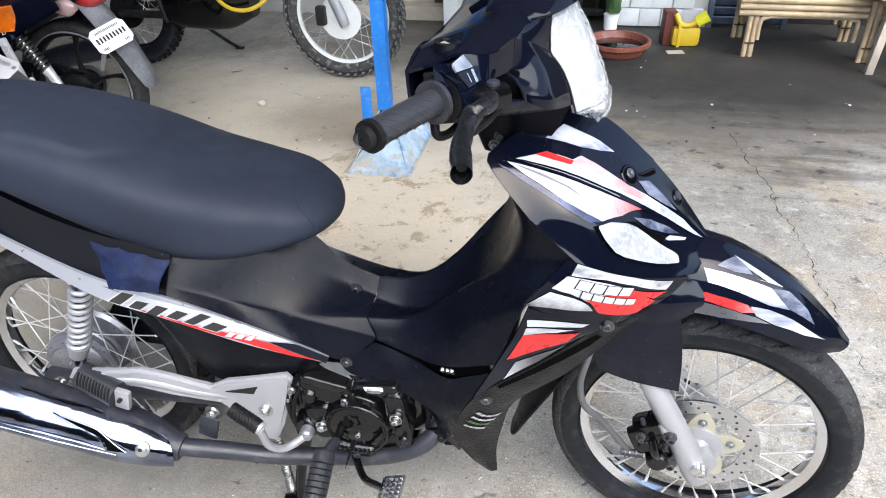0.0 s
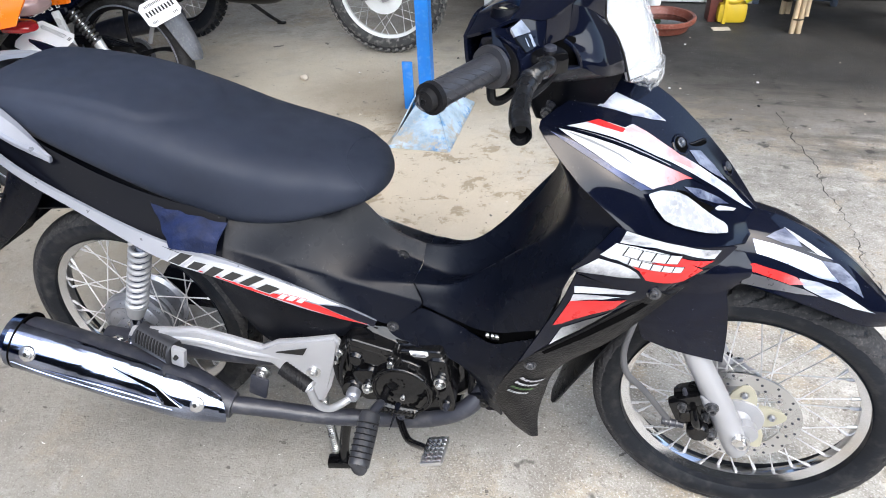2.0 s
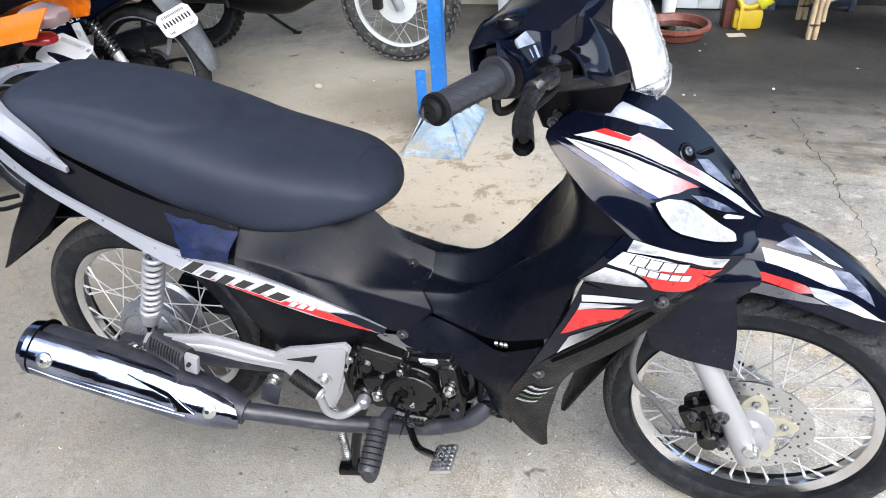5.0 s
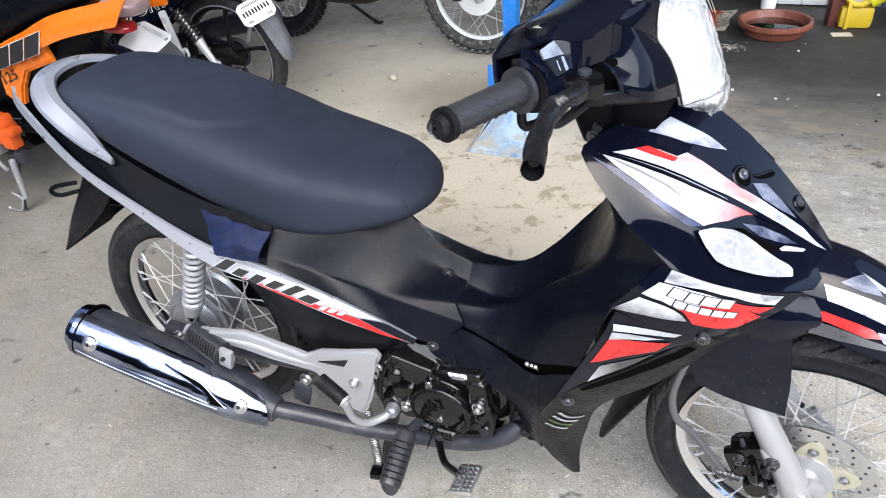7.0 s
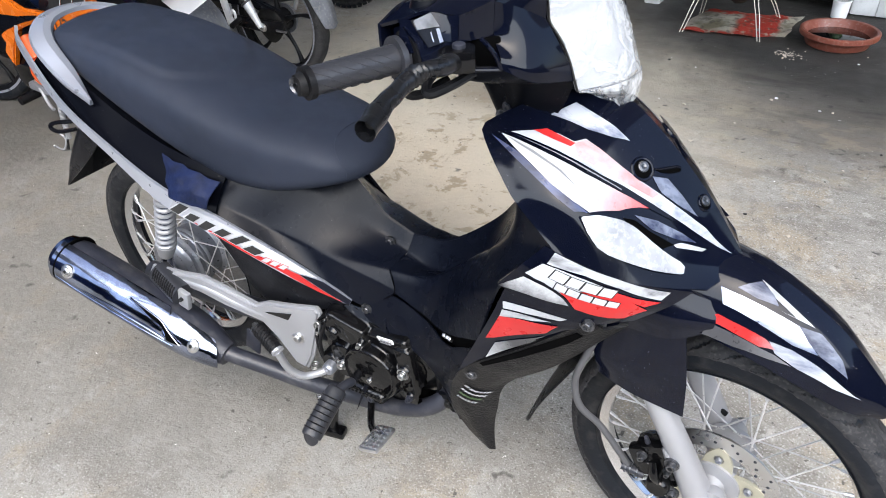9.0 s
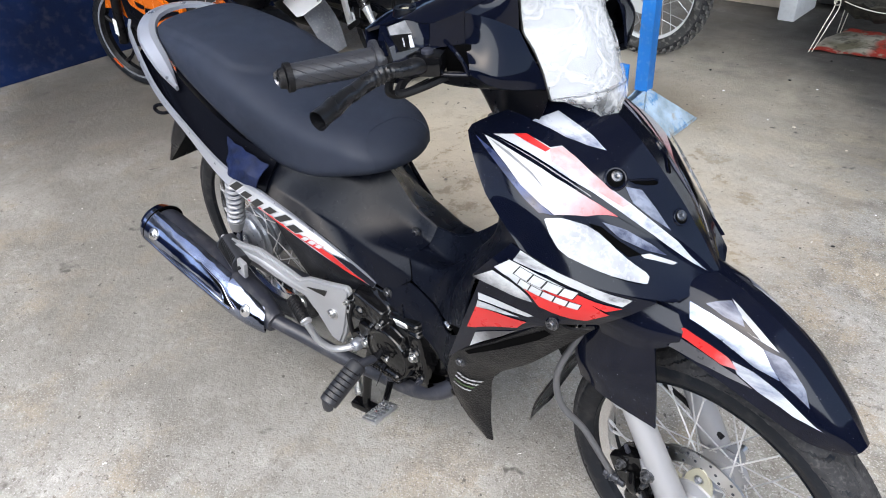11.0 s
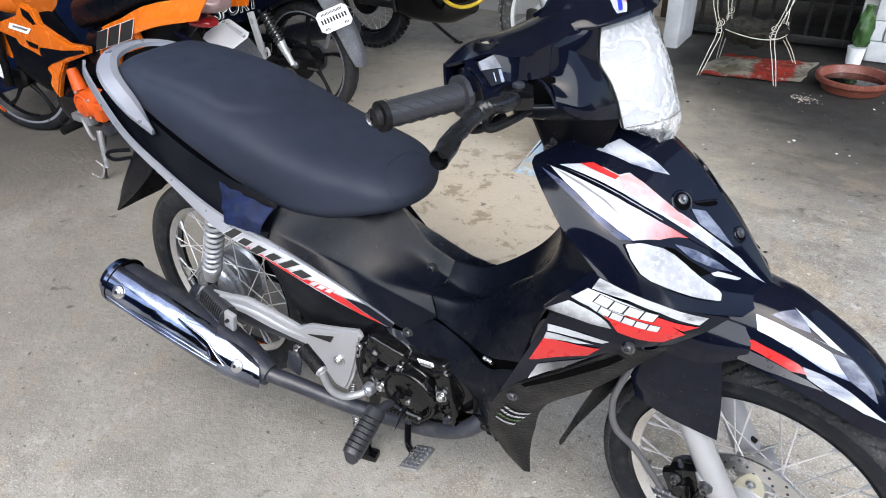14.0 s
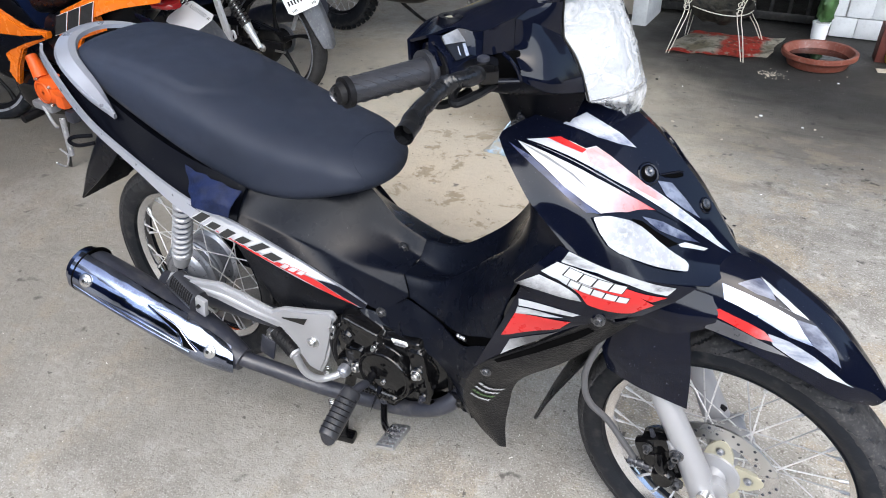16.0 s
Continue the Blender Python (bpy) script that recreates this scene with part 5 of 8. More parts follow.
# fork legs
for s in (-1, 1):
    y = 0.082 * s
    leg = part("fork_leg", bar([(0.614, y, 0.226), (0.604, y, 0.260), (0.545, y, 0.378), (0.512, y, 0.440), (0.452, y, 0.560)], [0.019, 0.026, 0.023, 0.0215, 0.0215], 18, 30), ALU, bike, "silver painted fork leg")
    part("axle_boss", lathed([(0.0, 0.012), (0.020, 0.012), (0.024, 0.006), (0.024, -0.010), (0.0, -0.010)], (0.618, y, 0.284), "y", 20), ALU, leg)
    part("axle_nut", bolt_bm((0.613, y - 0.022 if s < 0 else y + 0.022, 0.272), 0.011, 0.010, sign=s), STEEL, leg)
# brake caliper and hose
TILT = Matrix.Rotation(-0.45, 4, "Y")
cal = part("brake_caliper", boxed((0.528, -0.083, 0.345), (0.050, 0.050, 0.092), 0.012, TILT), ENGINE, bike, "black cast brake caliper")
part("caliper_bridge", boxed((0.512, -0.090, 0.378), (0.052, 0.040, 0.030), 0.009, TILT), ENGINE, cal)
part("caliper_cheek", boxed((0.498, -0.104, 0.352), (0.026, 0.022, 0.062), 0.008, TILT), ENGINE, cal)
for x, z, r, h in ((0.536, 0.318, 0.0205, 0.046), (0.512, 0.352, 0.015, 0.038)):
    part("piston_housing", lathed([(0.0, -h), (r * 0.80, -h), (r * 0.96, -h + 0.004), (r, -h + 0.010), (r * 1.05, 0.0)], (x, -0.082, z), "y", 24), ENGINE, cal)
part("caliper_rib", bar([(0.520, -0.118, 0.372), (0.527, -0.126, 0.348), (0.536, -0.122, 0.330)], [0.006, 0.008, 0.006], 10, 16), ENGINE, cal)
part("mount_lug", bar([(0.536, -0.098, 0.402), (0.548, -0.104, 0.386), (0.552, -0.108, 0.376)], [0.013, 0.015, 0.013], 14, 12), ALU, cal)
for p, r in (((0.550, -0.120, 0.384), 0.0085), ((0.560, -0.116, 0.310), 0.0085), ((0.500, -0.116, 0.372), 0.006), ((0.545, -0.112, 0.352), 0.005)):
    part("caliper_bolt", bolt_bm(p, r, 0.010), SCREW, cal)
part("bleed_nipple", bar([(0.503, -0.100, 0.392), (0.499, -0.104, 0.408)], [0.005, 0.0035], 8), PIPE, cal)
banjo = part("banjo", bar([(0.470, -0.112, 0.324), (0.510, -0.112, 0.322)], [0.0075, 0.0075], 12), PIPE, cal)
for x in (0.476, 0.484, 0.496):
    part("washer", bar([(x, -0.112, 0.3235), (x + 0.0025, -0.112, 0.3235)], 0.0105, 16), SCREW, banjo)
cal.location = (-0.004, 0.012, -0.028)
part("brake_hose", bar([(0.478, -0.098, 0.298), (0.455, -0.100, 0.330), (0.419, -0.106, 0.381), (0.388, -0.126, 0.430), (0.376, -0.130, 0.480), (0.382, -0.124, 0.530), (0.41, -0.08, 0.62)], 0.0060, 10, 40), HOSE, bike)
part("speedo_cable", bar([(0.60, 0.07, 0.33), (0.52, 0.08, 0.36), (0.46, 0.06, 0.42), (0.42, 0.05, 0.55)], 0.005, 8, 24), RUBBER, bike)

# front mudguard
FEND = [
    [(0.500, 0.0, 0.735), (0.60, 0.0, 0.717), (0.70, 0.0, 0.668), (0.77, 0.0, 0.608), (0.808, 0.0, 0.566)],
    [(0.505, -0.035, 0.728), (0.60, -0.034, 0.708), (0.70, -0.032, 0.658), (0.767, -0.026, 0.600), (0.806, -0.012, 0.563)],
    [(0.515, -0.066, 0.702), (0.60, -0.062, 0.678), (0.69, -0.054, 0.634), (0.757, -0.042, 0.586), (0.801, -0.018, 0.558)],
    [(0.530, -0.092, 0.642), (0.60, -0.081, 0.622), (0.68, -0.067, 0.594), (0.748, -0.049, 0.565), (0.795, -0.019, 0.551)],
]
LOBE = [
    [(0.440, -0.100, 0.69), (0.50, -0.088, 0.695), (0.55, -0.072, 0.680)],
    [(0.430, -0.115, 0.655), (0.50, -0.108, 0.655), (0.555, -0.088, 0.655)],
    [(0.440, -0.108, 0.615), (0.50, -0.106, 0.617), (0.550, -0.088, 0.635)],
]
GUARD = [
    [(0.395, -0.100, 0.60), (0.45, -0.112, 0.635), (0.53, -0.108, 0.635)],
    [(0.400, -0.112, 0.55), (0.46, -0.122, 0.55), (0.545, -0.112, 0.555)],
    [(0.412, -0.110, 0.505), (0.47, -0.120, 0.495), (0.552, -0.110, 0.474)],
]
for side in (1, -1):
    steer(part("front_mudguard", sheet(FEND, 36, 20, 0.004, side=side), GLOSS, bike))
    part("mudguard_bracket", sheet(LOBE, 16, 12, 0.004, side=side), GLOSS, bike)
    part("fork_guard", sheet(GUARD, 16, 14, 0.004, side=side), GLOSS, bike, "gloss black fork guard").location = (-0.008, 0.009 * side, -0.008)
part("inner_flap", sheet([[(0.40, -0.09, 0.55), (0.35, -0.085, 0.45), (0.295, -0.070, 0.33), (0.262, -0.042, 0.236)], [(0.40, -0.04, 0.555), (0.348, -0.04, 0.455), (0.290, -0.035, 0.33), (0.254, -0.026, 0.224)], [(0.40, 0.04, 0.555), (0.348, 0.04, 0.455), (0.290, 0.035, 0.33), (0.254, 0.010, 0.224)], [(0.40, 0.09, 0.55), (0.35, 0.085, 0.45), (0.295, 0.070, 0.33), (0.262, 0.025, 0.236)]], 20, 14, 0.004, flip=True), MATTE, bike)

# handlebar, grips, levers
SLEEVE = material("creased_black_sleeve", (0.0065, 0.0068, 0.008), 0.27, var=0.2, bump=0.5, bscale=90, spec=0.42)
for s in (1, -1):
    def P(x, y, z, s=s):
        return (x, y * s, z)
    g = part("grip", bar([P(0.168, -0.250, 1.036), P(0.145, -0.30, 1.037), P(0.116, -0.365, 1.037)], [0.0178, 0.0168, 0.0160], 20), GRIP, bike, "ribbed grey rubber grip")
    part("grip_flange", bar([P(0.172, -0.243, 1.036), P(0.169, -0.249, 1.036)], 0.030, 28), RUBBER, g)
    part("grip_flange", bar([P(0.165, -0.257, 1.036), P(0.162, -0.263, 1.036)], 0.0265, 28), GRIP, g)
    part("grip_collar", bar([P(0.118, -0.361, 1.037), P(0.115, -0.368, 1.037)], 0.0188, 24), RUBBER, g)
    part("bar_end", bar([P(0.114, -0.369, 1.037), P(0.111, -0.376, 1.037)], [0.0138, 0.0120], 20), RUBBER, g)
    part("end_screw", lathed([(0.003, -0.001), (0.004, 0.003), (0.008, 0.003), (0.010, 0.0)], P(0.1105, -0.3765, 1.037), "y", 16), SCREW, g)
    d = Vector(P(0.116, -0.365, 1.037)) - Vector(P(0.168, -0.250, 1.036))
    o0 = Vector(P(0.168, -0.250, 1.036))
    t = d.normalized()
    u = t.orthogonal().normalized()
    w2 = t.cross(u)
    for k in range(6):
        for q in range(6):
            o = o0 + d * (0.20 + k * 0.13 + (0.065 if q % 2 else 0))
            a0 = q * math.pi / 3
            part("rib", bar([o + t * (0.012 * h) + (u * math.cos(a0 + h * 0.45) + w2 * math.sin(a0 + h * 0.45)) * (0.0174 - 0.0015 * (o - o0).length / d.length) for h in (-1, -0.6, -0.2, 0.2, 0.6, 1)], 0.00065, 5, 12), GRIP, g)
    if s == 1:
        way = [P(0.232, -0.232, 1.036), P(0.228, -0.27, 1.040), P(0.217, -0.303, 1.040), P(0.213, -0.35, 1.030), P(0.222, -0.406, 1.020)]
        bm = tube(bmesh.new(), way, [0.008, 0.011, 0.0105, 0.0095, 0.0105, 0.0105, 0.0110, 0.0115, 0.0120], 16, 70, False)
        bm.normal_update()
        for v in bm.verts:
            k = noise.noise(v.co * 55) * 0.0022 + max(0, 0.018 - abs(v.co.y + 0.303)) / 0.018 * 0.0025 * math.sin(v.co.y * 900)
            v.co += v.normal * k
        bmesh.ops.recalc_face_normals(bm, faces=bm.faces)
        lv = part("brake_lever", bm, SLEEVE, bike, "brake lever wrapped in black sleeve")
        part("lever_blade", bar([P(0.213, -0.35, 1.030), P(0.220, -0.394, 1.022)], 0.006, 10), BARS, lv)
        part("lever_perch", boxed((0.226, -0.228, 1.036), (0.046, 0.040, 0.028), 0.009, Matrix.Rotation(0.5, 4, "Z")), ENGINE, bike)
        part("perch_bolt", lathed([(0.0, 0.004), (0.005, 0.004), (0.008, 0.002), (0.008, -0.01)], (0.230, -0.230, 1.052), "z", 12), PIPE, bike)
        part("brake_switch", bar([P(0.20, -0.225, 1.02), P(0.195, -0.245, 1.008), P(0.205, -0.26, 1.000), P(0.222, -0.235, 1.005), P(0.235, -0.20, 1.012)], 0.006, 8, 24), RUBBER, bike)
        part("throttle_cable", bar([P(0.158, -0.235, 1.00), P(0.162, -0.24, 0.985), P(0.175, -0.225, 0.982), P(0.19, -0.19, 0.99)], 0.006, 8, 20), RUBBER, bike)
    else:
        part("clutch_lever", bar([P(0.232, -0.225, 1.040), P(0.216, -0.30, 1.036), P(0.205, -0.40, 1.02)], 0.012, 12, 20), RUBBER, bike)
    # switch housing
    part("switch_housing", bar([P(0.170, -0.245, 1.036), P(0.196, -0.195, 1.044)], [0.036, 0.038], 8), GLOSS, bike)

# handlebar cover: faceted shell across the bars
BADGEBLUE = material("blue_badge_print", (0.02, 0.03, 0.45), 0.3)
NAC_TOP = [
    [(0.129, -0.240, 1.066), (0.160, -0.242, 1.077), (0.188, -0.230, 1.086), (0.223, -0.215, 1.082), (0.249, -0.179, 1.092)],
    [(0.134, -0.190, 1.080), (0.165, -0.180, 1.092), (0.200, -0.170, 1.100), (0.232, -0.158, 1.104), (0.262, -0.140, 1.101)],
    [(0.145, -0.120, 1.078), (0.172, -0.115, 1.092), (0.205, -0.110, 1.110), (0.240, -0.110, 1.128), (0.282, -0.110, 1.122)],
    [(0.155, 0.0, 1.080), (0.182, 0.0, 1.095), (0.212, 0.0, 1.115), (0.245, 0.0, 1.138), (0.300, 0.0, 1.128)],
]
NAC_REAR = [
    [(0.129, -0.240, 1.066), (0.134, -0.190, 1.080), (0.145, -0.120, 1.078), (0.155, 0.0, 1.080)],
    [(0.133, -0.243, 1.030), (0.136, -0.190, 1.030), (0.146, -0.120, 1.025), (0.155, 0.0, 1.02)],
    [(0.165, -0.232, 1.000), (0.160, -0.190, 0.995), (0.165, -0.110, 0.985), (0.175, 0.0, 0.98)],
]
CHEEK = [
    [(0.250, -0.179, 1.090), (0.268, -0.149, 1.077), (0.286, -0.115, 1.057)],
    [(0.248, -0.178, 1.050), (0.281, -0.160, 1.044), (0.304, -0.116, 1.032)],
    [(0.263, -0.190, 1.030), (0.296, -0.168, 1.013), (0.317, -0.108, 1.004)],
    [(0.266, -0.194, 1.017), (0.298, -0.165, 0.996), (0.326, -0.098, 0.979)],
]
BROW = [
    [(0.262, -0.140, 1.101), (0.275, -0.130, 1.101), (0.288, -0.120, 1.101)],
    [(0.250, -0.179, 1.090), (0.268, -0.149, 1.077), (0.286, -0.115, 1.057)],
]
FACET = [
    [(0.223, -0.215, 1.081), (0.236, -0.197, 1.087), (0.249, -0.179, 1.091)],
    [(0.223, -0.218, 1.050), (0.235, -0.198, 1.050), (0.247, -0.178, 1.050)],
]
FACET_SIDE = [
    [(0.194, -0.229, 1.085), (0.208, -0.222, 1.083), (0.222, -0.215, 1.081)],
    [(0.214, -0.234, 1.056), (0.218, -0.226, 1.053), (0.222, -0.218, 1.050)],
]
FACET_BACK = [
    [(0.160, -0.243, 1.077), (0.173, -0.248, 1.079), (0.185, -0.252, 1.081)],
    [(0.168, -0.262, 1.040), (0.186, -0.258, 1.046), (0.205, -0.254, 1.054)],
]
LABEL_UP = [[(0.194, -0.230, 1.085), (0.185, -0.252, 1.081)], [(0.206, -0.231, 1.071), (0.191, -0.2545, 1.072)]]
LABEL_DOWN = [[(0.206, -0.231, 1.070), (0.191, -0.2545, 1.071)], [(0.214, -0.235, 1.055), (0.205, -0.255, 1.054)]]
UNDER = [
    [(0.240, -0.217, 1.020), (0.266, -0.194, 1.016), (0.298, -0.165, 0.995), (0.326, -0.098, 0.978)],
    [(0.215, -0.205, 1.000), (0.240, -0.180, 0.990), (0.270, -0.140, 0.980), (0.305, -0.085, 0.970)],
    [(0.180, -0.150, 0.985), (0.205, -0.130, 0.975), (0.235, -0.10, 0.968), (0.275, -0.06, 0.962)],
]
STEM = [
    [(0.165, 0.0, 0.985), (0.178, 0.0, 0.92), (0.190, 0.0, 0.88)],
    [(0.170, -0.082, 0.962), (0.182, -0.066, 0.92), (0.194, -0.053, 0.880)],
    [(0.255, -0.110, 0.972), (0.245, -0.095, 0.930), (0.235, -0.085, 0.890)],
    [(0.320, -0.090, 0.972), (0.305, -0.085, 0.935), (0.285, -0.080, 0.905)],
]
for r in (NAC_TOP, NAC_REAR, CHEEK, UNDER, STEM):
    SOFT[id(r)] = 0.3
SOFT[id(NAC_TOP)], SOFT[id(CHEEK)] = 0.0, 0.85
for side in (1, -1):
    cover = part("handlebar_cover", sheet(NAC_TOP, 26, 24, 0.004, side=side), GLOSS, bike)
    part("cover_back", sheet(NAC_REAR, 20, 14, 0.004, side=side), GLOSS, cover)
    part("cover_cheek", sheet(CHEEK, 20, 22, 0.004, side=side), GLOSS, cover)
    part("cover_brow", sheet(BROW, 10, 8, 0.004, side=side), GLOSS, cover)
    part("cover_facet", sheet(FACET, 8, 6, 0.004, side=side), GLOSS, cover)
    part("cover_facet", sheet(FACET_SIDE, 8, 6, 0.004, side=side), GLOSS, cover)
    part("cover_facet", sheet(FACET_BACK, 8, 6, 0.004, side=side), GLOSS, cover)
    # upper face coloured silver to carry its white highlights
    part("switch_label", sheet(LABEL_UP, 4, 4, 0.003, side=side), LABELM, cover, "upper switch label, its highlight put in as silver-grey")
    low = part("switch_label", sheet(LABEL_DOWN, 4, 4, 0.003, side=side), ENGINE, cover, "glossy black switch label")
    # bright strips painted on for the reflections in the lower label
    for o in ([(0.05, 0.06), (0.20, 0.06), (0.28, 0.94), (0.05, 0.94)], [(0.45, 0.2), (0.52, 0.2), (0.62, 0.8), (0.55, 0.8)]):
        decal("label_glint", LABEL_DOWN, o, LABELM, low, 0.0006, side)
    part("cover_underside", sheet(UNDER, 20, 14, 0.004, side=side), MATTE, cover)
    part("stem_cover", sheet(STEM, 16, 18, 0.004, side=side), MATTE, bike)
    rim = [(0.244, -0.204 * side, 1.054), (0.254, -0.203 * side, 1.046), (0.262, -0.199 * side, 1.033), (0.266, -0.195 * side, 1.017)]
    part("opening_rim", bar(rim, 0.0028, 8, 20), GLOSS, cover)
    part("opening_rim", bar([(0.240, -0.218 * side, 1.020), (0.253, -0.207 * side, 1.0185), (0.266, -0.195 * side, 1.017)], 0.0025, 8, 12), GLOSS, cover)
part("cover_lining", loft([(0.150, 0.205, 1.012, 1.062, 0.6), (0.185, 0.200, 1.000, 1.075, 0.6), (0.225, 0.180, 0.998, 1.080, 0.6), (0.258, 0.135, 0.998, 1.080, 0.6), (0.29, 0.08, 0.99, 1.08, 0.6)], 14, 28), MATTE, bike)
# black block added to fill the opening with shade
part("opening_shade", boxed((0.236, -0.176, 1.030), (0.036, 0.026, 0.040), 0.005, Matrix.Rotation(0.55, 4, "Z")), VOID, bike)
part("gauge_glass", boxed((0.200, 0.0, 1.112), (0.055, 0.17, 0.008), 0.003, Matrix.Rotation(-0.6, 4, "Y")), GLOSS, bike)
for s in (-1, 1):
    mb = part("mirror_boss", lathed([(0.0095, 0.004), (0.011, 0.008), (0.017, 0.008), (0.021, -0.006)], (0.171, 0.203 * s, 1.084), "z", 24), MATTE, bike)
    part("boss_plug", lathed([(0.0, 0.005), (0.010, 0.005), (0.010, -0.004)], (0.171, 0.203 * s, 1.084), "z", 20), BRASS, mb)
part("stem_screw", bolt_bm((0.222, -0.084, 0.916), 0.006, 0.004), PIPE, bike)


# visor above the headlamp, with a rolled front lip
VISOR = [
    [(0.262, -0.140, 1.101), (0.286, -0.120, 1.101), (0.305, -0.075, 1.104), (0.318, -0.015, 1.105), (0.303, 0.045, 1.104), (0.258, 0.080, 1.100)],
    [(0.260, -0.139, 1.105), (0.292, -0.118, 1.106), (0.318, -0.073, 1.110), (0.328, -0.015, 1.111), (0.312, 0.043, 1.110), (0.262, 0.078, 1.106)],
    [(0.250, -0.137, 1.112), (0.280, -0.112, 1.120), (0.300, -0.070, 1.128), (0.308, -0.015, 1.130), (0.292, 0.040, 1.128), (0.252, 0.074, 1.120)],
    [(0.228, -0.135, 1.112), (0.246, -0.108, 1.138), (0.255, -0.065, 1.158), (0.262, -0.010, 1.163), (0.250, 0.040, 1.158), (0.226, 0.070, 1.140)],
    [(0.205, -0.130, 1.106), (0.215, -0.100, 1.146), (0.218, -0.060, 1.178), (0.220, 0.0, 1.186), (0.215, 0.04, 1.178), (0.205, 0.070, 1.150)],
]
SOFT[id(VISOR)] = 0.6
visor = part("visor", sheet(VISOR, 30, 26, 0.004, flip=True), GLOSS, bike, "glossy black visor with a rounded lip")
for o, m, k in (([(0.30, 0.38), (0.36, 0.36), (0.46, 0.62), (0.42, 0.72), (0.36, 0.66), (0.30, 0.48)], WHITE, 0.0010), ([(0.315, 0.41), (0.34, 0.40), (0.43, 0.65), (0.405, 0.67)], BADGEBLUE, 0.0016), ([(0.335, 0.60), (0.40, 0.47), (0.43, 0.52), (0.36, 0.64)], RED, 0.0020)):
    decal("badge", VISOR, o, m, visor, k)


def bulge(u, v):
    """Headlamp face, turned a little with the bars: u across, v from the bottom up."""
    y = (u - 0.5) * 2
    mid = 0.372 - 0.045 * v - 0.02 * v * v
    edge = float(np.interp(v, (0, 0.3, 0.49, 0.63, 0.8, 1), (0.327, 0.315, 0.303, 0.288, 0.285, 0.286))) - (0.03 if y > 0 else 0.0)
    x = mid - (mid - edge) * abs(y) ** 2.0
    return Vector((x, y * (0.075 if y > 0 else 0.100 + 0.014 * v), 0.966 + 0.136 * v))


bm = bmesh.new()
grid_bm(bm, [[bulge(i / 23, j / 17) for j in range(18)] for i in range(24)])
bmesh.ops.recalc_face_normals(bm, faces=bm.faces)
bmesh.ops.solidify(bm, geom=bm.faces[:], thickness=0.004)
bmesh.ops.recalc_face_normals(bm, faces=bm.faces)
lamp = part("headlamp", bm, LAMP, bike, "white headlamp wrapped in clear film")
edge = [bulge(0, k / 11) for k in range(12)]
part("lamp_edge", bar([p + Vector((0.002, -0.002, 0)) for p in edge], 0.0016, 6, 24), BARS, lamp)
edge = [bulge(0.62 * k / 15, 0.0) for k in range(16)]
part("lamp_edge", bar([p + Vector((0.006, 0, 0)) for p in edge], 0.0010, 6, 32), GREYPL, lamp)


def film(u, v):
    """A point of the wrap; below the lamp it is gathered into a crumpled tuft."""
    p = bulge(u, max(v, 0))
    e = 0.003 + 0.004 * abs(noise.noise(Vector((u * 9, v * 4, 1.3)))) + 0.003 * abs(noise.noise(Vector((u * 14 + v * 9, v * 12, 4))))
    if v < 0:
        f = -v / 0.26
        deep = float(np.interp(u, (0, 0.12, 0.30, 0.42, 0.52, 0.62, 0.72, 0.84, 1.0), (0.006, 0.022, 0.038, 0.058, 0.080, 0.068, 0.050, 0.052, 0.030)))
        fold = noise.noise(Vector((u * 11, f * 1.2, 8))) + 0.6 * noise.noise(Vector((u * 23 + f * 3, f * 2.0, 3)))
        p = p + Vector((-0.012 * f, (0.5 - u) * 0.05 * f * f, -deep * f))
        e += 0.010 * math.sin(math.pi * min(1, f * 1.2)) + 0.017 * f * fold
    return p + Vector((0.85, (u - 0.5) * 1.2, 0.15)) * e


for v0, v1, rows, cols, m in ((0.0, 0.96, 52, 80, WRAP), (-0.26, 0.0, 7, 30, WRAP2)):
    bm = bmesh.new()
    grid_bm(bm, [[film(i / (cols - 1), v0 + (v1 - v0) * j / (rows - 1)) for j in range(rows)] for i in range(cols)])
    bmesh.ops.recalc_face_normals(bm, faces=bm.faces)
    part("wrap", bm, m, lamp, "creased clear plastic wrap", smooth=45 if rows > 7 else 12)

# rear wheel, drum, swing arm, shock absorbers
hubR = [(0.012, -0.088), (0.030, -0.085), (0.034, -0.056), (0.070, -0.054), (0.082, -0.048), (0.085, -0.040), (0.081, -0.034), (0.078, -0.024), (0.081, -0.021), (0.081, -0.017), (0.077, -0.012), (0.080, -0.006), (0.080, -0.001), (0.076, 0.004), (0.076, 0.028), (0.084, 0.036), (0.080, 0.044), (0.05, 0.050), (0.03, 0.060), (0.012, 0.09)]
rw = wheel(bike, "rear_wheel", RW, 0.289, 0.074, TYRE, RIM, 0.2340, hubR, DRUM)
part("brake_drum", lathed([(0.0, -0.074), (0.026, -0.076), (0.034, -0.068), (0.058, -0.064), (0.062, -0.067), (0.066, -0.064), (0.074, -0.060), (0.077, -0.055), (0.070, -0.050)], RW, "y", 48), DRUM, rw, "cast aluminium drum plate")
part("axle_nut", bolt_bm((RW[0], -0.115, RW[2]), 0.013, 0.016), STEEL, rw)
part("brake_arm", bar([(-0.70, -0.085, 0.33), (-0.66, -0.09, 0.26), (-0.60, -0.09, 0.235)], 0.008, 8), STEEL, rw)
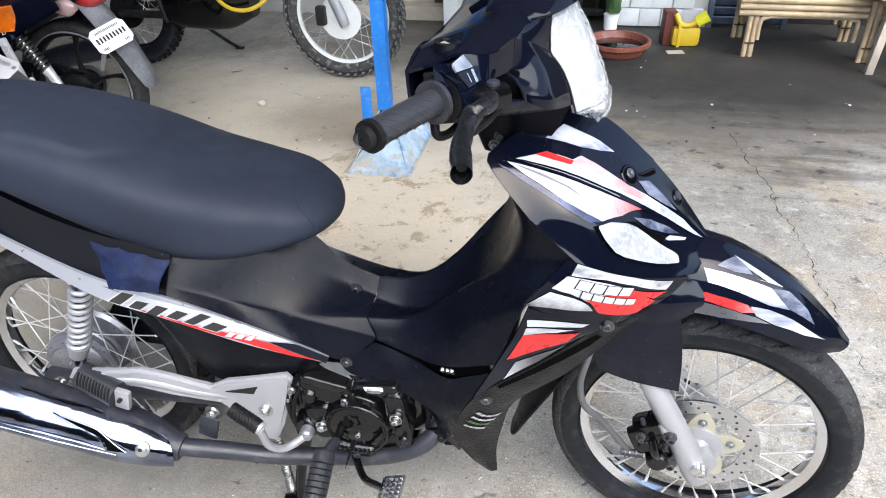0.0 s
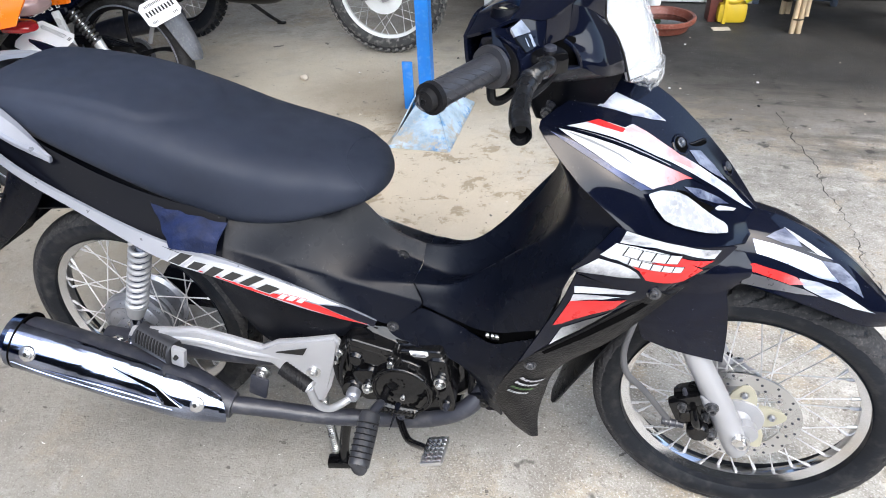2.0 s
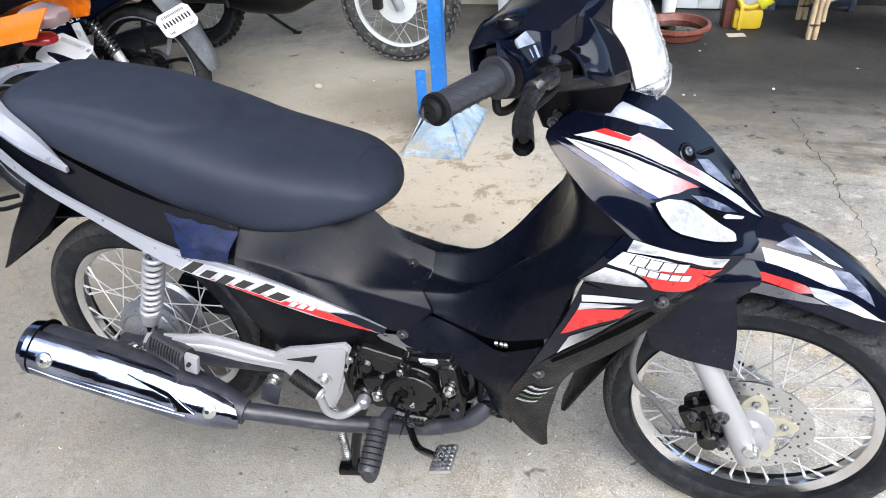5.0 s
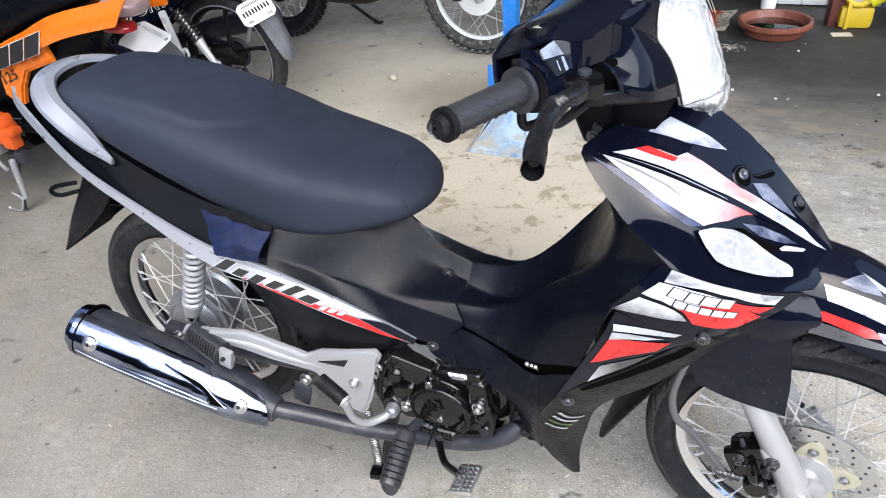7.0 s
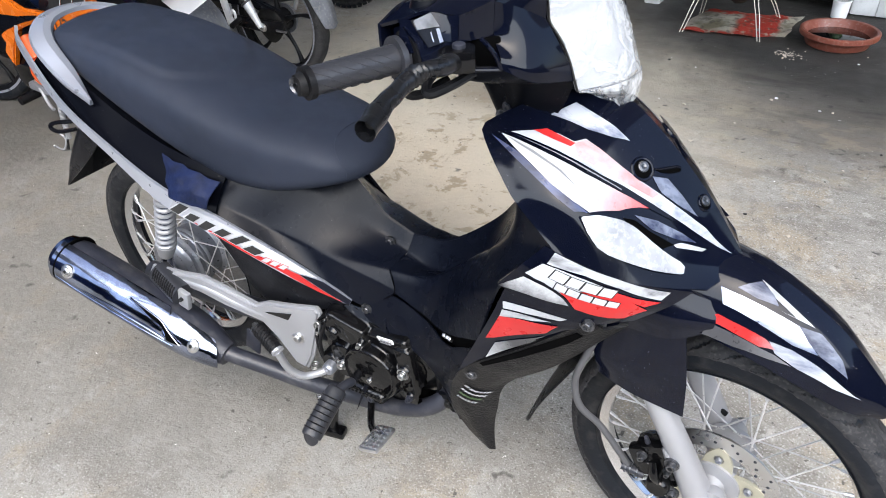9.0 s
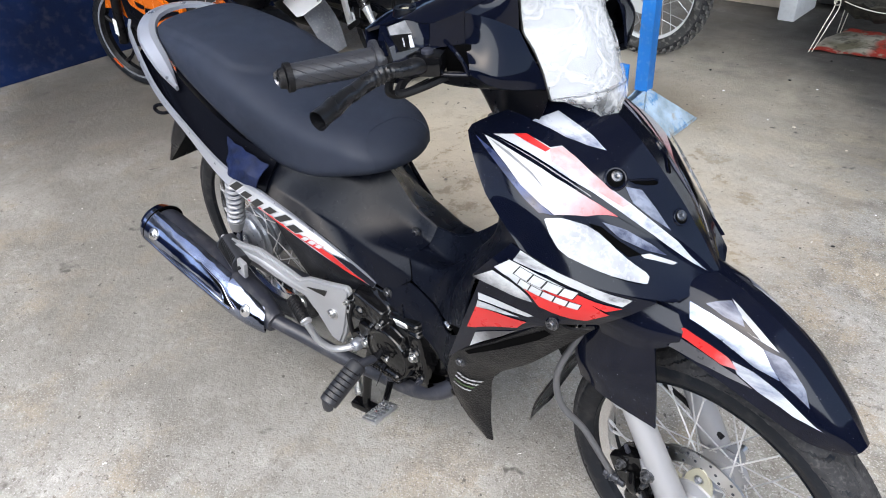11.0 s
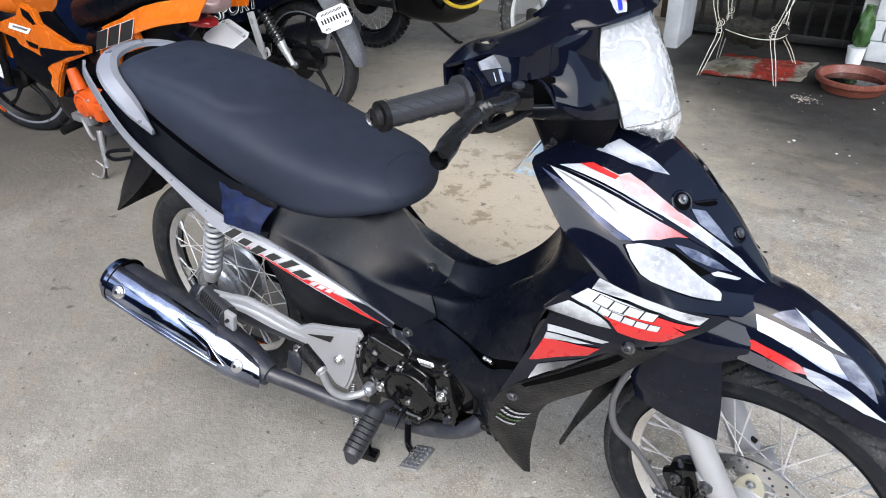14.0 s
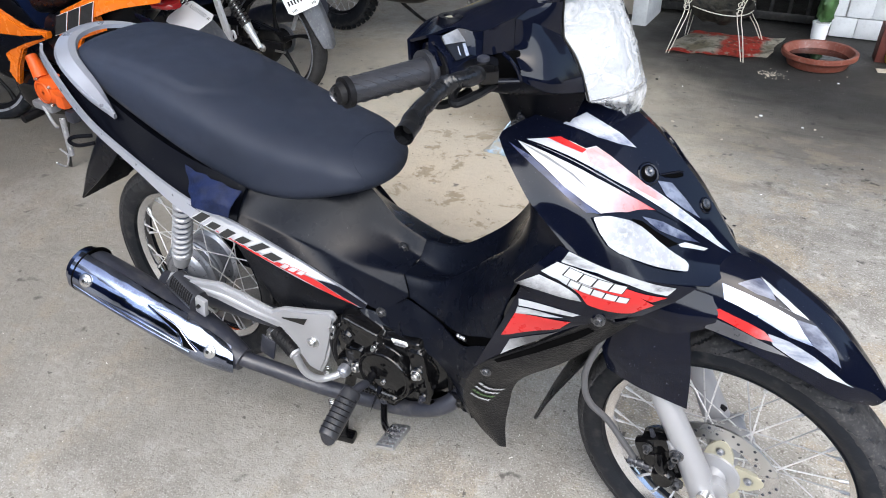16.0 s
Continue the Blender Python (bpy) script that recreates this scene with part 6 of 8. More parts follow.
for s in (1, -1):
    part("swing_arm", bar([(-0.76, -0.100 * s, 0.288), (-0.60, -0.100 * s, 0.292), (-0.40, -0.095 * s, 0.30), (-0.19, -0.085 * s, 0.315)], 0.019, 14, None, 1.3), PIPE, bike)
    sh = part("shock_absorber", bar([(-0.535, -0.137 * s, 0.62), (-0.665, -0.122 * s, 0.315)], 0.014, 14), CHROME, bike, "chrome spring shock absorber")
    part("spring", spring_bm((-0.548, -0.136 * s, 0.600), (-0.615, -0.129 * s, 0.435), 0.0185, 0.0050, 10), ALU, sh)
    part("spring_cup", bar([(-0.615, -0.129 * s, 0.436), (-0.632, -0.127 * s, 0.398)], [0.024, 0.017], 20), ALU, sh)
    part("lower_eye", bar([(-0.668, -0.095 * s, 0.308), (-0.668, -0.145 * s, 0.308)], 0.017, 16), STEEL, sh)
part("chain_case", slab([(-0.78, 0.25), (-0.70, 0.36), (-0.30, 0.36), (-0.14, 0.38), (-0.14, 0.27), (-0.40, 0.24)], 0.03, lambda a, b, h: Vector((a, 0.075 + h, b)), 0.008), MATTE, bike)
part("inner_mudguard", sheet([[(-0.42, -0.06, 0.30), (-0.40, -0.06, 0.45), (-0.50, -0.06, 0.56), (-0.68, -0.06, 0.615), (-0.85, -0.06, 0.60)], [(-0.42, 0.0, 0.30), (-0.40, 0.0, 0.46), (-0.50, 0.0, 0.58), (-0.68, 0.0, 0.635), (-0.87, 0.0, 0.61)], [(-0.42, 0.06, 0.30), (-0.40, 0.06, 0.45), (-0.50, 0.06, 0.56), (-0.68, 0.06, 0.615), (-0.85, 0.06, 0.60)]], 24, 10, 0.004, flip=True), MATTE, bike)

# exhaust
A, B = Vector((-0.842, -0.240, 0.396)), Vector((-0.388, -0.210, 0.260))
ax = (B - A).normalized()
muf = part("muffler", bar([A + ax * 0.012, A + ax * 0.06, A + ax * 0.25, A + ax * 0.38, B], [0.048, 0.0545, 0.0550, 0.050, 0.027], 36, 40), PIPE, bike, "black muffler body with chrome heat shield")
n0 = Vector((0.05, -0.86, 0.5)).normalized()
n0 = (n0 - ax * n0.dot(ax)).normalized()
n1 = ax.cross(n0)


def shell(s0, s1, r0, r1, a0, a1, taper=0.0):
    g = []
    for i in range(40):
        f = i / 39
        row = []
        for j in range(26):
            q = j / 25
            ang = a0 + (a1 - a0) * q
            s = s0 + (s1 - s0) * f - taper * (abs(q - 0.5) * 2) ** 2 * f
            r = r0 + (r1 - r0) * f**2
            row.append(A + ax * s + (n0 * math.cos(ang) + n1 * math.sin(ang)) * r)
        g.append(row)
    bm = bmesh.new()
    grid_bm(bm, g)
    bmesh.ops.recalc_face_normals(bm, faces=bm.faces)
    bmesh.ops.solidify(bm, geom=bm.faces[:], thickness=-0.003)
    bmesh.ops.recalc_face_normals(bm, faces=bm.faces)
    return bm


part("heat_shield", shell(0.012, 0.352, 0.0570, 0.0560, -0.92, 1.9, 0.03), CHROME, muf, "polished chrome heat shield")
part("heat_shield", shell(0.335, 0.474, 0.0560, 0.036, -0.78, 1.9, 0.030), CHROME, muf, "polished chrome heat shield")


def on_shield(s, a, lift=0.0):
    f = (s - 0.012) / 0.338
    return A + ax * s + (n0 * math.cos(a) + n1 * math.sin(a)) * (0.0608 - 0.0010 * f * f + lift)


wedge = [(0.235, -0.40), (0.262, -0.37), (0.300, -0.33), (0.326, -0.27), (0.344, -0.14), (0.364, 0.02), (0.388, 0.20), (0.366, 0.27), (0.350, 0.31), (0.347, 0.15), (0.331, -0.07), (0.310, -0.15), (0.290, -0.21), (0.262, -0.31)]
bm = bmesh.new()
bm.faces.new([bm.verts.new((u, v, 0)) for u, v in wedge])
bmesh.ops.triangulate(bm, faces=bm.faces[:])
for k in range(1, 12):
    bmesh.ops.bisect_plane(bm, geom=bm.verts[:] + bm.edges[:] + bm.faces[:], plane_co=(0, -0.40 + 0.06 * k, 0), plane_no=(0, 1, 0))
for v in bm.verts:
    v.co = on_shield(v.co.x, v.co.y, 0.0006)
part("slot", bm, VOID, muf, "dark pressed slot")
part("lip", bar([on_shield(u, v, 0.0008) for u, v in wedge[8:] + wedge[:1]], 0.0026, 8, 50), CHROME, muf)
part("lip", bar([on_shield(u, v, 0.0004) for u, v in wedge[:7]], 0.0016, 8, 50), CHROME, muf)
part("flute", bar([on_shield(u, v, -0.001) for u, v in ((0.10, 0.42), (0.16, 0.38), (0.24, 0.32), (0.31, 0.30), (0.348, 0.34))], [0.001, 0.004, 0.006, 0.006, 0.003], 10, 40), CHROME, muf)
part("flute", bar([on_shield(u, v, -0.002) for u, v in ((0.03, 0.55), (0.10, 0.62), (0.20, 0.60), (0.30, 0.52), (0.37, 0.44))], [0.003, 0.005, 0.006, 0.006, 0.003], 10, 40), CHROME, muf)
part("end_cap", bar([A - ax * 0.004, A + ax * 0.022], [0.050, 0.0575], 32), CHROME, muf)
part("seam", bar([A + ax * 0.0225, A + ax * 0.0265], 0.0604, 40), VOID, muf)
part("outlet", bar([A - ax * 0.012, A + ax * 0.004], 0.016, 20), BARS, muf)
for s, r in ((0.064, 0.0595), (0.412, 0.0480)):
    p = A + ax * s + n0 * r
    b = part("shield_bolt", bar([p - n0 * 0.004, p + n0 * 0.0025, p + n0 * 0.005], [0.0165, 0.0165, 0.0135], 28), STEEL, muf)
    part("bolt_head", bar([p + n0 * 0.004, p + n0 * 0.0075, p + n0 * 0.009], [0.0105, 0.0100, 0.006], 20), STEEL, b)
    part("socket", bar([p + n0 * 0.0085, p + n0 * 0.0094], 0.0045, 6), BARS, b)
part("exhaust_pipe", bar([B - ax * 0.01, (-0.31, -0.180, 0.232), (-0.22, -0.155, 0.207), (-0.10, -0.135, 0.205), (0.02, -0.13, 0.230), (0.10, -0.115, 0.275), (0.14, -0.06, 0.34)], 0.0185, 18, 50), PIPE, bike, "black painted exhaust pipe")
part("hanger", boxed((-0.345, -0.17, 0.285), (0.04, 0.006, 0.06), 0.004, Matrix.Rotation(0.3, 4, "Y")), PIPE, bike)

# step holder, pegs, kick starter, pedal, stand
HOLD = [(-0.60, 0.405), (-0.585, 0.428), (-0.50, 0.430), (-0.449, 0.435), (-0.39, 0.418), (-0.32, 0.395), (-0.285, 0.412), (-0.23, 0.420), (-0.168, 0.432), (-0.158, 0.418), (-0.172, 0.359), (-0.195, 0.285), (-0.215, 0.245), (-0.243, 0.256), (-0.278, 0.315), (-0.308, 0.350), (-0.34, 0.356), (-0.402, 0.368), (-0.457, 0.385), (-0.50, 0.392)]


def lay(a, b, h):
    f = (a + 0.18) / -0.42
    return Vector((a, -0.130 - 0.055 * f - h, b))


hold = part("step_holder", slab(HOLD, 0.018, lay, 0.006), ALU, bike, "cast aluminium step holder")
part("recess", slab([(-0.29, 0.387), (-0.225, 0.401), (-0.235, 0.383)], 0.004, lambda a, b, h: lay(a, b, h + 0.0165), 0.0), BARS, hold)
part("arm_rib", bar([lay(-0.56, 0.408, 0.010), lay(-0.45, 0.404, 0.010), lay(-0.36, 0.380, 0.010), lay(-0.28, 0.362, 0.008), lay(-0.22, 0.30, 0.006)], [0.009, 0.012, 0.011, 0.010, 0.008], 14, 24), ALU, hold)
part("holder_bolt", bolt_bm(tuple(lay(-0.222, 0.338, 0.018)), 0.011, 0.008), STEEL, hold)
part("holder_bolt", bolt_bm(tuple(lay(-0.335, 0.318, 0.010)), 0.011, 0.010), STEEL, hold)
peg = part("rear_footrest", bar([(-0.492, -0.207, 0.388), (-0.575, -0.190, 0.410)], 0.0245, 16, None, 1.1), GRIP, bike, "folded ribbed rubber footrest")
for k in range(11):
    f = 0.08 + k * 0.082
    part("rib", bar([(-0.492 - 0.083 * f, -0.217 + 0.017 * f, 0.410 + 0.022 * f), (-0.492 - 0.083 * f, -0.226 + 0.017 * f, 0.403 + 0.022 * f), (-0.492 - 0.083 * f, -0.232 + 0.017 * f, 0.390 + 0.022 * f)], 0.0028, 6, 8), RUBBER, peg)
part("peg_end", boxed((-0.478, -0.214, 0.386), (0.030, 0.012, 0.048), 0.004, Matrix.Rotation(0.25, 4, "Y")), ALU, peg)
part("peg_pin", lathed([(0.0, -0.009), (0.004, -0.009), (0.005, 0.0)], (-0.479, -0.218, 0.390), "y", 10), BARS, peg)
kick = part("kick_starter", bar([(-0.137, -0.160, 0.294), (-0.152, -0.180, 0.290), (-0.170, -0.205, 0.296), (-0.184, -0.225, 0.325), (-0.183, -0.240, 0.37), (-0.179, -0.250, 0.400)], 0.0078, 14, 40), ALU, bike, "bright bent kick starter")
kr = part("kick_rubber", bar([(-0.179, -0.250, 0.403), (-0.234, -0.238, 0.428)], 0.0135, 14), RUBBER, kick)
for k in range(8):
    f = 0.12 + 0.11 * k
    c0 = Vector((-0.179 - 0.055 * f, -0.250 + 0.012 * f, 0.403 + 0.025 * f))
    part("rib", bar([c0 + Vector((-0.0012, 0, 0)), c0 + Vector((0.0012, 0, -0.0005))], 0.0150, 14), RUBBER, kr)
part("kick_knuckle", bar([(-0.174, -0.2515, 0.401), (-0.179, -0.250, 0.4035)], 0.0125, 14), ALU, kick)
part("kick_boss", lathed([(0.0, -0.016), (0.005, -0.016), (0.006, -0.013), (0.010, -0.013), (0.013, -0.010), (0.0145, -0.004), (0.0145, 0.012)], (-0.139, -0.158, 0.294), "y", 18), DRUM, kick)
pg = part("front_footrest", bar([(-0.086, -0.200, 0.297), (-0.0855, -0.212, 0.2925), (-0.0815, -0.290, 0.263), (-0.081, -0.300, 0.259)], [0.018, 0.0215, 0.0215, 0.018], 20, 24, 0.8), GRIP, bike, "grooved rubber footrest")
for k in range(7):
    f = 0.12 + k * 0.125
    c0 = Vector((-0.0855 + 0.004 * f, -0.208 - 0.086 * f, 0.2942 - 0.0326 * f))
    part("rib", bar([c0 + Vector((0.0215 * math.cos(a), -0.004 - 0.010 * math.sin(a), 0.0172 * math.sin(a))) for a in np.linspace(0.15, 3.0, 11)], 0.0012, 6, 20), RUBBER, pg)
part("footrest_bar", bar([(-0.07, 0.20, 0.285), (-0.07, 0.10, 0.225), (-0.07, -0.10, 0.225), (-0.078, -0.16, 0.285), (-0.086, -0.208, 0.294)], 0.010, 10, 24), PIPE, bike)
ped = part("brake_pedal", bar([(-0.06, -0.13, 0.235), (-0.02, -0.19, 0.228), (0.024, -0.235, 0.268), (0.050, -0.262, 0.300)], 0.0075, 10, 20), ENGINE, bike, "brake pedal with a chequered metal pad")
pad = part("pedal_pad", boxed((0.064, -0.274, 0.312), (0.044, 0.062, 0.010), 0.004, Matrix.Rotation(-0.35, 4, "Y")), STEEL, ped)
for i in range(4):
    for j in range(6):
        part("stud", boxed((0.064 + (i - 1.5) * 0.0095, -0.274 + (j - 2.5) * 0.0095, 0.3185 + (i - 1.5) * 0.0033), (0.006, 0.006, 0.004), 0.001, Matrix.Rotation(-0.35, 4, "Y")), STEEL, pad)
cs = part("centre_stand", bar([(-0.17, -0.09, 0.235), (-0.20, -0.105, 0.10), (-0.212, -0.115, 0.008)], [0.014, 0.012, 0.012], 12, 16), ENGINE, bike)
part("stand_foot", boxed((-0.212, -0.118, 0.010), (0.07, 0.03, 0.020), 0.005, Matrix.Rotation(0.2, 4, "Z")), ENGINE, cs)
part("stand_leg", bar([(-0.17, 0.09, 0.235), (-0.20, 0.115, 0.10), (-0.212, 0.13, 0.008)], 0.013, 12, 16), ENGINE, cs)
part("stand_spring", spring_bm((-0.236, -0.108, 0.215), (-0.222, -0.122, 0.055), 0.0085, 0.0017, 26), STEEL, cs)

# engine: block, and a cast side case whose relief is one sheet of bosses, steps and a round clutch cover
eng = part("engine", loft([(-0.19, 0.105, 0.26, 0.42, 0.45), (-0.13, 0.118, 0.240, 0.44, 0.45), (-0.02, 0.118, 0.240, 0.445, 0.45), (0.06, 0.110, 0.250, 0.42, 0.5), (0.10, 0.09, 0.27, 0.40, 0.6)], 24, 40), ENGINE, bike, "black enamelled engine block")
CL = (-0.032, 0.328)


def step(d, soft):
    """1 inside, 0 outside, over a soft width."""
    f = min(max(0.5 - d / soft, 0.0), 1.0)
    return f * f * (3 - 2 * f)


def outside(x, z, cx, cz, hx, hz, r, turn=0.0):
    """Distance from a rounded and turned rectangle."""
    c, q = math.cos(turn), math.sin(turn)
    x, z = x - cx, z - cz
    x, z = abs(c * x + q * z) - hx + r, abs(c * z - q * x) - hz + r
    return math.hypot(max(x, 0), max(z, 0)) + min(max(x, z), 0) - r


def case_height(x, z):
    """How far the case stands out at (x, z)."""
    rad = math.hypot(x - CL[0], z - CL[1])
    h = step(outside(x, z, -0.045, 0.340, 0.112, 0.100, 0.045, -0.10), 0.02) * 0.016
    h = max(h, step(outside(x, z, -0.095, 0.400, 0.056, 0.034, 0.018, -0.15), 0.020) * 0.034)
    h = max(h, step(outside(x, z, -0.090, 0.424, 0.050, 0.014, 0.012, -0.20), 0.012) * 0.040)
    h = max(h, step(math.hypot(x + 0.126, z - 0.386) - 0.019, 0.014) * 0.043)
    h = max(h, step(outside(x, z, -0.105, 0.318, 0.036, 0.050, 0.026, 0.20), 0.022) * 0.038)
    h = max(h, step(outside(x, z, 0.006, 0.406, 0.048, 0.024, 0.012, 0.12), 0.014) * 0.030)
    h = max(h, step(outside(x, z, 0.048, 0.345, 0.022, 0.074, 0.014, 0.12), 0.014) * 0.036)
    # clutch cover: a raised rim round a gently domed face
    face = 0.048 + 0.005 * step(abs(rad - 0.060) - 0.003, 0.007) + 0.008 * (1 - min(rad / 0.056, 1) ** 2)
    h = max(h, step(rad - 0.068, 0.012) * face)
    h = max(h, step(outside(x, z, -0.045, 0.277, 0.044, 0.011, 0.006, -0.10), 0.007) * 0.058)
    h = max(h, step(outside(x, z, -0.038, 0.250, 0.030, 0.009, 0.008, 0.0), 0.008) * 0.046)
    for bx, bz, br in ((0.046, 0.362, 0.015), (-0.106, 0.316, 0.014), (-0.052, 0.394, 0.010), (0.056, 0.300, 0.010), (-0.155, 0.405, 0.010)):
        h = max(h, step(math.hypot(x - bx, z - bz) - br, 0.009) * 0.046)
    return h


bm = bmesh.new()
NX, NZ = 190, 165
xs, zs = np.linspace(-0.172, 0.082, NX), np.linspace(0.236, 0.452, NZ)
high = np.array([[case_height(x, z) for z in zs] for x in xs])
for k in range(5):
    pad = np.pad(high, 1, mode="edge")
    high = (pad[:-2, 1:-1] + pad[2:, 1:-1] + pad[1:-1, :-2] + pad[1:-1, 2:] + 2 * high) / 6
grid_bm(bm, [[(x, -0.112 - high[i, j] - 0.0006 * noise.noise(Vector((x * 90, z * 90, 0))), z) for j, z in enumerate(zs)] for i, x in enumerate(xs)])
drop = [v for v in bm.verts if outside(v.co.x, v.co.z, -0.045, 0.344, 0.117, 0.106, 0.05, -0.10) > 0.004]
bmesh.ops.delete(bm, geom=drop, context="VERTS")
bmesh.ops.recalc_face_normals(bm, faces=bm.faces)
case = part("side_case", bm, ENGINE, eng, "glossy black cast side case", smooth=89)
part("data_plate", boxed((0.004, -0.142, 0.419), (0.036, 0.003, 0.019), 0.001, Matrix.Rotation(-0.10, 4, "Y") @ Matrix.Rotation(0.35, 4, "X")), PAPER, eng, "small silver data plate")
for k in range(3):
    part("plate_bar", boxed((0.004, -0.1436 - 0.0006 * k, 0.4135 + 0.0052 * k), (0.026, 0.0012, 0.0022), 0.0, Matrix.Rotation(-0.10, 4, "Y")), GREYPL, eng)
for k in range(9):
    for q in range(2):
        part("badge_dot", boxed((-0.082 + k * 0.0092, -0.1725, 0.276 + q * 0.007 + k * 0.0009 - 0.003), (0.0048, 0.003, 0.0034), 0.001), ENGINE, eng)
for x, z, r, mat in ((0.046, 0.362, 0.0085, STEEL), (-0.106, 0.316, 0.0085, STEEL), (-0.052, 0.394, 0.0045, STEEL), (0.056, 0.300, 0.0050, PIPE), (-0.155, 0.405, 0.0050, STEEL)):
    part("case_bolt", bolt_bm((x, -0.157, z), r, 0.008), mat, eng)
part("centre_bolt", bolt_bm((CL[0] + 0.004, -0.165, CL[1] - 0.008), 0.0060, 0.007), STEEL, eng)
part("kick_seal", lathed([(0.0, -0.150), (0.022, -0.150), (0.028, -0.142), (0.030, -0.12)], (-0.142, 0, 0.296), "y", 28), ENGINE, eng)
part("sump", boxed((-0.01, -0.085, 0.238), (0.16, 0.08, 0.026), 0.010), ENGINE, eng)
part("drain_plug", bolt_bm((-0.040, -0.156, 0.250), 0.008, 0.006), PIPE, eng)
part("wiring", bar([(-0.13, -0.12, 0.44), (-0.150, -0.145, 0.39), (-0.163, -0.15, 0.34), (-0.166, -0.14, 0.27)], 0.0040, 8, 30), RUBBER, eng)
part("engine_hose", bar([(-0.170, -0.13, 0.41), (-0.176, -0.14, 0.36), (-0.168, -0.145, 0.31), (-0.15, -0.14, 0.262)], 0.0055, 8, 24), RUBBER, eng)
part("hose_clip", bar([(-0.1755, -0.138, 0.366), (-0.1757, -0.139, 0.357)], 0.0068, 12), STEEL, eng)
part("breather_hose", bar([(0.05, -0.10, 0.43), (0.085, -0.112, 0.40), (0.098, -0.112, 0.35), (0.092, -0.10, 0.29)], 0.0055, 10, 30), RUBBER, eng)
part("cylinder", bar([(0.06, 0, 0.37), (0.20, 0, 0.43)], 0.065, 20), ENGINE, eng)
for k in range(5):
    part("fin", boxed((0.10 + k * 0.018, 0, 0.388 + k * 0.008), (0.006, 0.17, 0.15), 0.003, Matrix.Rotation(-0.4, 4, "Y")), ENGINE, eng)
part("carburettor", boxed((-0.10, -0.06, 0.452), (0.09, 0.09, 0.05), 0.012), ENGINE, eng)
part("frame_tube", bar([(0.30, 0, 0.86), (0.22, 0, 0.66), (0.05, 0, 0.49), (-0.15, 0, 0.45), (-0.40, 0, 0.60), (-0.80, 0, 0.80)], 0.028, 14, 40), MATTE, bike)

# screws in the panels
for p, r in (((-0.053, -0.026, 0.559), 0.008), ((-0.052, -0.122, 0.460), 0.008), ((0.221, -0.200, 0.490), 0.0075), ((0.402, -0.190, 0.667), 0.0075), ((0.215, -0.090, 0.905), 0.006)):
    part("panel_screw", bolt_bm(p, r, 0.005), SCREW, bike)


# ---------------------------------------------------------------- stickers and painted sheen on the panels
def word_shapes(name, rails, corners, count, mat, edge, parent, side=1, slant=0.25, gap=0.16, lift=0.0022, tall=None):
    """A row of plain slanted blocks with a contrasting edge, in place of a maker's lettering."""
    o, a, b = (np.array(c, float) for c in corners)
    rnd = random.Random(count)
    cuts = [0.0]
    for k in range(count):
        cuts.append(cuts[-1] + rnd.uniform(0.75, 1.25))
    cuts = [c / cuts[-1] for c in cuts]
    for grow, m, up in ((0.09, edge, lift - 0.0006), (0.0, mat, lift)):
        bm = bmesh.new()
        for k in range(count):
            w = cuts[k + 1] - cuts[k]
            s0, s1 = cuts[k] + w * (gap * 0.5 - grow), cuts[k + 1] - w * (gap * 0.5 - grow)
            e = grow * 0.7
            low, top = tall[k] if tall else (0.0, 1.0)
            ring = [(0, low - e), (1, low - e), (1, top + e), (0, top + e)]
            q = []
            for s, h in ring:
                pt = o + (a - o) * (s0 + (s1 - s0) * s + slant * h / count) + (b - o) * h
                q.append(bm.verts.new((pt[0], pt[1], 0)))
            bm.faces.new(q)
        bmesh.ops.triangulate(bm, faces=bm.faces[:])
        part(name, wrap_onto(bm, rails, up, side, cuts=22), m, parent)


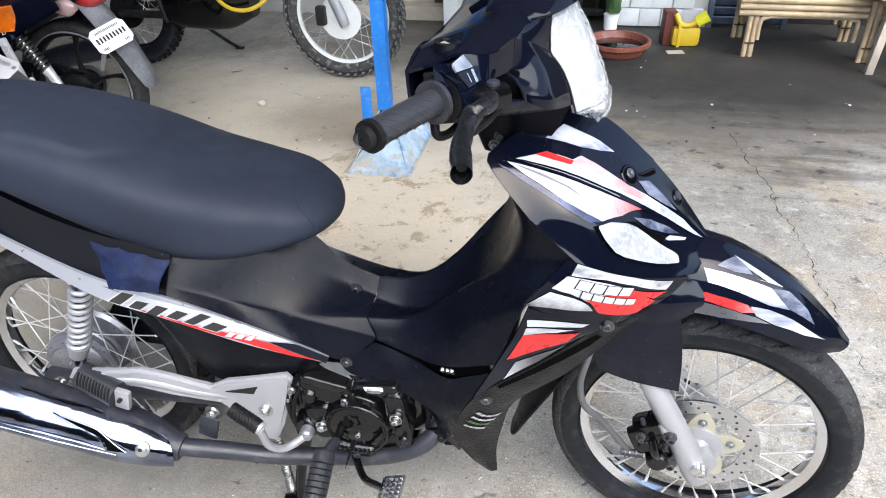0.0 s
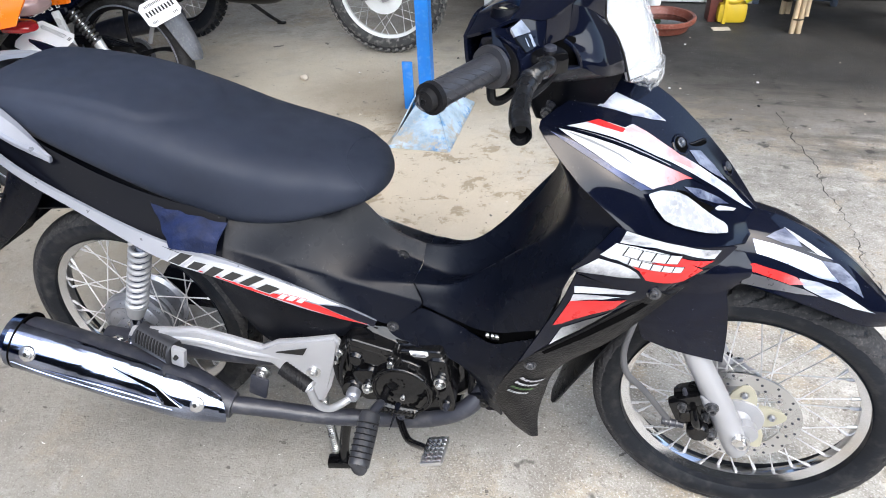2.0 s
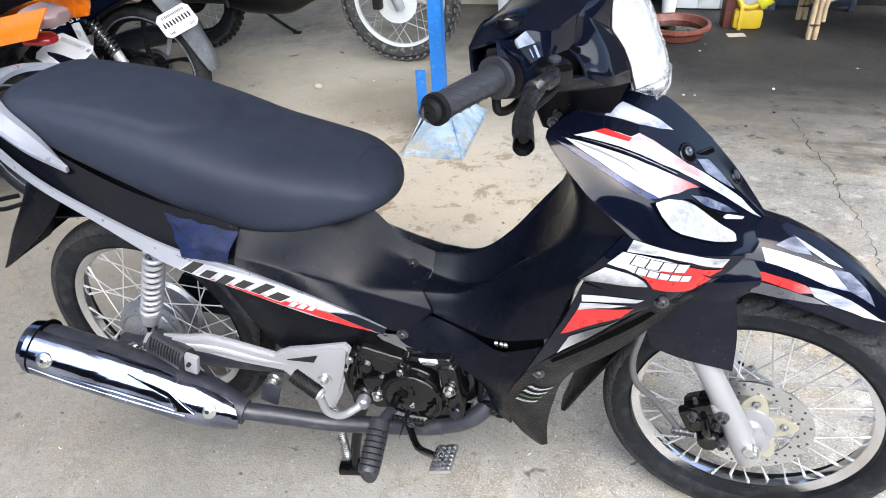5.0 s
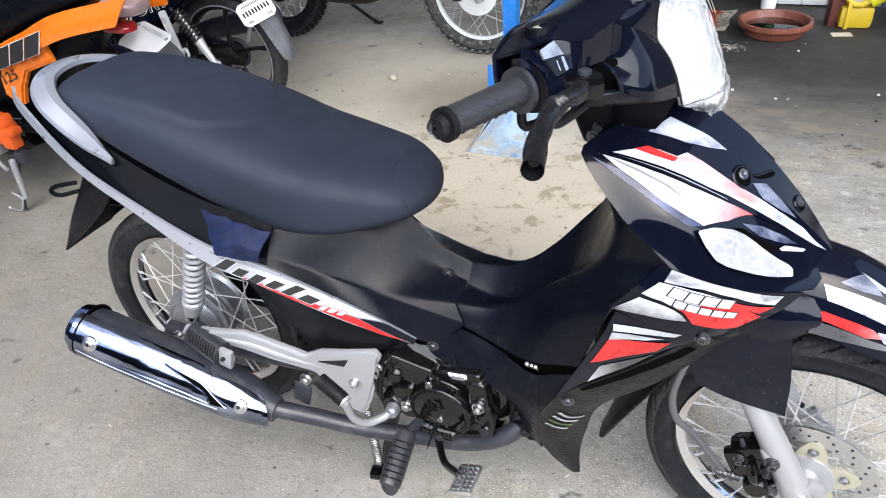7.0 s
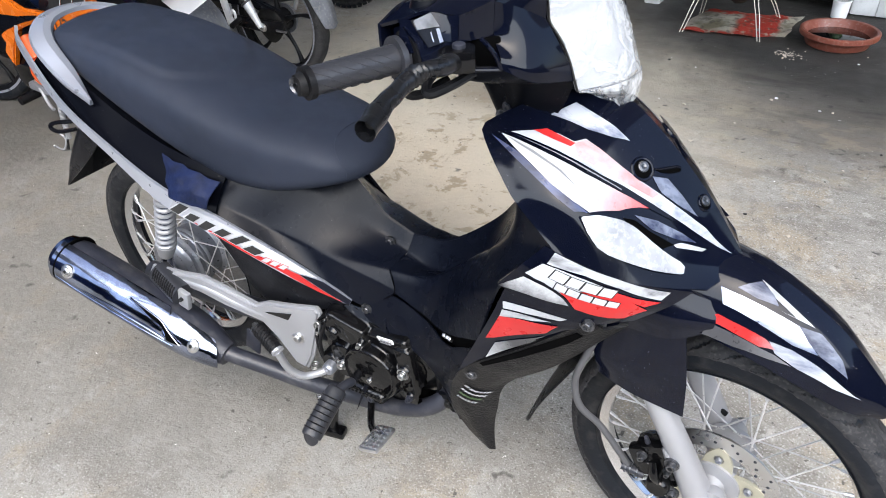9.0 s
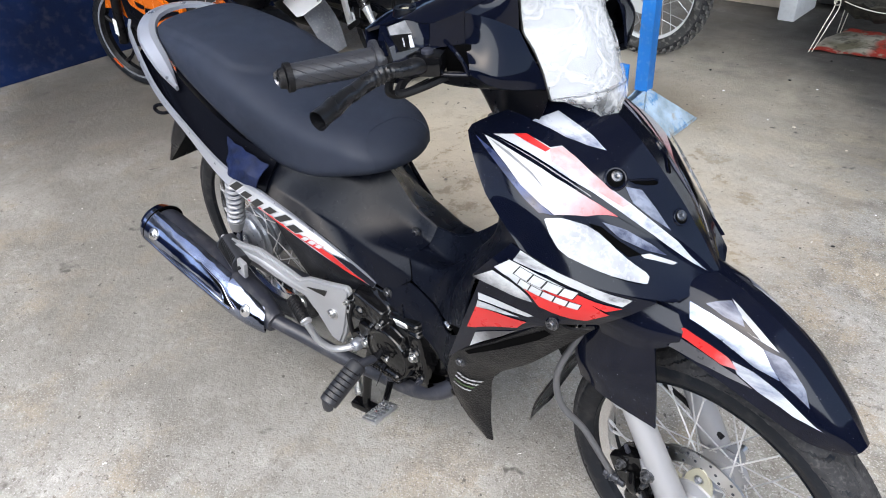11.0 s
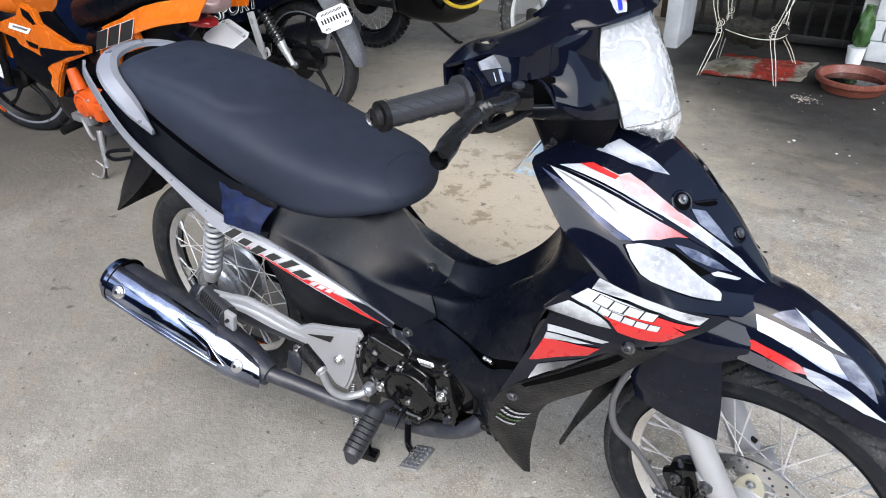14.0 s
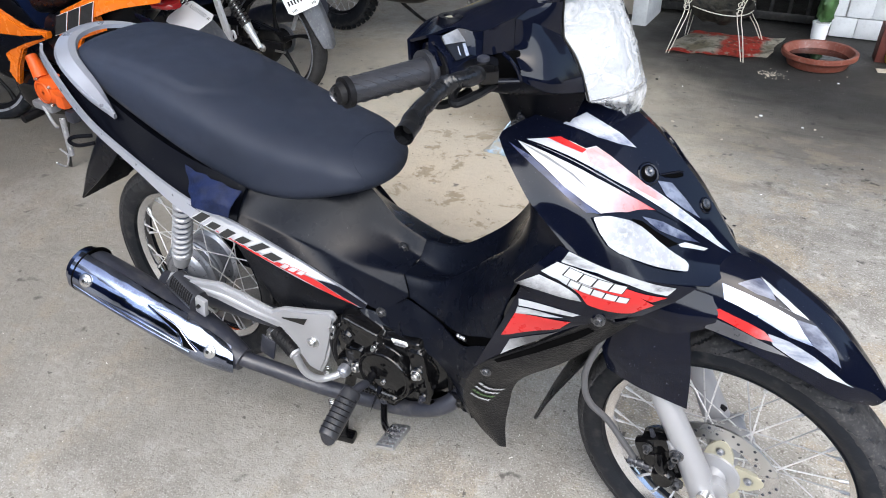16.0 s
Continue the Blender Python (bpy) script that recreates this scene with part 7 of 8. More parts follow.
for side in (1, -1):
    def stick(name, rails, outline, mat, lift=0.0012, label=""):
        return decal(name, rails, outline, mat, bike, lift, side, label)

    # cowl
    stick("blue_foil", COWL, [(0.041, 0.520), (0.136, 0.552), (0.186, 0.593), (0.254, 0.660), (0.344, 0.710), (0.403, 0.728), (0.331, 0.760), (0.263, 0.724), (0.190, 0.656), (0.127, 0.597)], BLUEFOIL, 0.0009)
    stick("white_flash", COWL, [(0.073, 0.498), (0.132, 0.498), (0.263, 0.507), (0.398, 0.507), (0.520, 0.484), (0.629, 0.453), (0.529, 0.602), (0.407, 0.724), (0.344, 0.710), (0.254, 0.660), (0.186, 0.588), (0.136, 0.547)], FADE)
    stick("grey_line", COWL, [(0.096, 0.502), (0.209, 0.520), (0.312, 0.561), (0.367, 0.615), (0.299, 0.570), (0.199, 0.534)], GREYPL, 0.0018)
    stick("ridge_band", COWL, [(0.100, 0.475), (0.145, 0.430), (0.209, 0.394), (0.276, 0.389), (0.285, 0.349), (0.344, 0.349), (0.425, 0.353), (0.511, 0.349), (0.588, 0.331), (0.688, 0.317), (0.796, 0.303), (0.945, 0.403), (0.900, 0.444), (0.733, 0.416), (0.615, 0.421), (0.507, 0.439), (0.394, 0.471), (0.263, 0.475), (0.145, 0.475)], STREAK4)
    stick("pink_edge", COWL, [(0.285, 0.398), (0.290, 0.353), (0.344, 0.349), (0.425, 0.353), (0.516, 0.353), (0.593, 0.340), (0.597, 0.389), (0.498, 0.421), (0.416, 0.439), (0.340, 0.444)], PINK, 0.0017)
    stick("red_stripe", COWL, [(0.145, 0.430), (0.168, 0.398), (0.227, 0.398), (0.285, 0.394), (0.290, 0.421), (0.222, 0.430)], RED, 0.0021)
    stick("double_line", COWL, [(0.055, 0.489), (0.123, 0.475), (0.258, 0.471), (0.389, 0.466), (0.516, 0.453), (0.624, 0.444), (0.746, 0.439), (0.624, 0.466), (0.520, 0.480), (0.394, 0.502), (0.263, 0.502), (0.127, 0.493)], GLOSS, 0.0024)
    stick("line_highlight", COWL, [(0.127, 0.484), (0.263, 0.484), (0.394, 0.480), (0.516, 0.466), (0.520, 0.471), (0.394, 0.489), (0.263, 0.489)], GREYPL, 0.0030)
    # grey_sheen and beak_sheen: soft reflections on the black gloss, painted on
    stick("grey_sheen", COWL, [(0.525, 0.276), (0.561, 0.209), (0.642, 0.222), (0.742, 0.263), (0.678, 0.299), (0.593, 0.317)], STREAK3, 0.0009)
    stick("silver_corner", COWL, [(0.105, 0.340), (0.100, 0.290), (0.100, 0.240), (0.190, 0.227), (0.290, 0.209), (0.371, 0.213), (0.322, 0.267), (0.249, 0.308), (0.177, 0.322)], STREAK)
    stick("intake", COWL, [(0.543, 0.629), (0.588, 0.597), (0.656, 0.615), (0.742, 0.633), (0.701, 0.692), (0.620, 0.660)], VOID)
    stick("beak_line", COWL, [(0.737, 0.638), (0.764, 0.597), (0.859, 0.561), (0.846, 0.606), (0.751, 0.651)], WHITE)
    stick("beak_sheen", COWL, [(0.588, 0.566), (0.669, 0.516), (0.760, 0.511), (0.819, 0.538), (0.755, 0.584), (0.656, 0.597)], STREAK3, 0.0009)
    bm = bmesh.new()
    pts = [(0.352, 0.776), (0.362, 0.766), (0.47, 0.700), (0.53, 0.662), (0.575, 0.655), (0.62, 0.672), (0.70, 0.722), (0.765, 0.768), (0.785, 0.80), (0.795, 0.862), (0.785, 0.872), (0.66, 0.878), (0.50, 0.890), (0.43, 0.893), (0.38, 0.880), (0.356, 0.83)]
    f = bm.faces.new([bm.verts.new((u, v, 0)) for u, v in pts])
    r = bmesh.ops.inset_region(bm, faces=[f], thickness=0.012)
    for v in f.verts:
        v.co.z = 0.007
    bmesh.ops.triangulate(bm, faces=bm.faces[:])
    part("turn_lamp", wrap_onto(bm, COWL, 0.0008, side), LENS, bike, "scuffed white turn lamp lens")
    g = surface(COWL, 40, 28)
    for u, v in ((0.485, 0.285), (0.715, 0.10))[: 2 if side == 1 else 1]:
        n = normal_uv(g, u, v) * np.array([1, side, 1])
        p = at_uv(g, u, v) * np.array([1, side, 1])
        n = Vector(n if n[2] > 0 else -n)
        turn = Matrix.Translation(Vector(p)) @ n.to_track_quat("Z", "X").to_matrix().to_4x4()
        k = 1.0 if u < 0.6 else 0.75
        s = part("cowl_socket", lathed([(0.0122 * k, 0.0004), (0.0135 * k, 0.0022), (0.0155 * k, 0.0024), (0.0172 * k, 0.0012), (0.0180 * k, -0.002)], (0, 0, 0), "z", 32), GLOSS, bike)
        part("socket_floor", lathed([(0.0, 0.0004), (0.0128 * k, 0.0010), (0.0128 * k, -0.003)], (0, 0, 0), "z", 24), VOID, s)
        part("socket_screw", lathed([(0.0, 0.0016), (0.0022, 0.0030), (0.0050, 0.0036), (0.0078, 0.0026), (0.0084, 0.0), (0.0084, -0.002)], (0.0030 * k, -0.0020 * k, 0), "z", 20), SCREW, s, "dull steel screw head")
        s.matrix_basis = turn
    bm = bmesh.new()
    bm.faces.new([bm.verts.new((u, v, 0)) for u, v in ((0.512, 0.232), (0.522, 0.205), (0.545, 0.108), (0.560, 0.075), (0.566, 0.100), (0.552, 0.165), (0.530, 0.215))])
    part("cowl_slot", wrap_onto(bm, COWL, 0.0010, side), VOID, bike)
    lip = [at_uv(g, u, v) * np.array([1, side, 1]) + np.array([0, 0, 0.0015]) for u, v in ((0.509, 0.236), (0.519, 0.206), (0.541, 0.110), (0.556, 0.075))]
    part("slot_lip", bar([Vector(q) for q in lip], 0.0016, 6, 16), GLOSS, bike)
    # side panel
    stick("white_band", SIDE, [(0.077, 0.010), (0.267, 0.000), (0.498, 0.000), (0.873, 0.068), (0.877, 0.290), (0.566, 0.154), (0.326, 0.127), (0.177, 0.195), (0.100, 0.227)], STREAK2)
    stick("white_field", SIDE, [(0.055, 0.525), (0.082, 0.254), (0.204, 0.209), (0.344, 0.186), (0.561, 0.213), (0.688, 0.520), (0.448, 0.710), (0.376, 0.597), (0.267, 0.538)], WHITE)
    stick("grey_fade", SIDE, [(0.010, 1.000), (0.068, 0.597), (0.276, 0.561), (0.371, 0.620), (0.439, 0.715), (0.199, 0.850)], HALFTONE, 0.0016)
    stick("dark_curve", SIDE, [(0.059, 0.547), (0.177, 0.511), (0.281, 0.543), (0.367, 0.611), (0.466, 0.728), (0.444, 0.742), (0.353, 0.629), (0.281, 0.584), (0.186, 0.561)], GLOSS, 0.0020)
    stick("red_field", SIDE, [(0.272, 0.520), (0.665, 0.520), (0.552, 0.236), (0.895, 0.344), (0.828, 0.475), (0.706, 0.371), (0.886, 0.570), (0.832, 0.801), (0.475, 0.742), (0.362, 0.597)], RED, 0.0018)
    word_shapes("maker_mark", SIDE, [(0.172, 0.403), (0.575, 0.353), (0.154, 0.245)], 4, WHITE, BARS, bike, side, 0.1, 0.12, 0.0030)
    word_shapes("maker_mark", SIDE, [(0.245, 0.52), (0.665, 0.52), (0.222, 0.412)], 5, WHITE, BARS, bike, side, 0.1, 0.12, 0.0036)
    # lower panel
    stick("white_band", LOWER, [(0.050, 0.181), (0.358, 0.109), (0.796, 0.000), (0.760, 0.141), (0.407, 0.249), (0.096, 0.294)], STREAK2)
    stick("white_band", LOWER, [(0.091, 0.317), (0.421, 0.285), (0.701, 0.263), (0.529, 0.367), (0.105, 0.430)], STREAK2)
    stick("red_field", LOWER, [(0.100, 0.421), (0.471, 0.403), (0.810, 0.385), (0.764, 0.724), (0.547, 0.697), (0.218, 0.701), (0.100, 0.683)], RED, 0.0014)
    stick("white_band", LOWER, [(0.276, 0.773), (0.538, 0.805), (0.778, 0.882), (0.647, 1.000), (0.502, 1.000), (0.376, 1.000), (0.308, 1.000)], GREYTIP)
    # mudguard
    # flash and nose haze: largely gloss reflections, painted along with the print
    steer(stick("silver_flash", FEND, [(0.123, 0.570), (0.190, 0.552), (0.308, 0.502), (0.403, 0.444), (0.453, 0.520), (0.511, 0.570), (0.421, 0.665), (0.326, 0.683), (0.199, 0.701), (0.145, 0.710)], FOIL))
    steer(stick("blue_flash", FEND, [(0.181, 0.489), (0.249, 0.258), (0.299, 0.322), (0.326, 0.407), (0.258, 0.480)], STREAK3))
    steer(stick("silver_edge", FEND, [(0.245, 0.231), (0.353, 0.290), (0.444, 0.326), (0.335, 0.439), (0.389, 0.389), (0.308, 0.349)], WHITE))
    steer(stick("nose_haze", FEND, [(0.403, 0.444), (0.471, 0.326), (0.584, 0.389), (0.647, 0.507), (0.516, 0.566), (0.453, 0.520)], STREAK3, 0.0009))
    steer(stick("red_stripe", FEND, [(0.073, 0.877), (0.136, 0.801), (0.204, 0.796), (0.335, 0.769), (0.380, 0.805), (0.322, 0.864), (0.213, 0.873), (0.154, 0.873), (0.096, 0.886)], FADE3))
    steer(stick("white_line", FEND, [(0.349, 0.769), (0.430, 0.706), (0.538, 0.669), (0.724, 0.629), (0.764, 0.602), (0.633, 0.769), (0.480, 0.841), (0.385, 0.837)], STREAK4))
    steer(stick("grey_band", FEND, [(0.077, 1.000), (0.105, 0.895), (0.213, 0.882), (0.331, 0.868), (0.385, 0.850), (0.457, 0.855), (0.358, 0.923), (0.227, 0.977)], GREYFADE, 0.0009))
    # sponsor lines on the shield, as plain bars
    for k, m in enumerate((WHITE, WHITE, GREENP, WHITE)):
        u = 0.437 + 0.030 * k
        word_shapes("sponsor_bar", SHIELD, [(u + 0.016, 0.24 - 0.02 * k), (u + 0.027, 0.80 - 0.06 * k), (u + 0.004, 0.26 - 0.02 * k)], 6 + k % 2, m, GRAIN, bike, side, 0.3, 0.2, 0.002)
    # side trim: white front part with a red lower edge and dark blocks
    if side == 1:
        stick("white_band", STRIPE, [(0.392, 0.114), (0.318, 0.218), (0.229, 0.082), (0.159, 0.028), (0.078, 0.000), (0.117, 0.412), (0.179, 0.606), (0.244, 0.746), (0.330, 0.787), (0.404, 0.855)], GREYTIP2, 0.0010)
        stick("red_edge", STRIPE, [(0.353, 0.868), (0.244, 0.859), (0.175, 0.647), (0.117, 0.516), (0.075, 0.674), (0.012, 0.900), (0.070, 1.000), (0.155, 0.900), (0.241, 0.977), (0.330, 0.932)], RED, 0.0014)
        stick("dark_wedge", STRIPE, [(0.117, 0.484), (0.066, 0.000), (0.0, 0.000), (0.0, 1.000), (0.012, 0.880), (0.075, 0.633)], GLOSS, 0.0012)
        word_shapes("model_mark", STRIPE, [(0.411, 0.936), (0.198, 0.796), (0.404, 0.245)], 6, DARKPLATE, WHITE, bike, side, 0.55, 0.40, tall=((0.0, 1.0), (0.0, 0.62), (-0.22, 0.62), (0.0, 0.66), (0.0, 0.95), (0.0, 0.62)))
        word_shapes("model_mark", STRIPE, [(0.195, 0.904), (0.147, 0.697), (0.190, 0.597)], 3, WHITE, RED, bike, side, 0.2, 0.3)
    stick("slot", SHIELD, [(0.33, 0.03), (0.18, 0.04), (0.05, 0.16), (0.045, 0.34), (0.09, 0.36), (0.18, 0.24), (0.33, 0.12)], VOID, 0.0010)

# ---------------------------------------------------------------- the other motorcycles
def plate(parent, centre, m, w, h, mat, bars):
    """A number plate with its corners cut, its writing as bars."""
    c = 0.16 * h
    o = [(-w / 2 + c, -h / 2), (w / 2 - c, -h / 2), (w / 2, -h / 2 + c), (w / 2, h / 2 - c), (w / 2 - c, h / 2), (-w / 2 + c, h / 2), (-w / 2, h / 2 - c), (-w / 2, -h / 2 + c)]
    mm = Matrix.Translation(centre) @ m
    p = part("number_plate", slab(o, 0.003, lambda a, b, k: mm @ Vector((a, -k, b)), 0.001), mat, parent, "pale number plate")
    for x0, x1, z0, z1 in bars:
        bm = bmesh.new()
        n = max(1, round((x1 - x0) / (z1 - z0) / 0.42))
        for k in range(n):
            a, b = x0 + (x1 - x0) * (k + 0.22) / n, x0 + (x1 - x0) * (k + 0.78) / n
            bm.faces.new([bm.verts.new(mm @ Vector((x * w, -0.0045, z * h))) for x, z in ((a, z0), (b, z0), (b, z1), (a, z1))])
        part("plate_bar", bm, DARKPLATE, p, smooth=0)
    return p, mm


def cast_wheel(parent, c, R, w, rimR, tyre_mat):
    rp = [(rimR, -0.03), (rimR - 0.012, -0.026), (rimR - 0.022, -0.012), (rimR - 0.022, 0.012), (rimR - 0.012, 0.026), (rimR, 0.03), (rimR - 0.004, 0.031), (rimR - 0.03, 0.014), (rimR - 0.03, -0.014), (rimR - 0.004, -0.031)]
    rim = part("wheel", lathed(rp, c, "y", 64, True), BLACKRIM, parent)
    part("tyre", tyre_bm(c, R, w, R - rimR + 0.006, 144), tyre_mat, rim)
    part("rim_edge", lathed([(rimR + 0.002, -0.0315), (rimR - 0.011, -0.0335), (rimR - 0.011, -0.030), (rimR + 0.002, -0.030)], c, "y", 64, True), RAIL, rim)
    part("hub", lathed([(0.0, -0.05), (0.03, -0.05), (0.05, -0.04), (0.055, 0.04), (0.0, 0.05)], c, "y", 32), BLACKRIM, rim)
    for k in range(5):
        a = 2 * math.pi * k / 5 + 0.25
        q = [Vector(c) + Vector((r * math.cos(a + o), 0, r * math.sin(a + o))) for r, o in ((0.04, 0), (0.10, 0.06), (0.16, 0.03), (rimR - 0.02, -0.05))]
        part("wheel_spoke", bar(q, [0.018, 0.010, 0.009, 0.015], 10, 16, 1.0), BLACKRIM, rim)
    return rim


BLACKRIM = material("black_wheel_paint", (0.006, 0.006, 0.007), 0.30, var=0.2, coat=0.0, dust=0.02, spec=0.16)
SPRINGB = material("dull_grey_spring", (0.11, 0.11, 0.115), 0.35, 0.6, var=0.3)
BRIGHT = material("bright_cast_alloy", (0.72, 0.73, 0.75), 0.3, 0.3, var=0.08)
SCUFF = material("scuffed_grey_plastic", (0.13, 0.135, 0.15), 0.45, var=0.25, vscale=12, bump=0.2, bscale=200, dust=0.35)


def build_sport():
    b = thing("sport_motorcycle", "black sport motorcycle with cast wheels and grey rear mudguard", "motorcycle", group="parked motorcycles")
    Y = 1.60
    cast_wheel(b, (-1.845, Y, 0.288), 0.290, 0.085, 0.248, TREAD)
    cast_wheel(b, (-3.10, Y, 0.288), 0.290, 0.075, 0.248, TREAD)
    # grey rear mudguard reaching down behind the wheel
    part("rear_mudguard", sheet([[(-1.72, Y - 0.075, 0.66), (-1.62, Y - 0.075, 0.52), (-1.545, Y - 0.065, 0.38), (-1.515, Y - 0.045, 0.305)], [(-1.70, Y, 0.70), (-1.59, Y, 0.54), (-1.525, Y, 0.40), (-1.500, Y, 0.295)], [(-1.72, Y + 0.075, 0.66), (-1.62, Y + 0.075, 0.52), (-1.545, Y + 0.065, 0.38), (-1.515, Y + 0.045, 0.305)]], 20, 14, 0.005, flip=True), SCUFF, b, "scuffed grey plastic rear mudguard")
    part("inner_fender", sheet([[(-2.14, Y - 0.07, 0.42), (-2.02, Y - 0.07, 0.56), (-1.85, Y - 0.07, 0.615), (-1.68, Y - 0.07, 0.58)], [(-2.15, Y, 0.43), (-2.03, Y, 0.58), (-1.85, Y, 0.64), (-1.66, Y, 0.60)], [(-2.14, Y + 0.07, 0.42), (-2.02, Y + 0.07, 0.56), (-1.85, Y + 0.07, 0.615), (-1.68, Y + 0.07, 0.58)]], 20, 12, 0.004, flip=True), MATTE, b)
    plate(b, (-1.585, Y - 0.085, 0.535), Matrix.Rotation(0.55, 4, "Z") @ Matrix.Rotation(-0.75, 4, "X") @ Matrix.Rotation(-0.42, 4, "Y"), 0.155, 0.115, PAPER, [(-0.34, 0.34, 0.26, 0.37), (-0.42, 0.42, -0.10, 0.12), (-0.38, -0.22, -0.40, -0.30), (0.24, 0.38, -0.40, -0.30)])
    part("tail_lamp", loft([(-1.62, 0.03, 0.66, 0.72, 0.8), (-1.68, 0.075, 0.63, 0.76, 0.8), (-1.76, 0.085, 0.64, 0.78, 0.8)], 12, 20), REDLAMP, b, "red tail lamp").location = (0, Y, 0)
    part("indicator", loft([(-1.68, 0.01, 0.645, 0.67, 0.9), (-1.72, 0.022, 0.62, 0.69, 0.9), (-1.77, 0.016, 0.63, 0.68, 0.9)], 12, 16), AMBER, b, "clear indicator lens").location = (0, Y - 0.12, 0)
    pan = [[(-1.66, Y - 0.10, 0.74), (-1.85, Y - 0.12, 0.72), (-2.05, Y - 0.13, 0.68), (-2.30, Y - 0.13, 0.63)], [(-1.68, Y - 0.11, 0.68), (-1.85, Y - 0.135, 0.64), (-2.05, Y - 0.145, 0.58), (-2.30, Y - 0.145, 0.53)], [(-1.72, Y - 0.10, 0.645), (-1.86, Y - 0.125, 0.585), (-2.05, Y - 0.135, 0.50), (-2.26, Y - 0.13, 0.44)]]
    part("side_panel", sheet(pan, 20, 14, 0.005), GLOSS, b)
    for grow, mat, dy in ((0.03, PAPER, 0.0), (0.0, DARKPLATE, -0.003)):
        flat_letters("lettering", "SPORT", Matrix.Translation((-2.29, Y - 0.182 + dy, 0.472)) @ Matrix.Rotation(-0.30, 4, "Y"), 0.36, 0.062, mat, b, 0.3, 0.01 + grow, "white-edged black lettering")
    part("tail_side", slab([(-2.32, 0.44), (-2.02, 0.50), (-1.90, 0.58), (-1.72, 0.66), (-1.74, 0.72), (-2.0, 0.66), (-2.34, 0.55)], 0.02, lambda a, c, h: Vector((a, Y - 0.178 + h, c)), 0.006), GLOSS, b)
    part("seat", loft([(-1.66, 0.06, 0.76, 0.80, 0.7), (-1.80, 0.11, 0.73, 0.83, 0.7), (-2.1, 0.13, 0.66, 0.80, 0.7), (-2.45, 0.12, 0.64, 0.78, 0.7)], 24, 28), VINYL, b).location = (0, Y, 0)
    part("fuel_tank", loft([(-2.42, 0.08, 0.66, 0.80, 0.75), (-2.55, 0.14, 0.66, 0.93, 0.75), (-2.75, 0.16, 0.68, 0.98, 0.8), (-2.92, 0.10, 0.74, 0.92, 0.85)], 24, 28), GLOSS, b).location = (0, Y, 0)
    part("swing_arm", bar([(-1.86, Y - 0.10, 0.288), (-2.05, Y - 0.105, 0.30), (-2.32, Y - 0.10, 0.33)], 0.022, 12, None, 1.3), BLACKRIM, b)
    part("brake_plate", lathed([(0.0, 0.058), (0.05, 0.060), (0.072, 0.052), (0.074, 0.04)], (-1.845, Y, 0.288), "y", 32), DRUM, b, "cast alloy brake plate")
    part("brake_arm", bar([(-1.80, Y + 0.07, 0.33), (-1.77, Y + 0.075, 0.40), (-1.745, Y + 0.075, 0.47)], 0.010, 8, 12), ALU, b)
    part("brake_rod", bar([(-1.745, Y + 0.075, 0.47), (-1.70, Y + 0.075, 0.43)], 0.008, 8), ALU, b)
    part("swing_end", boxed((-1.80, Y - 0.098, 0.292), (0.14, 0.03, 0.055), 0.010), BLACKRIM, b)
    part("axle_nut", bolt_bm((-1.845, Y - 0.118, 0.288), 0.014, 0.014), STEEL, b)
    part("adjuster", bar([(-1.76, Y - 0.118, 0.286), (-1.70, Y - 0.118, 0.284)], 0.006, 8), STEEL, b)
    part("chain_wheel", lathed([(0.02, -0.068), (0.075, -0.070), (0.085, -0.066), (0.02, -0.062)], (-1.845, Y, 0.288), "y", 40, wave=lambda a, k: 0.004 * math.cos(36 * a) if k == 2 else 0), BARS, b, "dark oily chain sprocket")
    sh = part("shock_absorber", bar([(-2.03, Y - 0.135, 0.60), (-1.850, Y - 0.130, 0.300)], 0.012, 12), STEEL, b)
    part("spring", spring_bm((-2.022, Y - 0.135, 0.588), (-1.908, Y - 0.131, 0.398), 0.024, 0.0058, 12), SPRINGB, sh)
    part("lower_leg", bar([(-1.910, Y - 0.131, 0.402), (-1.880, Y - 0.131, 0.350), (-1.846, Y - 0.130, 0.292)], [0.024, 0.018, 0.013], 14, 16), BRIGHT, sh)
    hg = part("peg_hanger", boxed((-1.985, Y - 0.20, 0.43), (0.034, 0.02, 0.24), 0.006, Matrix.Rotation(-0.20, 4, "Y")), BRIGHT, b, "bright aluminium peg hanger")
    part("peg", bar([(-1.90, Y - 0.20, 0.345), (-1.885, Y - 0.27, 0.335)], 0.013, 10), RUBBER, hg)
    part("hanger_loop", bar([(-1.965, Y - 0.21, 0.325), (-1.92, Y - 0.215, 0.325), (-1.915, Y - 0.21, 0.36), (-1.925, Y - 0.21, 0.385), (-1.945, Y - 0.21, 0.36)], 0.007, 8, 20), BRIGHT, hg)
    part("engine", loft([(-2.30, 0.10, 0.25, 0.45, 0.5), (-2.45, 0.15, 0.20, 0.52, 0.5), (-2.70, 0.14, 0.22, 0.60, 0.5), (-2.85, 0.08, 0.30, 0.55, 0.6)], 20, 28), ENGINE, b).location = (0, Y, 0)
    part("chain_guard", slab([(-1.74, 0.37), (-1.9, 0.41), (-2.28, 0.40), (-2.28, 0.37), (-1.92, 0.37)], 0.03, lambda a, c, h: Vector((a, Y - 0.10 + h, c)), 0.005), MATTE, b)
    part("muffler", bar([(-1.70, Y + 0.20, 0.42), (-2.1, Y + 0.18, 0.34), (-2.3, Y + 0.16, 0.27)], [0.05, 0.05, 0.03], 20, 20), PIPE, b)
    for s in (-1, 1):
        part("fork_leg", bar([(-3.10, Y + 0.09 * s, 0.288), (-2.88, Y + 0.09 * s, 0.95)], 0.024, 14), ALU, b)
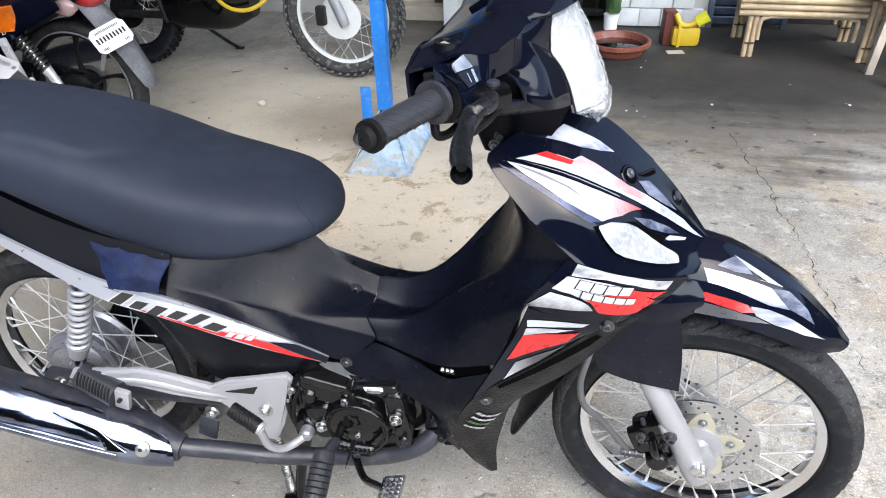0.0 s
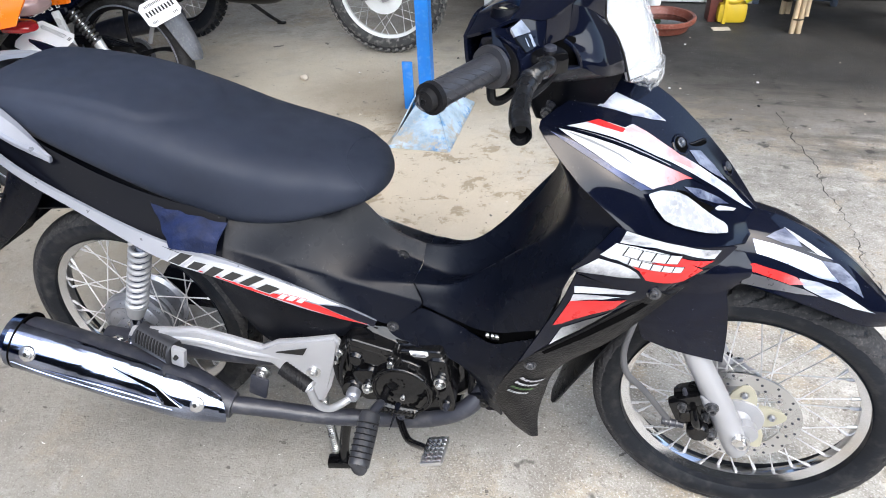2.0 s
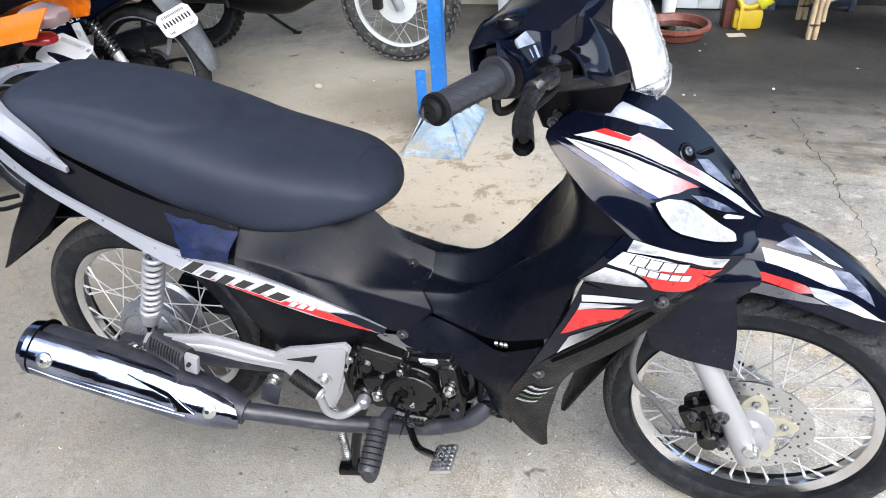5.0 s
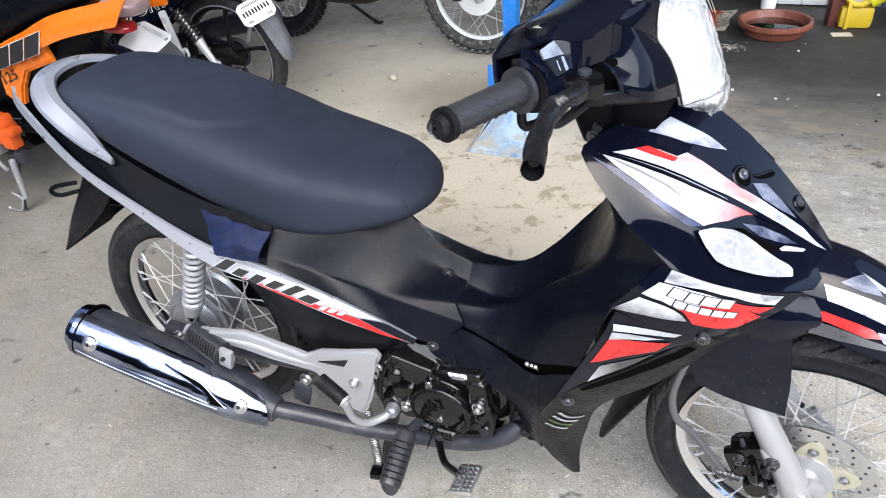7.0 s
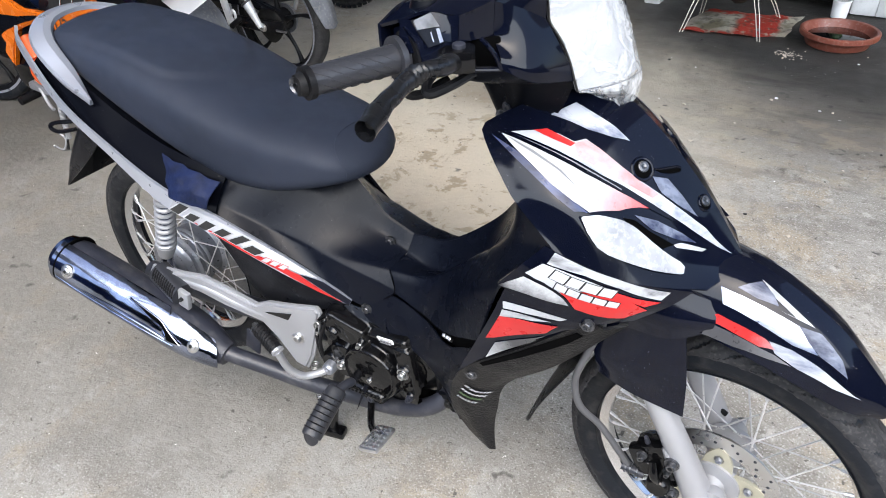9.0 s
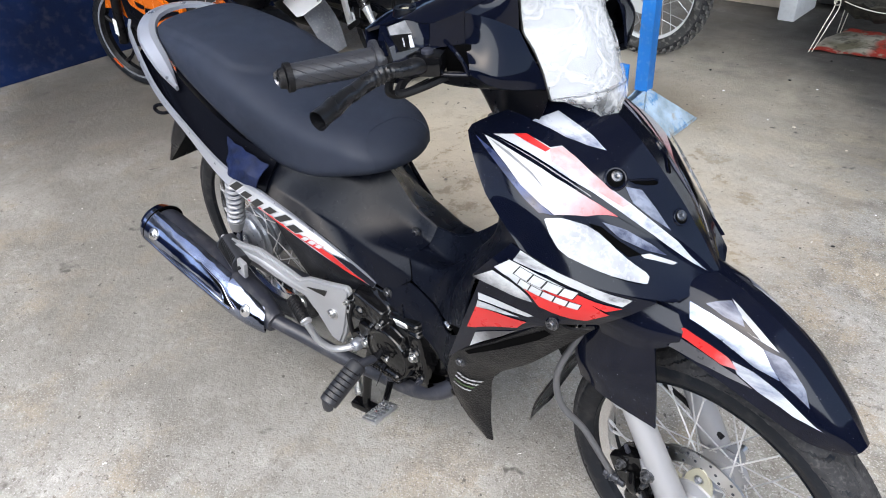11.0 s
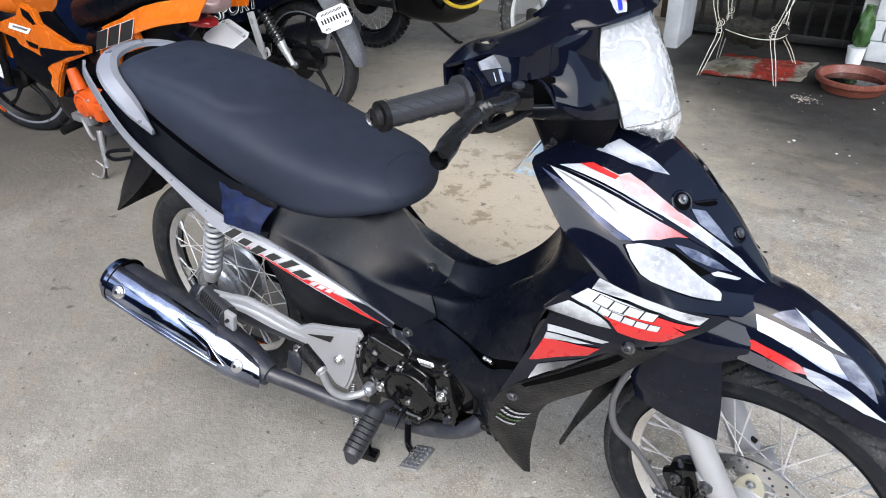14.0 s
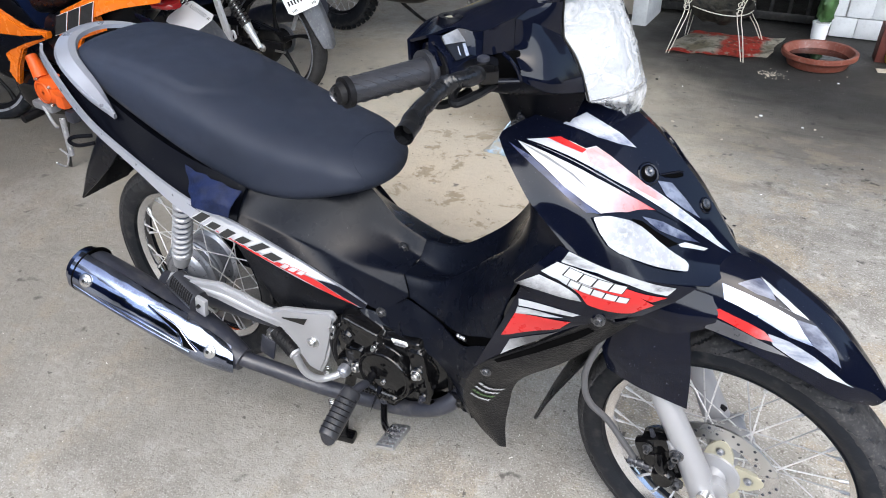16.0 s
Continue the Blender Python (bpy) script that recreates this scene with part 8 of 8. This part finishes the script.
    part("handlebar", bar([(-2.62, Y - 0.35, 1.00), (-2.74, Y - 0.22, 1.02), (-2.85, Y, 0.98), (-2.74, Y + 0.22, 1.02), (-2.62, Y + 0.35, 1.00)], 0.012, 12, 30), BARS, b)


def build_orange():
    b = thing("orange_motorcycle", "orange and black underbone motorcycle parked by the blue wall", "motorcycle", group="parked motorcycles")
    Y = 0.76
    FC = Vector((-2.97, Y - 0.02, 0.282))
    fw = cast_wheel(b, tuple(FC), 0.283, 0.075, 0.238, TYRE)
    arc = [(FC.x + 0.235 * math.cos(a), FC.y - 0.036, FC.z + 0.235 * math.sin(a)) for a in np.linspace(3.75, 4.02, 6)]
    part("rim_tape", bar(arc, 0.016, 8, 12, 0.4), ORANGE2, fw, "orange tape on the rim")
    fw.matrix_basis = Matrix.Translation(FC) @ Matrix.Rotation(0.36, 4, "Z") @ Matrix.Translation(-FC)
    rw = cast_wheel(b, (-1.80, Y + 0.06, 0.288), 0.289, 0.085, 0.238, TYRE)
    for s in (-1, 1):
        part("fork_leg", bar([(-2.95, Y - 0.02 + 0.095 * s, 0.27), (-2.89, Y - 0.02 + 0.095 * s, 0.50), (-2.80, Y + 0.09 * s, 0.85)], 0.024, 14), BLACKRIM, b)
        part("fork_label", boxed((-2.925, Y - 0.02 + 0.095 * s - 0.027, 0.36), (0.040, 0.003, 0.085), 0.001, Matrix.Rotation(0.2, 4, "Y")), PAPER, b, "white paper label")
    part("front_mudguard", sheet([[(-3.24, Y - 0.085, 0.40), (-3.12, Y - 0.09, 0.42), (-2.99, Y - 0.09, 0.43), (-2.88, Y - 0.085, 0.40)], [(-3.26, Y - 0.08, 0.46), (-3.12, Y - 0.085, 0.53), (-2.97, Y - 0.085, 0.54), (-2.84, Y - 0.08, 0.50)], [(-3.27, Y - 0.02, 0.50), (-3.13, Y - 0.02, 0.63), (-2.95, Y - 0.02, 0.65), (-2.78, Y - 0.02, 0.56)], [(-3.26, Y + 0.04, 0.46), (-3.12, Y + 0.045, 0.53), (-2.97, Y + 0.045, 0.54), (-2.84, Y + 0.04, 0.50)]], 20, 14, 0.005, flip=True), ORANGE, b, "orange front mudguard")
    # leg shield: orange blades with a black inset
    part("leg_shield", slab([(-2.778, 0.59), (-2.579, 0.648), (-2.525, 0.707), (-2.436, 0.685), (-2.422, 0.63), (-2.334, 0.596), (-2.245, 0.567), (-2.112, 0.571), (-2.119, 0.544), (-2.316, 0.477), (-2.392, 0.395), (-2.451, 0.303), (-2.483, 0.362), (-2.45, 0.406), (-2.464, 0.437), (-2.409, 0.464), (-2.463, 0.479), (-2.622, 0.515), (-2.639, 0.541), (-2.78, 0.562)], 0.03, lambda a, c, h: Vector((a, Y - 0.16 + h, c)), 0.006), ORANGE, b, "orange leg shield blade")
    for o in ([(-2.504, 0.688), (-2.457, 0.675), (-2.429, 0.63), (-2.449, 0.624), (-2.508, 0.657)], [(-2.459, 0.528), (-2.283, 0.537), (-2.14, 0.558), (-2.131, 0.548), (-2.266, 0.512), (-2.399, 0.466), (-2.457, 0.477), (-2.468, 0.499)], [(-2.551, 0.548), (-2.467, 0.536), (-2.477, 0.518), (-2.534, 0.523)]):
        part("shield_inset", slab(o, 0.004, lambda a, c, h: Vector((a, Y - 0.161 - h, c)), 0.001), MATTE, b)
    part("shield_label", slab([(-2.634, 0.613), (-2.476, 0.604), (-2.517, 0.577), (-2.659, 0.588)], 0.002, lambda a, c, h: Vector((a, Y - 0.162 - h, c)), 0.0), PAPER, b, "white paper label")
    part("label_bar", slab([(-2.61, 0.606), (-2.50, 0.600), (-2.515, 0.591), (-2.62, 0.597)], 0.0008, lambda a, c, h: Vector((a, Y - 0.1645 - h, c)), 0.0), GREYPL, b)
    part("front_cowl", loft([(-3.02, 0.05, 0.70, 0.80, 0.8), (-2.95, 0.13, 0.64, 0.95, 0.8), (-2.80, 0.17, 0.60, 1.0, 0.8), (-2.66, 0.12, 0.60, 0.98, 0.8)], 20, 28), ORANGE, b).location = (0, Y, 0)
    part("inner_shield", loft([(-2.78, 0.13, 0.30, 0.75, 0.7), (-2.66, 0.10, 0.25, 0.62, 0.7), (-2.45, 0.07, 0.35, 0.50, 0.8), (-2.15, 0.10, 0.38, 0.62, 0.7)], 20, 28), MATTE, b).location = (0, Y, 0)
    eng = part("engine", loft([(-2.62, 0.08, 0.20, 0.36, 0.6), (-2.50, 0.13, 0.16, 0.38, 0.5), (-2.30, 0.13, 0.16, 0.36, 0.5), (-2.18, 0.08, 0.20, 0.34, 0.6)], 20, 28), ENGINE, b)
    eng.location = (0, Y, 0)
    ec = part("engine_cover", lathed([(0.0, -0.205), (0.035, -0.205), (0.055, -0.198), (0.068, -0.18), (0.072, -0.13)], (-2.20, Y, 0.325), "y", 32, wave=lambda a, k: 0.010 * math.cos(2 * a)), ORANGE2, b, "orange engine side cover")
    part("cover_ridge", lathed([(0.040, -0.207), (0.044, -0.209), (0.048, -0.205)], (-2.20, Y, 0.325), "y", 32), ORANGE2, ec)
    part("cover_neck", bar([(-2.23, Y - 0.17, 0.37), (-2.29, Y - 0.15, 0.45)], [0.032, 0.024], 16), ORANGE2, ec)
    part("cover_lug", boxed((-2.13, Y - 0.17, 0.29), (0.06, 0.05, 0.06), 0.012), ORANGE2, ec)
    part("cover_cap", boxed((-2.165, Y - 0.17, 0.365), (0.12, 0.06, 0.05), 0.016, Matrix.Rotation(-0.15, 4, "Y")), ORANGE2, ec)
    part("cover_step", boxed((-2.12, Y - 0.175, 0.335), (0.10, 0.05, 0.03), 0.008), ORANGE2, ec)
    for dx, dz in ((-0.045, -0.035), (0.03, -0.05), (0.05, 0.03), (-0.02, 0.055)):
        part("cover_bolt", bolt_bm((-2.20 + dx, Y - 0.203, 0.325 + dz), 0.005, 0.005), STEEL, ec)
    part("side_stand", bar([(-2.20, Y - 0.12, 0.24), (-2.16, Y - 0.20, 0.10), (-2.15, Y - 0.23, 0.008)], 0.007, 10), BARS, b)
    part("stand_spring", spring_bm((-2.14, Y - 0.20, 0.22), (-2.13, Y - 0.22, 0.06), 0.010, 0.0022, 30), ALU, b)
    part("stand_hook", bar([(-2.20, Y - 0.22, 0.075), (-2.165, Y - 0.235, 0.085), (-2.14, Y - 0.23, 0.06), (-2.16, Y - 0.24, 0.012), (-2.215, Y - 0.24, 0.010), (-2.21, Y - 0.25, 0.022)], 0.004, 8, 30), ALU, b)
    part("exhaust_guard", boxed((-2.27, Y - 0.17, 0.245), (0.13, 0.05, 0.035), 0.012, Matrix.Rotation(0.08, 4, "Y")), GREYPL, b)
    part("gear_pedal", bar([(-2.26, Y - 0.19, 0.25), (-2.20, Y - 0.21, 0.20), (-2.16, Y - 0.22, 0.185)], 0.007, 8, 12), ALU, b)
    part("link_block", boxed((-2.105, Y - 0.17, 0.225), (0.05, 0.04, 0.05), 0.010), PIPE, b)
    part("footrest", bar([(-2.36, Y - 0.10, 0.20), (-2.36, Y - 0.24, 0.19)], 0.018, 12), RUBBER, b)
    part("swing_arm", bar([(-1.80, Y - 0.05, 0.288), (-2.25, Y - 0.08, 0.30)], 0.020, 12), BLACKRIM, b)
    tail = [[(-2.00, Y - 0.125, 0.664), (-1.88, Y - 0.13, 0.705), (-1.686, Y - 0.13, 0.776), (-1.40, Y - 0.09, 0.828)], [(-1.99, Y - 0.153, 0.638), (-1.85, Y - 0.16, 0.680), (-1.66, Y - 0.155, 0.742), (-1.42, Y - 0.11, 0.788)], [(-1.97, Y - 0.155, 0.609), (-1.82, Y - 0.16, 0.652), (-1.64, Y - 0.155, 0.708), (-1.45, Y - 0.12, 0.742)]]
    part("tail_panel", sheet(tail, 26, 14, 0.006), ORANGE, b, "orange tail panel")
    part("tail_panel", sheet([[(x, 2 * Y - y, z) for x, y, z in r] for r in tail], 26, 14, 0.006), ORANGE, b, "orange tail panel")
    part("tail_fairing", slab([(-2.00, 0.662), (-1.98, 0.655), (-1.80, 0.70), (-1.77, 0.612), (-1.92, 0.565), (-1.975, 0.50), (-2.005, 0.437), (-2.04, 0.432), (-2.085, 0.47), (-2.075, 0.53), (-2.035, 0.60)], 0.03, lambda a, c, h: Vector((a, Y - 0.146 + h, c)), 0.008), ORANGE, b, "orange lower tail fairing")
    for k, (x0, x1) in enumerate(((0.0, 0.30), (0.35, 0.64), (0.69, 1.0))):
        o, ex, ez = Vector((-2.035, 0, 0.572)), Vector((0.25, 0, 0.078)), Vector((0.045, 0, 0.078))
        for grow, mat, d in ((0.010, PAPER, 0.0), (0.0, DARKPLATE, 0.002)):
            q = [o + ex * (x0 - grow) - ez * grow * 2, o + ex * (x1 + grow) - ez * grow * 2, o + ex * (x1 + grow) + ez * (1 + grow * 2), o + ex * (x0 - grow) + ez * (1 + grow * 2)]
            part("model_mark", slab([(v.x, v.z) for v in q], 0.002, lambda a, c, h, d=d: Vector((a, Y - 0.166 - d - h, c)), 0.0), mat, b)
    flat_letters("lettering", "125", Matrix.Translation((-2.05, Y - 0.150, 0.512)) @ Matrix.Rotation(-0.35, 4, "Y"), 0.095, 0.036, DARKPLATE, b, 0.2, 0.01, "black numerals")
    part("seat", loft([(-1.62, 0.06, 0.80, 0.83, 0.7), (-1.75, 0.11, 0.75, 0.85, 0.7), (-2.0, 0.13, 0.66, 0.80, 0.7), (-2.25, 0.10, 0.60, 0.74, 0.75)], 24, 28), MATTE, b).location = (0, Y, 0)
    part("under_tail", loft([(-1.62, 0.07, 0.68, 0.76, 0.7), (-1.9, 0.12, 0.50, 0.70, 0.7), (-2.2, 0.11, 0.42, 0.62, 0.7)], 20, 24), MATTE, b).location = (0, Y, 0)
    part("tail_lamp", loft([(-1.435, 0.03, 0.765, 0.79, 0.8), (-1.46, 0.06, 0.745, 0.80, 0.8), (-1.54, 0.09, 0.74, 0.81, 0.8)], 14, 24), AMBER, b, "clear and red tail lamp").location = (0, Y, 0)
    part("red_lens", loft([(-1.485, 0.02, 0.695, 0.715, 0.8), (-1.51, 0.04, 0.69, 0.725, 0.8), (-1.57, 0.045, 0.69, 0.725, 0.8)], 12, 20), REDLAMP, b, "red lamp lens").location = (0, Y - 0.02, 0)
    PX, PZ = Vector((0.21, -0.077, -0.025)).normalized(), Vector((0.097, 0.079, 0.045)).normalized()
    PY = PZ.cross(PX).normalized()
    PZ = PX.cross(PY).normalized()
    PL = Matrix((PX, PY, PZ)).transposed().to_4x4()
    p, mm = plate(b, (-1.612, 0.890, 0.6075), PL, 0.228, 0.134, PAPER, [(-0.46, -0.38, 0.26, 0.36), (0.38, 0.46, 0.26, 0.36)])
    flat_letters("lettering", "REGISTERED", mm @ Matrix.Translation((-0.070, -0.0046, 0.036)), 0.14, 0.015, GREYPL, p)
    part("rear_flap", sheet([[(-1.66, Y + 0.12, 0.60), (-1.58, Y + 0.12, 0.51), (-1.50, Y + 0.13, 0.40)], [(-1.66, Y + 0.19, 0.62), (-1.57, Y + 0.19, 0.52), (-1.49, Y + 0.18, 0.40)], [(-1.68, Y + 0.26, 0.60), (-1.58, Y + 0.26, 0.51), (-1.51, Y + 0.24, 0.40)]], 14, 10, 0.005, flip=True), SCUFF, b)
    part("handlebar", bar([(-2.58, Y - 0.34, 1.02), (-2.70, Y - 0.2, 1.04), (-2.75, Y, 1.0), (-2.70, Y + 0.2, 1.04), (-2.58, Y + 0.34, 1.02)], 0.014, 12, 30), RUBBER, b)


def knobby(parent, c, R, w, rimR, tyre_mat, rim_mat, hub_mat):
    hub = [(0.012, -0.06), (0.07, -0.055), (0.10, -0.05), (0.10, -0.03), (0.05, -0.02), (0.05, 0.03), (0.07, 0.04), (0.012, 0.06)]
    rim = wheel(parent, "wheel", c, R - 0.012, w, tyre_mat, rim_mat, rimR, hub, hub_mat, spokes=32)
    bm = boxed((0, 0, 0), (0.020, 0.022, 0.016), 0.003)
    me = bpy.data.meshes.new("knob")
    bm.to_mesh(me)
    bm.free()
    me.materials.append(tyre_mat)
    n = 44
    for k in range(n):
        a = 2 * math.pi * k / n
        for off, da, rr in ((-0.40, 0, -0.010), (-0.14, 0.5, 0.0), (0.14, 0, 0.0), (0.40, 0.5, -0.010)):
            aa = a + da * 2 * math.pi / n
            m = Matrix.Translation(c) @ Matrix.Rotation(-aa, 4, "Y") @ Matrix.Translation((R - 0.008 + rr, off * w, 0)) @ Matrix.Rotation(off * 1.6, 4, "Z") @ Matrix.Rotation(radians(90), 4, "Y")
            shared("knob", me, m, rim)
    return rim


WHITERIM = material("white_rim_paint", (0.70, 0.71, 0.70), 0.4, var=0.08, dust=0.15)


def build_dirt():
    b = thing("dirt_motorcycle", "dusty trail motorcycle with knobby tyres and a yellow engine guard", "motorcycle", group="parked motorcycles")
    Y = 2.64
    F, R = (-0.96, Y - 0.02, 0.345), (-2.30, Y + 0.06, 0.325)
    knobby(b, F, 0.345, 0.075, 0.272, DUSTY, WHITERIM, WHITERIM)
    knobby(b, R, 0.325, 0.10, 0.232, TYRE, BLACKRIM, BLACKRIM)
    part("brake_disc", lathed([(0.05, -0.062), (0.05, -0.058), (0.115, -0.058), (0.115, -0.062)], F, "y", 40, True), WHITERIM, b)
    for s in (-1, 1):
        part("fork_leg", bar([(-0.93, F[1] + 0.085 * s, 0.31), (-0.97, F[1] + 0.085 * s, 0.42), (-1.22, F[1] + 0.085 * s, 1.05)], [0.026, 0.029, 0.024], 14, 16), ALU, b, "silver fork leg")
    part("caliper", boxed((-1.06, F[1] - 0.08, 0.36), (0.05, 0.05, 0.10), 0.01), BARS, b)
    part("engine", loft([(-2.0, 0.10, 0.28, 0.48, 0.5), (-1.85, 0.14, 0.26, 0.56, 0.5), (-1.62, 0.13, 0.26, 0.62, 0.5), (-1.48, 0.07, 0.32, 0.60, 0.6)], 20, 28), ENGINE, b).location = (0, Y, 0)
    for s in (-1, 1):
        part("engine_guard", bar([(-1.70, Y + 0.10 * s, 0.52), (-1.60, Y + 0.14 * s, 0.42), (-1.50, Y + 0.14 * s, 0.385), (-1.40, Y + 0.12 * s, 0.41), (-1.35, Y + 0.07 * s, 0.47), (-1.34, Y + 0.05 * s, 0.60)], 0.011, 10, 24), YELLOW, b, "yellow tubular engine guard")
        part("frame_tube", bar([(-1.98, Y + 0.10 * s, 0.30), (-2.0, Y + 0.11 * s, 0.60), (-1.75, Y + 0.10 * s, 0.85), (-1.35, Y + 0.04 * s, 0.95)], 0.015, 10, 24), BARS, b)
        part("swing_arm", bar([(R[0], Y + 0.06 + 0.10 * s, 0.325), (-1.98, Y + 0.10 * s, 0.34)], 0.022, 10), BARS, b)
    part("side_stand", bar([(-1.95, Y + 0.02, 0.34), (-1.87, Y + 0.28, 0.10), (-1.835, Y + 0.39, 0.008)], 0.011, 10), BARS, b)
    part("stand_foot", boxed((-1.83, Y + 0.395, 0.006), (0.05, 0.035, 0.012), 0.003), BARS, b)
    part("fuel_tank", loft([(-1.85, 0.08, 0.80, 0.90, 0.8), (-1.65, 0.14, 0.76, 1.0, 0.8), (-1.40, 0.13, 0.78, 1.02, 0.8), (-1.28, 0.07, 0.85, 0.98, 0.8)], 20, 24), YELLOW, b).location = (0, Y, 0)
    part("seat", loft([(-2.45, 0.06, 0.86, 0.92, 0.8), (-2.2, 0.11, 0.80, 0.92, 0.8), (-1.8, 0.11, 0.80, 0.90, 0.8)], 16, 20), VINYL, b).location = (0, Y, 0)
    part("front_mudguard", sheet([[(-0.62, Y - 0.07, 0.80), (-0.90, Y - 0.08, 0.88), (-1.22, Y - 0.06, 0.84)], [(-0.60, Y - 0.02, 0.82), (-0.90, Y - 0.02, 0.91), (-1.22, Y - 0.02, 0.87)], [(-0.62, Y + 0.03, 0.80), (-0.90, Y + 0.04, 0.88), (-1.22, Y + 0.02, 0.84)]], 16, 10, 0.005, flip=True), YELLOW, b)
    part("handlebar", bar([(-1.42, Y - 0.38, 1.12), (-1.33, Y - 0.2, 1.10), (-1.28, Y, 1.06), (-1.33, Y + 0.2, 1.10), (-1.42, Y + 0.38, 1.12)], 0.012, 10, 30), BARS, b)


build_sport()
build_orange()
build_dirt()
